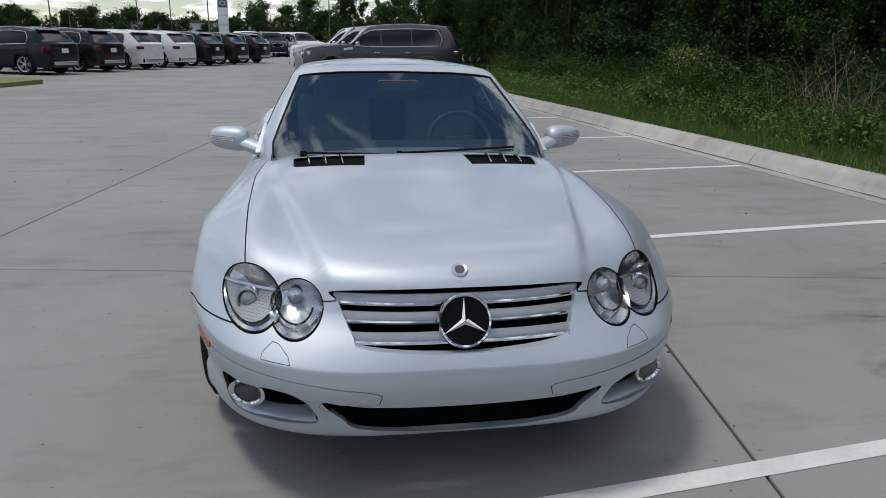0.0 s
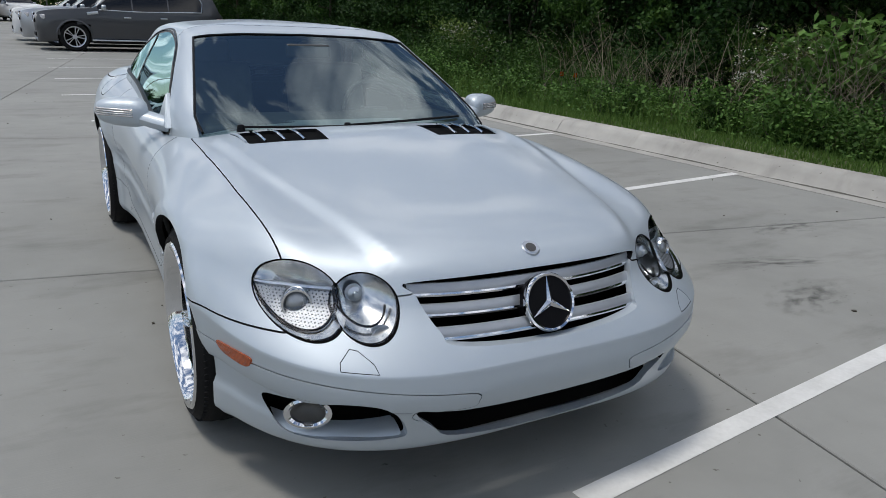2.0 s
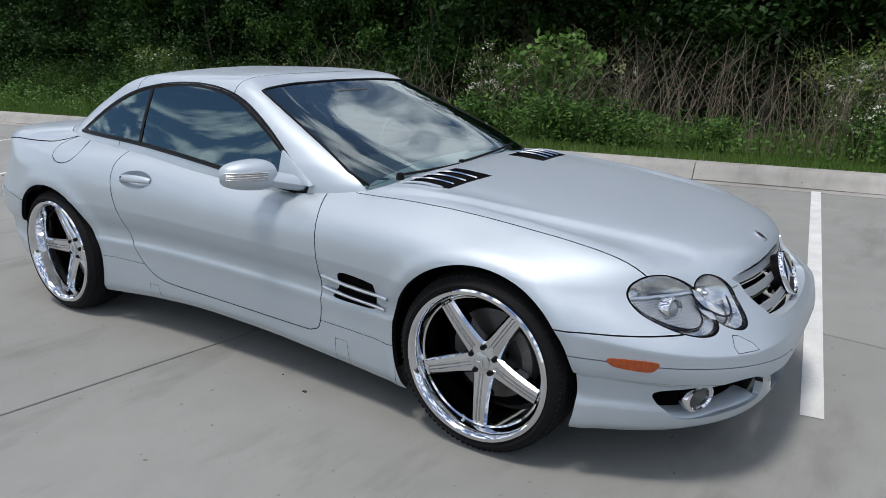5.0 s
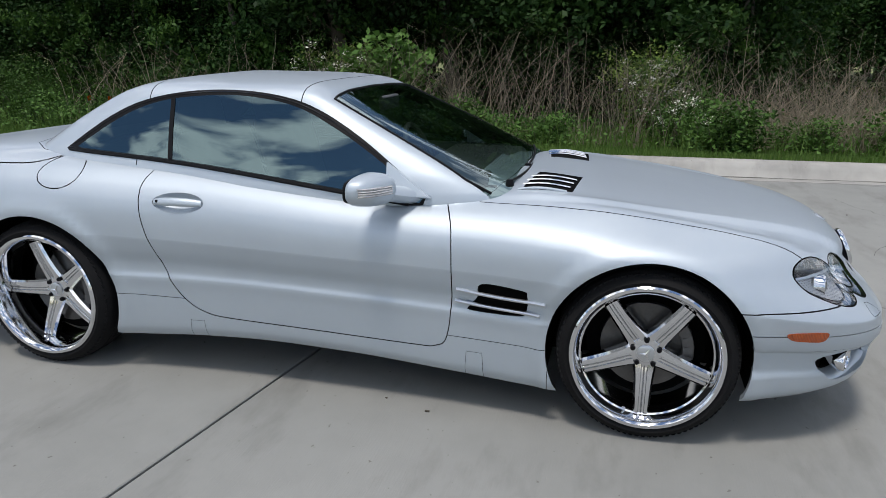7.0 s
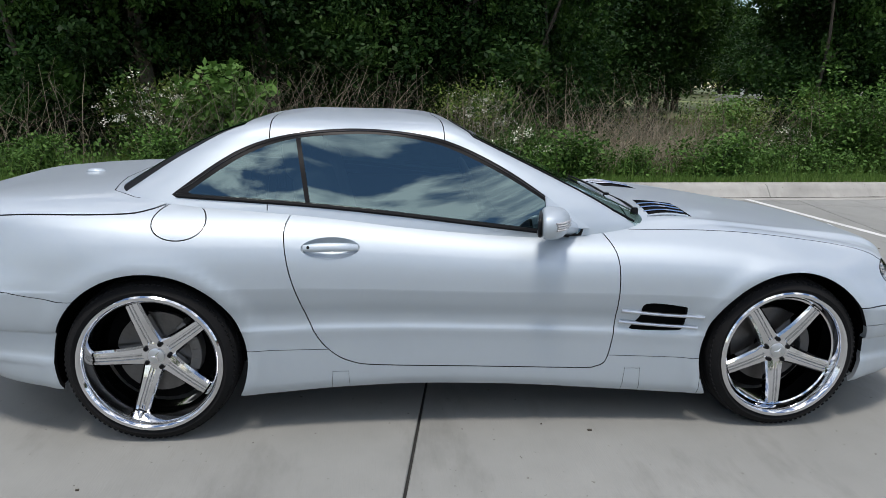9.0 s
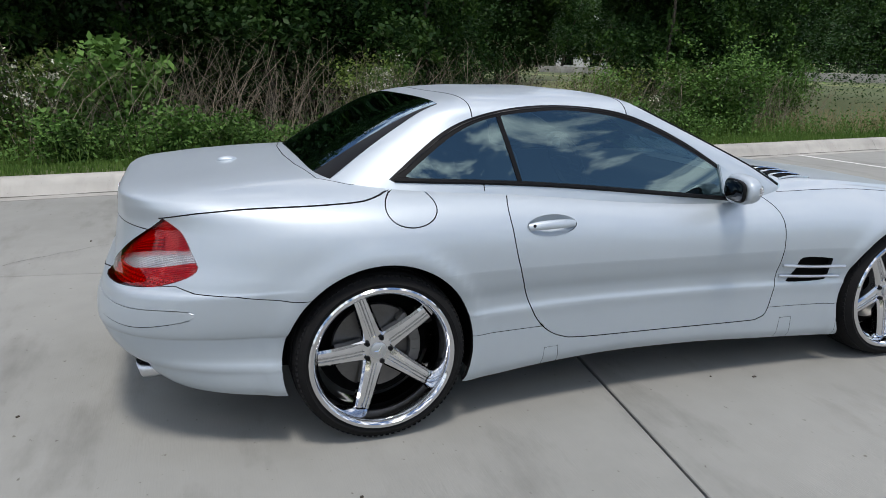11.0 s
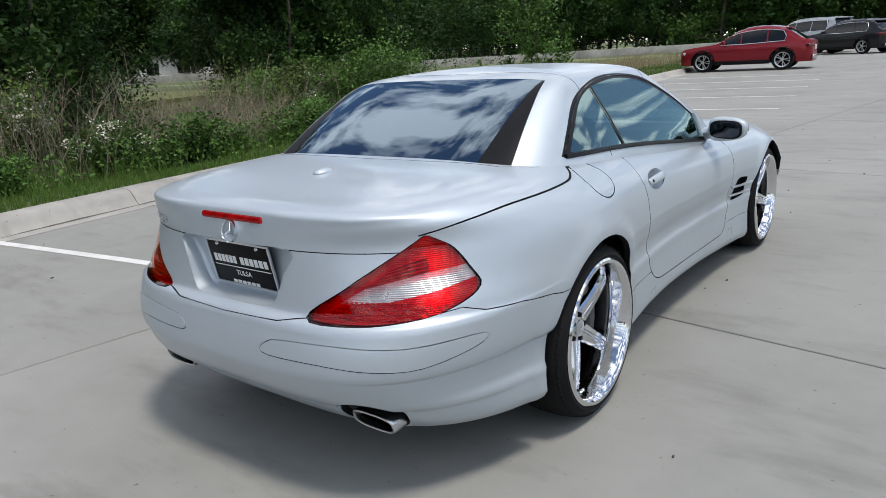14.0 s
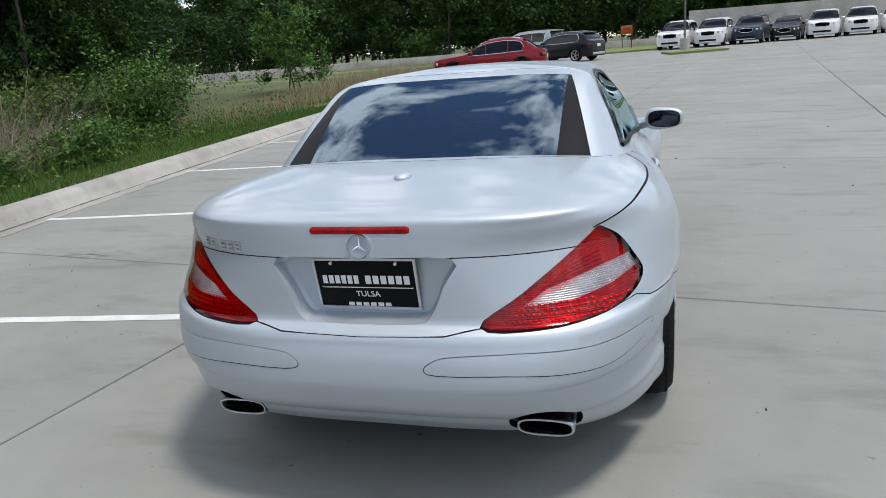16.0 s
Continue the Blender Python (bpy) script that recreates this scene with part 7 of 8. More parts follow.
tagged(quads_object("straw_grass", straw, "straw"), "tall straw-coloured dry grass", "grass", kind="stuff")



# ---- litter on the concrete ----
def litter(n):
    """Small bits of leaf, bark and grit lying about."""
    at = np.stack([RNG.uniform(-8, 4.3, n), RNG.uniform(-9, 9, n), np.full(n, 0.003)], 1)
    bm = bmesh.new()
    for p in at:
        s = RNG.uniform(0.006, 0.02)
        box(s, s * RNG.uniform(0.4, 1.0), RNG.uniform(0.003, 0.007), tuple(p), bm=bm, turn=Matrix.Rotation(RNG.uniform(0, 6.28), 4, "Z"))
    tagged(part("litter", bm, "bark", smooth=False), "scattered bits of dead leaf and grit", "litter", kind="stuff")


litter(170)


def crack(points, width):
    """A hairline crack in a slab, a fine dark crooked strip."""
    quads, prev = [], None
    for a, b in zip(points, points[1:]):
        a, b = np.array((*a, 0.002)), np.array((*b, 0.002))
        steps = 14
        for k in range(steps):
            q = a + (b - a) * (k + 1) / steps + np.array((*RNG.normal(size=2) * 0.02, 0))
            p = a if prev is None else prev
            d = q - p
            side = np.array((-d[1], d[0], 0)) / (np.linalg.norm(d) + 1e-6) * width * RNG.uniform(0.3, 1.0)
            quads.append([p - side, q - side, q + side, p + side])
            prev = q
    tagged(quads_object("crack", np.array(quads), "joint"), "hairline crack across a concrete slab", "crack", kind="structure")


crack([(2.1, -2.9), (3.2, -3.5), (4.2, -3.1)], 0.0022)
crack([(1.9, 3.4), (2.5, 2.5), (3.4, 2.2)], 0.0022)
crack([(-2.9, 4.2), (-3.8, 3.3), (-4.6, 3.5)], 0.002)


def stain_material():
    m = material("tyre_smudge", (0.075, 0.075, 0.07), 0.85, scale=20, vary=0.2)
    nt = m.node_tree
    p, out = nt.nodes["Principled BSDF"], nt.nodes["Material Output"]
    clear, mix = nt.nodes.new("ShaderNodeBsdfTransparent"), nt.nodes.new("ShaderNodeMixShader")
    co, n, ln, fade, mul = nt.nodes.new("ShaderNodeTexCoord"), nt.nodes.new("ShaderNodeTexNoise"), nt.nodes.new("ShaderNodeVectorMath"), nt.nodes.new("ShaderNodeMapRange"), nt.nodes.new("ShaderNodeMath")
    wear = nt.nodes.new("ShaderNodeMapRange")
    ln.operation, mul.operation = "LENGTH", "MULTIPLY"
    n.inputs["Scale"].default_value, n.inputs["Detail"].default_value = 3.0, 9
    wear.inputs["From Min"].default_value, wear.inputs["From Max"].default_value = 0.45, 0.68
    fade.inputs["From Min"].default_value, fade.inputs["From Max"].default_value = 1.0, 0.2
    fade.inputs["To Max"].default_value = 0.62
    nt.links.new(co.outputs["Object"], n.inputs["Vector"])
    nt.links.new(co.outputs["Object"], ln.inputs[0])
    nt.links.new(ln.outputs["Value"], fade.inputs["Value"])
    nt.links.new(n.outputs["Fac"], wear.inputs["Value"])
    nt.links.new(fade.outputs["Result"], mul.inputs[0])
    nt.links.new(wear.outputs["Result"], mul.inputs[1])
    nt.links.new(mul.outputs[0], mix.inputs["Fac"])
    nt.links.new(clear.outputs[0], mix.inputs[1])
    nt.links.new(p.outputs[0], mix.inputs[2])
    nt.links.new(mix.outputs[0], out.inputs["Surface"])
    return m


SMUDGE = stain_material()


def smudge(x, y, rx, ry, turn):
    """A worn dirty patch on the concrete, a thin film of uneven outline."""
    bm = bmesh.new()
    ring = [bm.verts.new((math.cos(a), math.sin(a), 0)) for a in np.linspace(0, 2 * math.pi, 29)[:-1]]
    bm.faces.new(ring)
    ob = part("stain", bm, SMUDGE, smooth=False)
    ob.matrix_basis = Matrix.Translation((x, y, 0.0018)) @ Matrix.Rotation(math.radians(turn), 4, "Z") @ Matrix.Diagonal((rx, ry, 1, 1))
    tagged(ob, "dark dirty smudge on the concrete slab", "stain", kind="structure")


for s in ((3.4, -0.43, 0.42, 0.16, 5), (2.25, -1.42, 0.38, 0.2, 20), (2.6, -0.95, 0.5, 0.12, -15)):
    smudge(*s)


# ---- far surroundings ----
def far_place(px, depth, t0=False):
    """A place on the ground, by its bearing (as a share of depth to the right) from the front or the rear viewpoint."""
    eye, ahead, right = ((Vector((-0.43, -4.03, 0)), Vector((0.179, 0.984, 0)), Vector((0.984, -0.179, 0))) if t0 else
                         (Vector((-0.745, 3.99, 0)), Vector((0.268, -0.963, 0)), Vector((-0.963, -0.268, 0))))
    return eye + depth * (ahead + px * right)


def sheet(name, corners, z, mat, label, category):
    bm = bmesh.new()
    top = [bm.verts.new((p[0], p[1], z)) for p in corners]
    bm.faces.new(top)
    ex = bmesh.ops.extrude_face_region(bm, geom=bm.faces[:])
    bmesh.ops.translate(bm, vec=(0, 0, -0.3), verts=[e for e in ex["geom"] if isinstance(e, bmesh.types.BMVert)])
    bmesh.ops.recalc_face_normals(bm, faces=bm.faces)
    return tagged(part(name, bm, mat, smooth=False), label, category, kind="structure")


sheet("far_lawn", [(7.6, -31), (70, -22), (70, -120), (-2.6, -120), (-2.2, -52), (7.8, -47)], 0.12, "far_grass", "mown grass beyond the car park", "lawn")
sheet("field", [tuple(along(19, -60))[:2], tuple(along(120, -60))[:2], tuple(along(120, 70))[:2], tuple(along(19, 70))[:2]], 0.10, "far_grass", "pale green field behind the trees", "field")
sheet("left_island", [(-9.0, 17.2), (-30, 17.2), (-30, 20.2), (-9.4, 20.2), (-8.6, 19.0)], 0.12, "far_grass", "grass island with a kerb in the car park", "lawn")
sheet("pole_island", [(-2.0, -38.5), (-5.2, -40.0), (-5.0, -42.5), (-1.6, -41.8)], 0.12, "far_grass", "small grass island round a lamp post", "lawn")


def retaining_wall():
    pts = [Vector((62, -31, 0)), Vector((38, -42, 0)), Vector((22, -52, 0)), Vector((8, -62, 0)), Vector((-6, -67, 0))]
    root = thing("retaining_wall", "low pale concrete wall along a road", "wall")
    for a, b in zip(pts, pts[1:]):
        d = b - a
        part("wall_section", box(d.length, 0.3, 0.75, tuple((a + b) / 2 + Vector((0, 0, 0.35))), 0.02, turn=Matrix.Rotation(math.atan2(d.y, d.x), 4, "Z")), "kerb", root)
    fence = thing("railing", "black metal railing fence", "fence")
    a, b = Vector((47, -43.5, 0.1)), Vector((20, -58, 0.1))
    n = 46
    for i in range(n + 1):
        p = a.lerp(b, i / n)
        part("post", box(0.05 if i % 8 else 0.1, 0.05, 1.25, (p.x, p.y, 0.75)), "black", fence, smooth=False)
    d = b - a
    for z in (0.45, 1.3):
        part("rail", box(d.length, 0.05, 0.06, tuple((a + b) / 2 + Vector((0, 0, z))), turn=Matrix.Rotation(math.atan2(d.y, d.x), 4, "Z")), "black", fence, smooth=False)


retaining_wall()


def far_trees():
    far = make_tree(11, 0.35, 4.6, ("leaf_b", "leaf_a"), 0.34, 150, 60, "large broad green tree in a far wood", trunk_r=0.22)
    far2 = make_tree(9, 0.3, 4.2, ("leaf_a", "leaf_a"), 0.30, 150, 60, "rounded bright green tree far off", trunk_r=0.2)
    for k in (far, far2):
        tagged(k, group="far wood")
    first = {0: True, 1: True}

    def put(p, k, size):
        m = Matrix.Translation((p[0], p[1], -0.1)) @ Matrix.Rotation(RNG.uniform(0, 6.28), 4, "Z") @ Matrix.Scale(size, 4)
        if first[k]:
            (far, far2)[k].matrix_basis = m
            first[k] = False
        else:
            copy_thing((far, far2)[k], Matrix()).matrix_basis = m

    for i in range(38):
        px = -0.62 + 1.3 * i / 37
        put(far_place(px, 82 + RNG.uniform(-8, 8)), int(RNG.integers(0, 3) == 0), RNG.uniform(0.85, 1.2))
        if i % 2:
            put(far_place(px + 0.02, 97 + RNG.uniform(-6, 6)), 0, RNG.uniform(1.1, 1.4))
    for i in range(20):
        px = -0.66 + 0.80 * i / 19
        size = RNG.uniform(0.6, 0.85) if px < -0.30 else RNG.uniform(0.8, 1.15)
        put(far_place(px, 165 + RNG.uniform(-15, 15), True), int(RNG.integers(0, 2)), size * 1.1)
    for i in range(15):
        px = 0.02 + 0.36 * i / 14
        put(far_place(px, 62 + RNG.uniform(-6, 6), True), int(RNG.integers(0, 3) == 0), RNG.uniform(0.95, 1.25))
    for i in range(16):
        put(tuple(along(70 + RNG.uniform(-6, 6), -58 + 9 * i))[:2], int(RNG.integers(0, 2)), RNG.uniform(0.9, 1.2))
    for i in range(7):
        put(tuple(along(94 + RNG.uniform(-4, 4), -88 + 7.5 * i))[:2], int(RNG.integers(0, 2)), RNG.uniform(1.2, 1.5))
    for i in range(12):
        put(tuple(along(108 + RNG.uniform(-3, 3), -112 + 5.5 * i))[:2], 0, RNG.uniform(1.3, 1.6))
    # unseen trees added on the west side, for the windows and paint to mirror
    for i in range(14):
        put((-62 + RNG.uniform(-6, 6), -60 + 10 * i), int(RNG.integers(0, 2)), RNG.uniform(0.8, 1.1))
    sapling = make_tree(5.2, 0.6, 1.9, ("leaf_c", "leaf_a"), 0.12, 70, 60, "slender young tree with bright green leaves", trunk_r=0.05, stems=3)
    drop(sapling, 5.4, -23, 0, 1.0, False)
    for i in range(24):
        px = -0.66 + 0.60 * i / 23
        put(far_place(px, 108 + RNG.uniform(-6, 6), True), int(RNG.integers(0, 3) == 0), RNG.uniform(0.42, 0.62))


far_trees()


# ---- other vehicles ----
def car_paint(name, colour, metal=0.5):
    return material(name, colour, 0.32, metal, vary=0.06, scale=3, coat=0.3, spec=0.25)


def make_suv(paint, label, form, category="car", wheel_r=0.37):
    """A sport utility: front to -y, resting on z = 0. form: its sizes, its top line and its waist line, from nose to tail."""
    root = thing("suv", label, category)
    length, width = form["length"], form["width"]
    hl, hw = length / 2, width / 2
    cowl, front, rear, back = (-hl + form["cowl"], -hl + form["front"], hl - form["rear"], hl - form["back"])
    z_cowl, z_back, height = form["z_cowl"], form["z_back"], form["height"]
    top = curve([(-hl, form["z_nose"] - 0.10), (-hl + 0.10, form["z_nose"]), (-hl + 0.55, form["z_nose"] + 0.07), (cowl, z_cowl), (front, height - 0.09), ((front + rear) / 2, height), (rear, form["z_rear"]), (back, z_back), (hl, z_back - 0.06)])
    waist = curve([(-hl, form["z_nose"] - 0.22), (-hl + 0.5, form["z_nose"] - 0.03), (cowl, z_cowl - 0.05), (0, form["belt"]), (back - 0.5, form["belt"] + 0.05), (hl, z_back - 0.14)])
    end = curve([(0, 0.62), (0.02, 0.74), (0.08, 0.85), (0.2, 0.93), (0.4, 0.975), (0.8, 1)])
    stations = sorted({round(v, 4) for v in (*np.linspace(-hl, hl, 47), -hl + 0.02, -hl + 0.06, -hl + 0.15, hl - 0.02, hl - 0.06, hl - 0.15, cowl, front, rear, back, *(b + d for b in (-0.08, form["post"]) for d in (-0.02, 0.02)))})
    low = 0.26

    def ring(y):
        w = hw * end(min(0.8, hl - abs(y)))
        t = top(y)
        b = min(waist(y), t - 0.03)
        h = t - b
        side = [(0.90, low), (0.955, low + 0.07), (0.985, low + 0.20), (1.0, low + (b - low) * 0.55), (1.0, low + (b - low) * 0.72), (0.985, low + (b - low) * 0.90), (0.965, b)]
        out = [(w * k, z) for k, z in side]
        x0 = out[-1][0]
        out += [(x0 - 0.13 * h, b + 0.40 * h), (x0 - 0.27 * h, b + 0.78 * h), (x0 - 0.33 * h, b + 0.88 * h), (x0 * 0.86 - 0.28 * h, b + 0.95 * h), (x0 * 0.55, b + 0.985 * h), (0.0, t)]
        return out

    grid = {y: ring(y) for y in stations}
    rows = 13
    skins = {"body": bmesh.new(), "windshield": bmesh.new(), "rear_window": bmesh.new()}
    panes = {}
    spots = {}

    def vert(key, bm, side, y, k):
        tag = (key, side if k < rows - 1 else 0, y, k)
        if tag not in spots:
            x, z = grid[y][k]
            spots[tag] = bm.verts.new((side * x, y, z))
        return spots[tag]

    hubs = (-hl + form["axle_f"], hl - form["axle_r"])
    posts = (-0.08, form["post"])
    for side in (-1, 1):
        for a, b in zip(stations, stations[1:]):
            mid = (a + b) / 2
            for k in range(rows - 1):
                x, z = (grid[a][k][0] + grid[b][k + 1][0]) / 2, (grid[a][k][1] + grid[b][k + 1][1]) / 2
                if z < 1.0 and x > hw * 0.7 and any(math.hypot(mid - h, z - wheel_r) < wheel_r * 1.10 for h in hubs):
                    continue
                key = "body"
                if 6 <= k < 8 and cowl + 0.16 < mid < form["pane_end"] and not any(abs(mid - q) < 0.02 for q in posts):
                    key = ("side_window", side, sum(mid > q for q in posts))
                elif k >= 9 and cowl < mid < front:
                    key = "windshield"
                elif k >= 9 and rear < mid < back:
                    key = "rear_window"
                bm = skins[key] if key in skins else panes.setdefault(key, bmesh.new())
                bm.faces.new([vert(key, bm, side, *q) for q in ((a, k), (b, k), (b, k + 1), (a, k + 1))][::side])
    for y in (-hl, hl):
        caps = [vert("body", skins["body"], 1, y, k) for k in range(rows)] + [vert("body", skins["body"], -1, y, k) for k in range(rows - 2, -1, -1)]
        skins["body"].faces.new(caps if y < 0 else caps[::-1])
    bmesh.ops.recalc_face_normals(skins["body"], faces=skins["body"].faces)
    part("body", skins["body"], paint, root, angle=38)
    for name in ("windshield", "rear_window"):
        part(name, skins[name], DARK_WINDOW, root, "dark tinted glass")
    for pane in panes.values():
        part("side_window", pane, DARK_WINDOW, root, "dark tinted glass")
    part("underside", box(width * 0.80, length * 0.86, 0.45, (0, 0, 0.50), 0.02), "mesh_black", root)

    def flank(y, k, out=0.0):
        x, z = ring(y)[k]
        return x + out, z

    for hub in hubs:
        for side in (-1, 1):
            flare, arcs = bmesh.new(), []
            for a in np.linspace(-0.25, math.pi + 0.25, 25):
                row = []
                for r, x in ((1.07, 0.16), (1.07, 0.004), (1.10, -0.012), (1.19, -0.010), (1.26, 0.025)):
                    y, z = hub + wheel_r * r * math.cos(a), max(low, wheel_r + wheel_r * r * math.sin(a))
                    w = hw * end(min(0.8, max(0.0, hl - abs(y)))) * min(1.0, 0.93 + 0.07 * (z - low) / 0.25)
                    row.append(flare.verts.new((side * (w - x), y, z)))
                arcs.append(row)
            for p, q in zip(arcs, arcs[1:]):
                for i in range(4):
                    flare.faces.new((p[i], q[i], q[i + 1], p[i + 1]))
            bmesh.ops.recalc_face_normals(flare, faces=flare.faces)
            part("wheel_arch", flare, "black" if form["clad"] else paint, root, angle=50)
    for side in (-1, 1):
        upper = [(side * flank(y, 8, 0.006)[0], y, flank(y, 8)[1]) for y in np.linspace(front - 0.25, form["pane_end"] - 0.06, 14)]
        lower = [(side * flank(y, 6, 0.006)[0], y, flank(y, 6)[1]) for y in np.linspace(cowl + 0.20, form["pane_end"], 12)]
        hook = [(side * flank(form["pane_end"] + 0.03, 7, 0.006)[0], form["pane_end"] + 0.05, flank(form["pane_end"], 7)[1])]
        part("window_trim", tube(lower + hook + upper[::-1], 0.014, 6), "satin", root, "bright window trim")
        part("roof_rail", tube([(side * (flank(y, 10)[0] - 0.02), y, flank(y, 10)[1] + 0.03) for y in np.linspace(front + 0.15, rear - 0.1, 9)], 0.016, 6), "satin", root)
        my = cowl + 0.32
        mir = part("wing_mirror", box(0.19, 0.13, 0.14, (side * (flank(my, 6)[0] + 0.12), my, flank(my, 6)[1] + 0.07), 0.045, 3), "satin" if form["big"] else paint, root)
        part("foot", box(0.10, 0.06, 0.04, (side * (flank(my, 6)[0] + 0.01), my, flank(my, 6)[1] + 0.02), 0.012), "black", mir)
        hz = form["z_nose"] - 0.16
        part("headlamp", box(0.40, 0.30, 0.15, (side * (hw - 0.30), -hl + 0.20, hz), 0.055, 3, turn=Matrix.Rotation(side * 0.62, 4, "Z")), "white_lens", root)
        part("tail_lamp", box(0.30, 0.34, 0.17 if form["big"] else 0.13, (side * (hw - 0.20), hl - 0.20, z_back - 0.22), 0.05, 3, turn=Matrix.Rotation(side * -0.45, 4, "Z")), TAIL_RED, root)
        part("sill", box(0.08, hubs[1] - hubs[0] - 2.3 * wheel_r, 0.15, (side * (hw * 0.93), sum(hubs) / 2, 0.31), 0.03), "black", root)
        for y in (posts[0] + 0.02 - 0.18, posts[1] - 0.16):
            part("door_handle", box(0.03, 0.2, 0.035, (side * (hw + 0.004), y, low + (waist(y) - low) * 0.80), 0.01), "satin" if form["big"] else paint, root)
        if form["big"]:
            part("side_vent", box(0.02, 0.30, 0.08, (side * (hw + 0.002), cowl + 0.02, waist(cowl) - 0.10), 0.012, turn=Matrix.Rotation(0.12, 4, "X")), "satin", root)
            part("running_board", box(0.14, hubs[1] - hubs[0] - 2.2 * wheel_r, 0.04, (side * (hw - 0.02), sum(hubs) / 2, 0.33), 0.012), "satin", root)
        for hub in hubs:
            at = (side * (hw - 0.135), hub, wheel_r)
            w = part("wheel", revolve([(wheel_r * 0.70, -0.11), (wheel_r * 0.9, -0.125), (wheel_r, -0.08), (wheel_r, 0.08), (wheel_r * 0.9, 0.12), (wheel_r * 0.70, 0.1)], 28, at=at), "rubber", root, "black tyre on a silver alloy wheel")
            part("rim", revolve([(wheel_r * 0.72, side * 0.120), (wheel_r * 0.66, side * 0.105), (wheel_r * 0.64, side * 0.02)], 28, at=at), "satin", w)
            part("brake_disc", revolve([(wheel_r * 0.66, side * 0.02), (0.02, side * 0.02)], 20, at=at), "mesh_black", w)
            sp = bmesh.new()
            ring_ = []
            for k in range(10):
                c = 2 * math.pi * (k // 2) / 5 + (0.19 if k % 2 else -0.19)
                ring_ += [(wheel_r * r, c + d) for r, d in ((0.16, -0.12), (0.66, -0.055), (0.66, 0.055), (0.16, 0.12))]
            star_face = sp.faces.new([sp.verts.new((at[0] + side * 0.10, hub + r * math.cos(a), wheel_r + r * math.sin(a))) for r, a in ring_])
            ex = bmesh.ops.extrude_face_region(sp, geom=[star_face])
            bmesh.ops.translate(sp, vec=(-side * 0.03, 0, 0), verts=[e for e in ex["geom"] if isinstance(e, bmesh.types.BMVert)])
            bmesh.ops.recalc_face_normals(sp, faces=sp.faces)
            part("wheel_face", sp, "satin", w, smooth=False)
    gz = form["z_nose"] - 0.20
    part("grille", box(width * 0.42, 0.06, 0.26, (0, -hl - 0.004, gz), 0.06, 3), "mesh_black", root)
    part("grille_frame", tube([(0.22 * width * math.copysign(abs(math.cos(a)) ** 0.7, math.cos(a)), -hl - 0.03, gz + 0.14 * math.sin(a)) for a in np.linspace(0, 2 * math.pi, 25)], 0.016, 6), "chrome", root)
    part("lower_intake", box(width * 0.55, 0.06, 0.12, (0, -hl - 0.004, 0.45), 0.03), "black", root)
    part("front_skirt", box(width * 0.60, 0.10, 0.06, (0, -hl + 0.02, 0.33), 0.02), "satin", root)
    part("rear_skirt", box(width * 0.64, 0.12, 0.13, (0, hl - 0.03, 0.40), 0.04, 3), "satin", root)
    part("lower_bumper", box(width * 0.80, 0.16, 0.20, (0, hl - 0.10, 0.40), 0.05, 3), "black", root)
    part("spoiler", box(width * 0.60, 0.20, 0.035, (0, rear + 0.06, form["z_rear"] + 0.005), 0.012, turn=Matrix.Rotation(-0.12, 4, "X")), paint, root)
    part("plate_blank", box(0.34, 0.02, 0.16, (0, hl + 0.004, z_back - 0.30), 0.01), "plate_white", root)
    return root


LARGE = dict(length=5.3, width=2.03, height=1.92, z_nose=1.10, cowl=1.45, z_cowl=1.24, front=2.25, rear=0.42, z_rear=1.84, back=0.10, z_back=1.20, belt=1.17, post=0.95, pane_end=1.92, axle_f=0.95, axle_r=1.20, clad=False, big=True)
CROSS = dict(length=4.72, width=1.90, height=1.66, z_nose=0.92, cowl=1.30, z_cowl=1.08, front=2.15, rear=0.62, z_rear=1.55, back=0.16, z_back=1.14, belt=1.03, post=0.88, pane_end=1.55, axle_f=0.88, axle_r=0.98, clad=True, big=False)
LOW_CROSS = dict(length=4.55, width=1.84, height=1.55, z_nose=0.84, cowl=1.30, z_cowl=0.99, front=2.15, rear=0.90, z_rear=1.43, back=0.22, z_back=1.03, belt=0.95, post=0.80, pane_end=1.36, axle_f=0.88, axle_r=0.95, clad=True, big=False)


TAIL_RED = material("dark_red_lens", (0.10, 0.006, 0.008), 0.2, 0.0, vary=0.1)
DARK_WINDOW = material("dark_window", (0.008, 0.009, 0.011), 0.08, 0.0, vary=0.2, scale=6, spec=0.4)
PAINTS = {n: car_paint(n + "_paint", c, m) for n, c, m in (("grey", (0.078, 0.080, 0.085), 0.5), ("white", (0.74, 0.74, 0.73), 0.0), ("black", (0.007, 0.007, 0.009), 0.0), ("navy", (0.03, 0.045, 0.07), 0.5), ("red", (0.23, 0.012, 0.02), 0.4), ("silver", (0.42, 0.43, 0.45), 0.7), ("brown", (0.016, 0.013, 0.013), 0.0))}


def car_at(ob, x, y, turn, copy=True):
    m = pose(x, y, 0, 0, 0, turn)
    if copy:
        return copy_thing(ob, m)
    ob.matrix_basis = m
    return ob


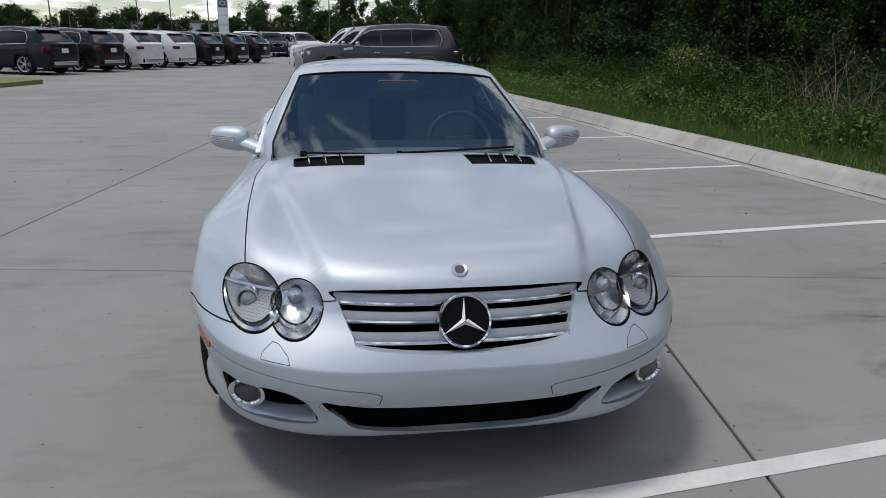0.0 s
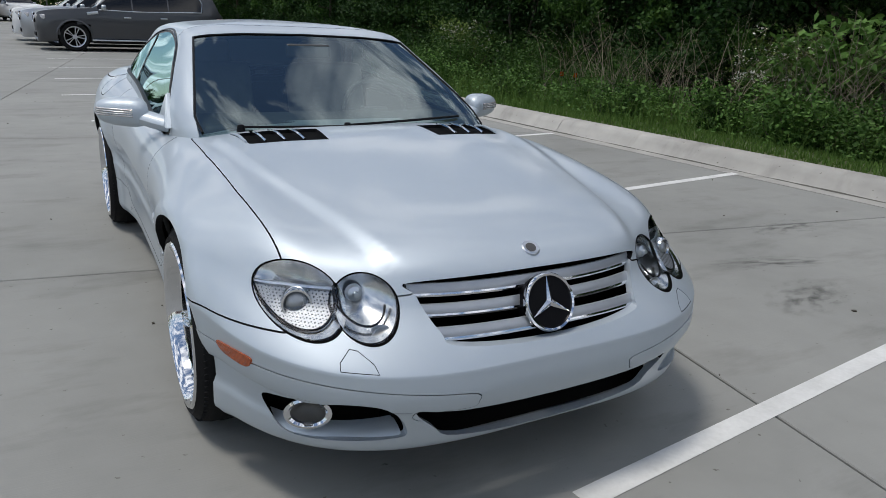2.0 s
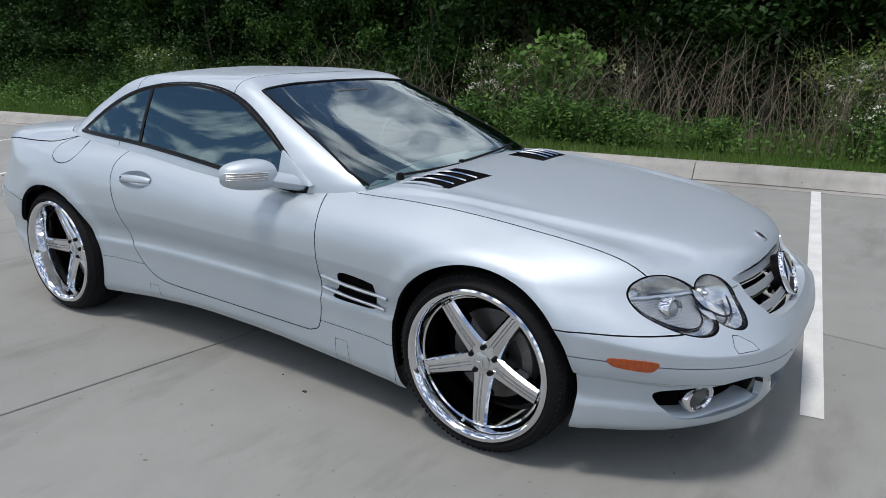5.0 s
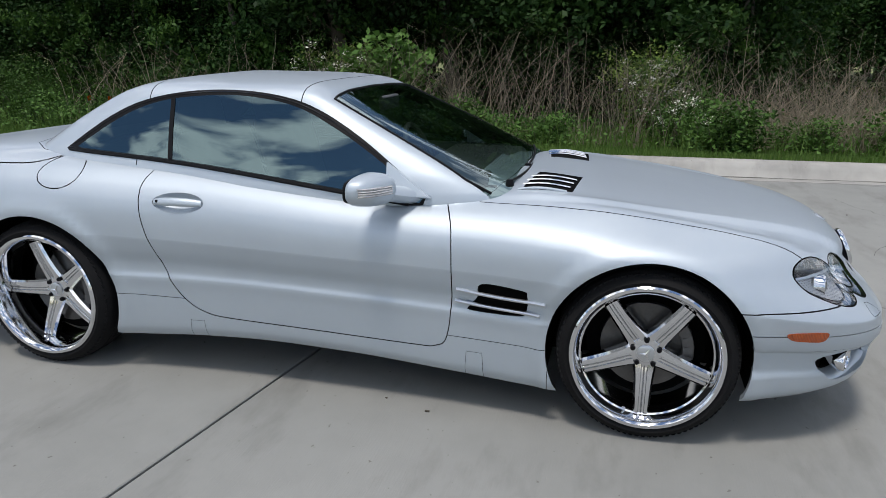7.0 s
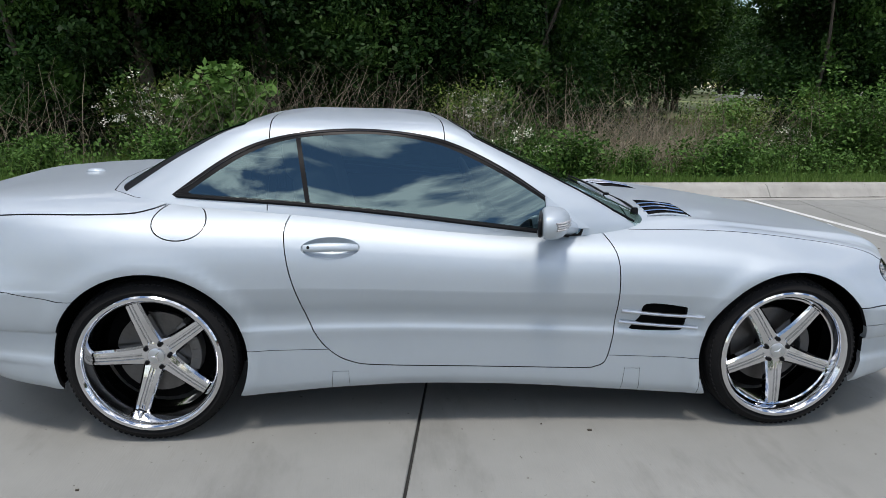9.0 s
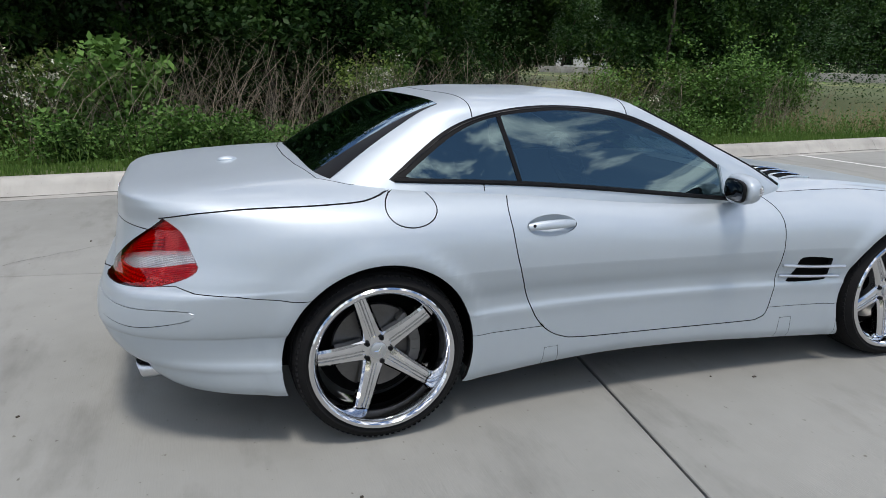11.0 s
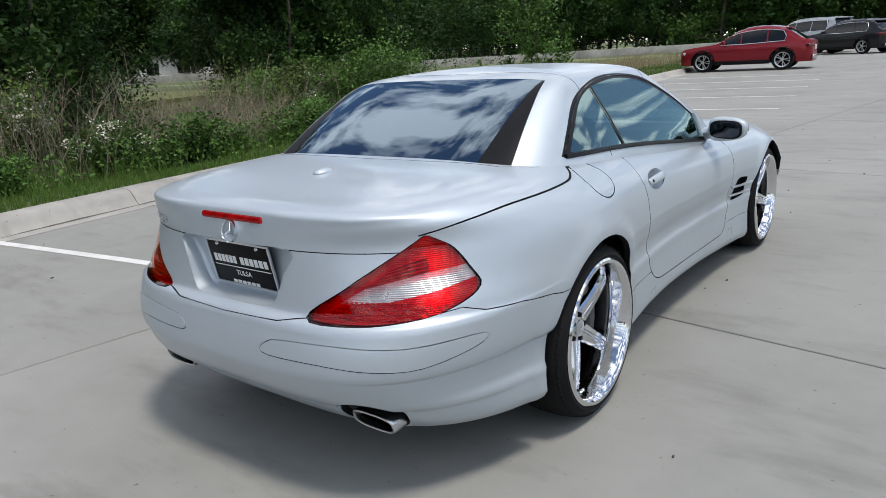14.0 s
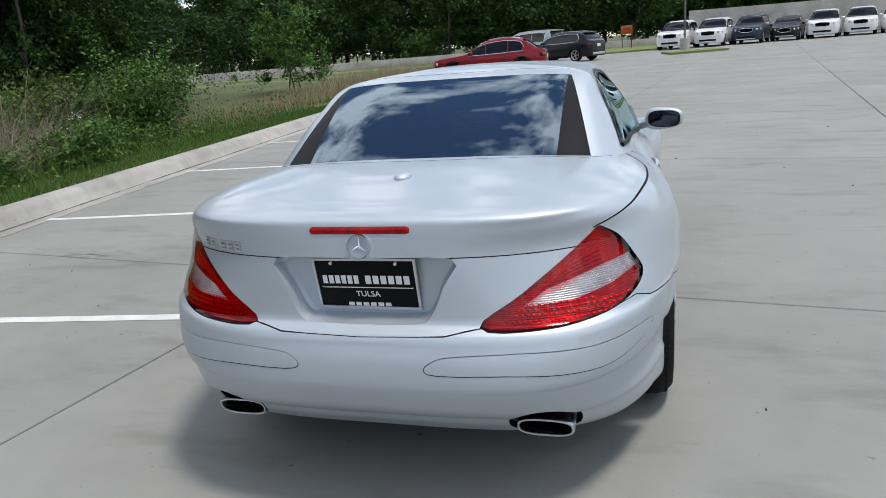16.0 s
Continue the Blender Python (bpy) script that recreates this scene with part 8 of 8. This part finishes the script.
def fleet():
    grey = make_suv(PAINTS["grey"], "large dark grey sport utility parked in a bay", LARGE, wheel_r=0.41)
    car_at(grey, 1.5, 21.6, -88, False)
    white = make_suv(PAINTS["white"], "large white sport utility parked in a row", LARGE, wheel_r=0.41)
    tagged(grey, group="parked cars")
    tagged(white, group="parked cars")
    navy = tagged(make_suv(PAINTS["navy"], "dark blue sport utility parked in a row", LARGE, wheel_r=0.41), group="parked cars")
    black = tagged(make_suv(PAINTS["black"], "black crossover parked in a row", CROSS), group="parked cars")
    brown = tagged(make_suv(PAINTS["brown"], "dark brown crossover parked in a row", CROSS), group="parked cars")
    silver = tagged(make_suv(PAINTS["silver"], "silver sport utility parked in a bay", LARGE, wheel_r=0.41), group="parked cars")
    pale = tagged(make_suv(PAINTS["white"], "white crossover parked in a row", CROSS), group="parked cars")
    red = make_suv(PAINTS["red"], "dark red crossover with a sloping roof parked at the kerb", LOW_CROSS, wheel_r=0.36)
    car_at(red, 5.3, -25.4, 94, False)
    car_at(silver, 1.1, 24.5, -88, False)
    car_at(white, 0.8, 27.4, -88, False)
    car_at(black, 3.9, -39.6, 62, False)
    car_at(silver, 6.6, -43.6, 62)
    # the row that faces north across the car park
    order = (white, white, navy, black, white, white, white)
    for i, ob in enumerate(order):
        p = far_place((1185 + 61 * i - 784) / 1247, 53)
        copy = not (ob is navy and i == 2)
        car_at(ob, p.x, p.y, 180 - 15, copy)
    # the long row on the west side, tails to the lane
    order = (black, brown, pale, pale, black, brown, black)
    for i, ob in enumerate(order):
        x, y = -11.9 + 0.355 * 2.75 * i, 25.4 + 0.935 * 2.75 * i
        copy = not ((ob is brown and i == 1) or (ob is pale and i == 2))
        car_at(ob, x, y, -110.8, copy)
    for px, d, ob, turn in ((-0.285, 58, white, 20), (-0.255, 60, navy, 15), (-0.235, 62, white, 10), (-0.215, 60, white, 30)):
        p = far_place(px, d, True)
        car_at(ob, p.x, p.y, turn)


fleet()


# ---- posts, signs, buildings ----
def lamp_post(p, height, label, head=True, base=False, mat="iron", r=0.07):
    root = thing("lamp_post", label, "lamp post", pose(p[0], p[1], 0))
    part("mast", tube([(0, 0, 0), (0, 0, height)], r, 8, taper=0.6), mat, root)
    if base:
        part("footing", revolve([(0, 0.8), (0.26, 0.8), (0.3, 0.76), (0.3, 0)], 20, axis="z"), "kerb", root)
    if head:
        part("lamp_head", box(0.9, 0.35, 0.12, (0.35, 0, height), 0.03), "iron", root)


for px, d in ((-0.553, 70), (-0.434, 78), (-0.389, 88), (-0.338, 74), (-0.175, 84)):
    lamp_post(far_place(px, d, True), 11, "tall dark car park lamp post far off")
lamp_post(far_place(-0.527, 85, True), 4.3, "low twin-headed lamp post")
lamp_post(far_place(0.193, 55, True), 12, "weathered wooden utility pole", head=False, mat="bark", r=0.16)
lamp_post(far_place(-0.054, 75, True), 9, "thin weathered utility pole far off", head=False, mat="bark", r=0.1)
lamp_post(far_place(0.330, 46), 9, "lamp post on a round concrete footing", base=True)


def pylon():
    p = far_place(-0.318, 80, True)
    root = thing("pylon_sign", "tall pale sign tower with a dark emblem panel", "sign", pose(p.x, p.y, 0, 0, 0, 10))
    part("tower", box(1.1, 0.4, 5.6, (0, 0, 2.8), 0.04), "satin", root)
    for z in (1.2, 2.2, 3.2, 4.0):
        part("panel", box(0.9, 0.05, 0.78 if z < 4 else 0.5, (0, -0.2, z), 0.02), "plate_white", root)
    part("emblem_panel", box(0.9, 0.05, 0.9, (0, -0.21, 4.95), 0.02), "iron", root)
    part("emblem", tube([(0.28 * math.cos(a), -0.25, 4.95 + 0.2 * math.sin(a)) for a in np.linspace(0, 2 * math.pi, 21)], 0.05, 6), "satin", root)


pylon()


def yellow_sign():
    p = far_place(0.2518, 62)
    root = thing("yellow_sign", "small yellow-orange board on two posts", "sign", pose(p.x, p.y, 0.1, 0, 0, 164))
    part("board", box(1.0, 0.05, 0.7, (0, 0, 1.5), 0.01), "orange", root)
    for x in (-0.4, 0.4):
        part("post", box(0.06, 0.06, 1.5, (x, 0.03, 0.75)), "bark", root)


yellow_sign()


def far_wall():
    a, b = far_place(0.335, 62), far_place(0.75, 58)
    d = b - a
    w = part("car_park_wall", box(d.length, 0.3, 2.7, tuple((a + b) / 2 + Vector((0, 0, 1.35))), 0.02, turn=Matrix.Rotation(math.atan2(d.y, d.x), 4, "Z")), "kerb")
    tagged(w, "long pale concrete wall behind parked cars", "wall", kind="structure")
    c, e = far_place(0.475, 76), far_place(0.9, 72)
    d = e - c
    root = thing("brick_building", "long red-brown brick building with a pale band", "building", Matrix.Translation((c + e) / 2) @ Matrix.Rotation(math.atan2(d.y, d.x), 4, "Z"))
    part("wall", box(d.length, 10, 6, (0, 4, 3.2), 0.02), BRICK, root, smooth=False)
    part("band", box(d.length + 0.1, 10.2, 0.25, (0, 4, 4.2), 0.02), "kerb", root, smooth=False)
    part("roof", box(d.length + 0.4, 10.6, 0.3, (0, 4, 6.3), 0.03), "iron", root, smooth=False)
    for k in range(6):
        part("window", box(1.6, 0.2, 1.3, (-d.length / 2 + 3 + k * 4.4, -1.02 if d.y < 99 else 9.0, 3.6), 0.02), DARK_WINDOW, root, smooth=False)


BRICK = material("red_brick", (0.20, 0.075, 0.05), 0.85, scale=2.5, second=(0.14, 0.055, 0.04), grain=0.5, grain_scale=40)
far_wall()


def low_building(p, sx, sy, h, turn, label):
    root = thing("building", label, "building", pose(p[0], p[1], 0, 0, 0, turn))
    part("wall", box(sx, sy, h, (0, 0, h / 2), 0.02), "plate_white", root, smooth=False)
    part("roof", box(sx + 0.6, sy + 0.6, 0.35, (0, 0, h + 0.17), 0.03), "iron", root, smooth=False)
    for k in range(int(sx // 4)):
        for s in (-1, 1):
            part("window", box(1.6, 0.1, 1.4, (-sx / 2 + 2.2 + 4 * k, s * (sy / 2 + 0.01), h * 0.5), 0.02), DARK_WINDOW, root, smooth=False)


low_building(far_place(-0.36, 120, True), 26, 10, 3.6, 10, "long low pale building behind parked cars")
low_building(tuple(along(46, 26)), 16, 9, 4.0, 70, "pale building glimpsed through trees")
low_building(tuple(along(78, -62)), 12, 8, 2.6, 40, "pale building glimpsed through trees")

# small marker flags in the verge
for u, v in ((4.3, 8.6), (4.2, 8.1)):
    root = thing("marker_flag", "small yellow marker flag on a wire", "flag", Matrix.Translation(along(u, v, ground_height(u, v))))
    part("wire", tube([(0, 0, 0), (0, 0, 0.62)], 0.003, 5), "iron", root)
    fl = bmesh.new()
    box(0.10, 0.003, 0.09, (0.05, 0, 0.57), bm=fl)
    part("flag", fl, "orange", root, smooth=False)
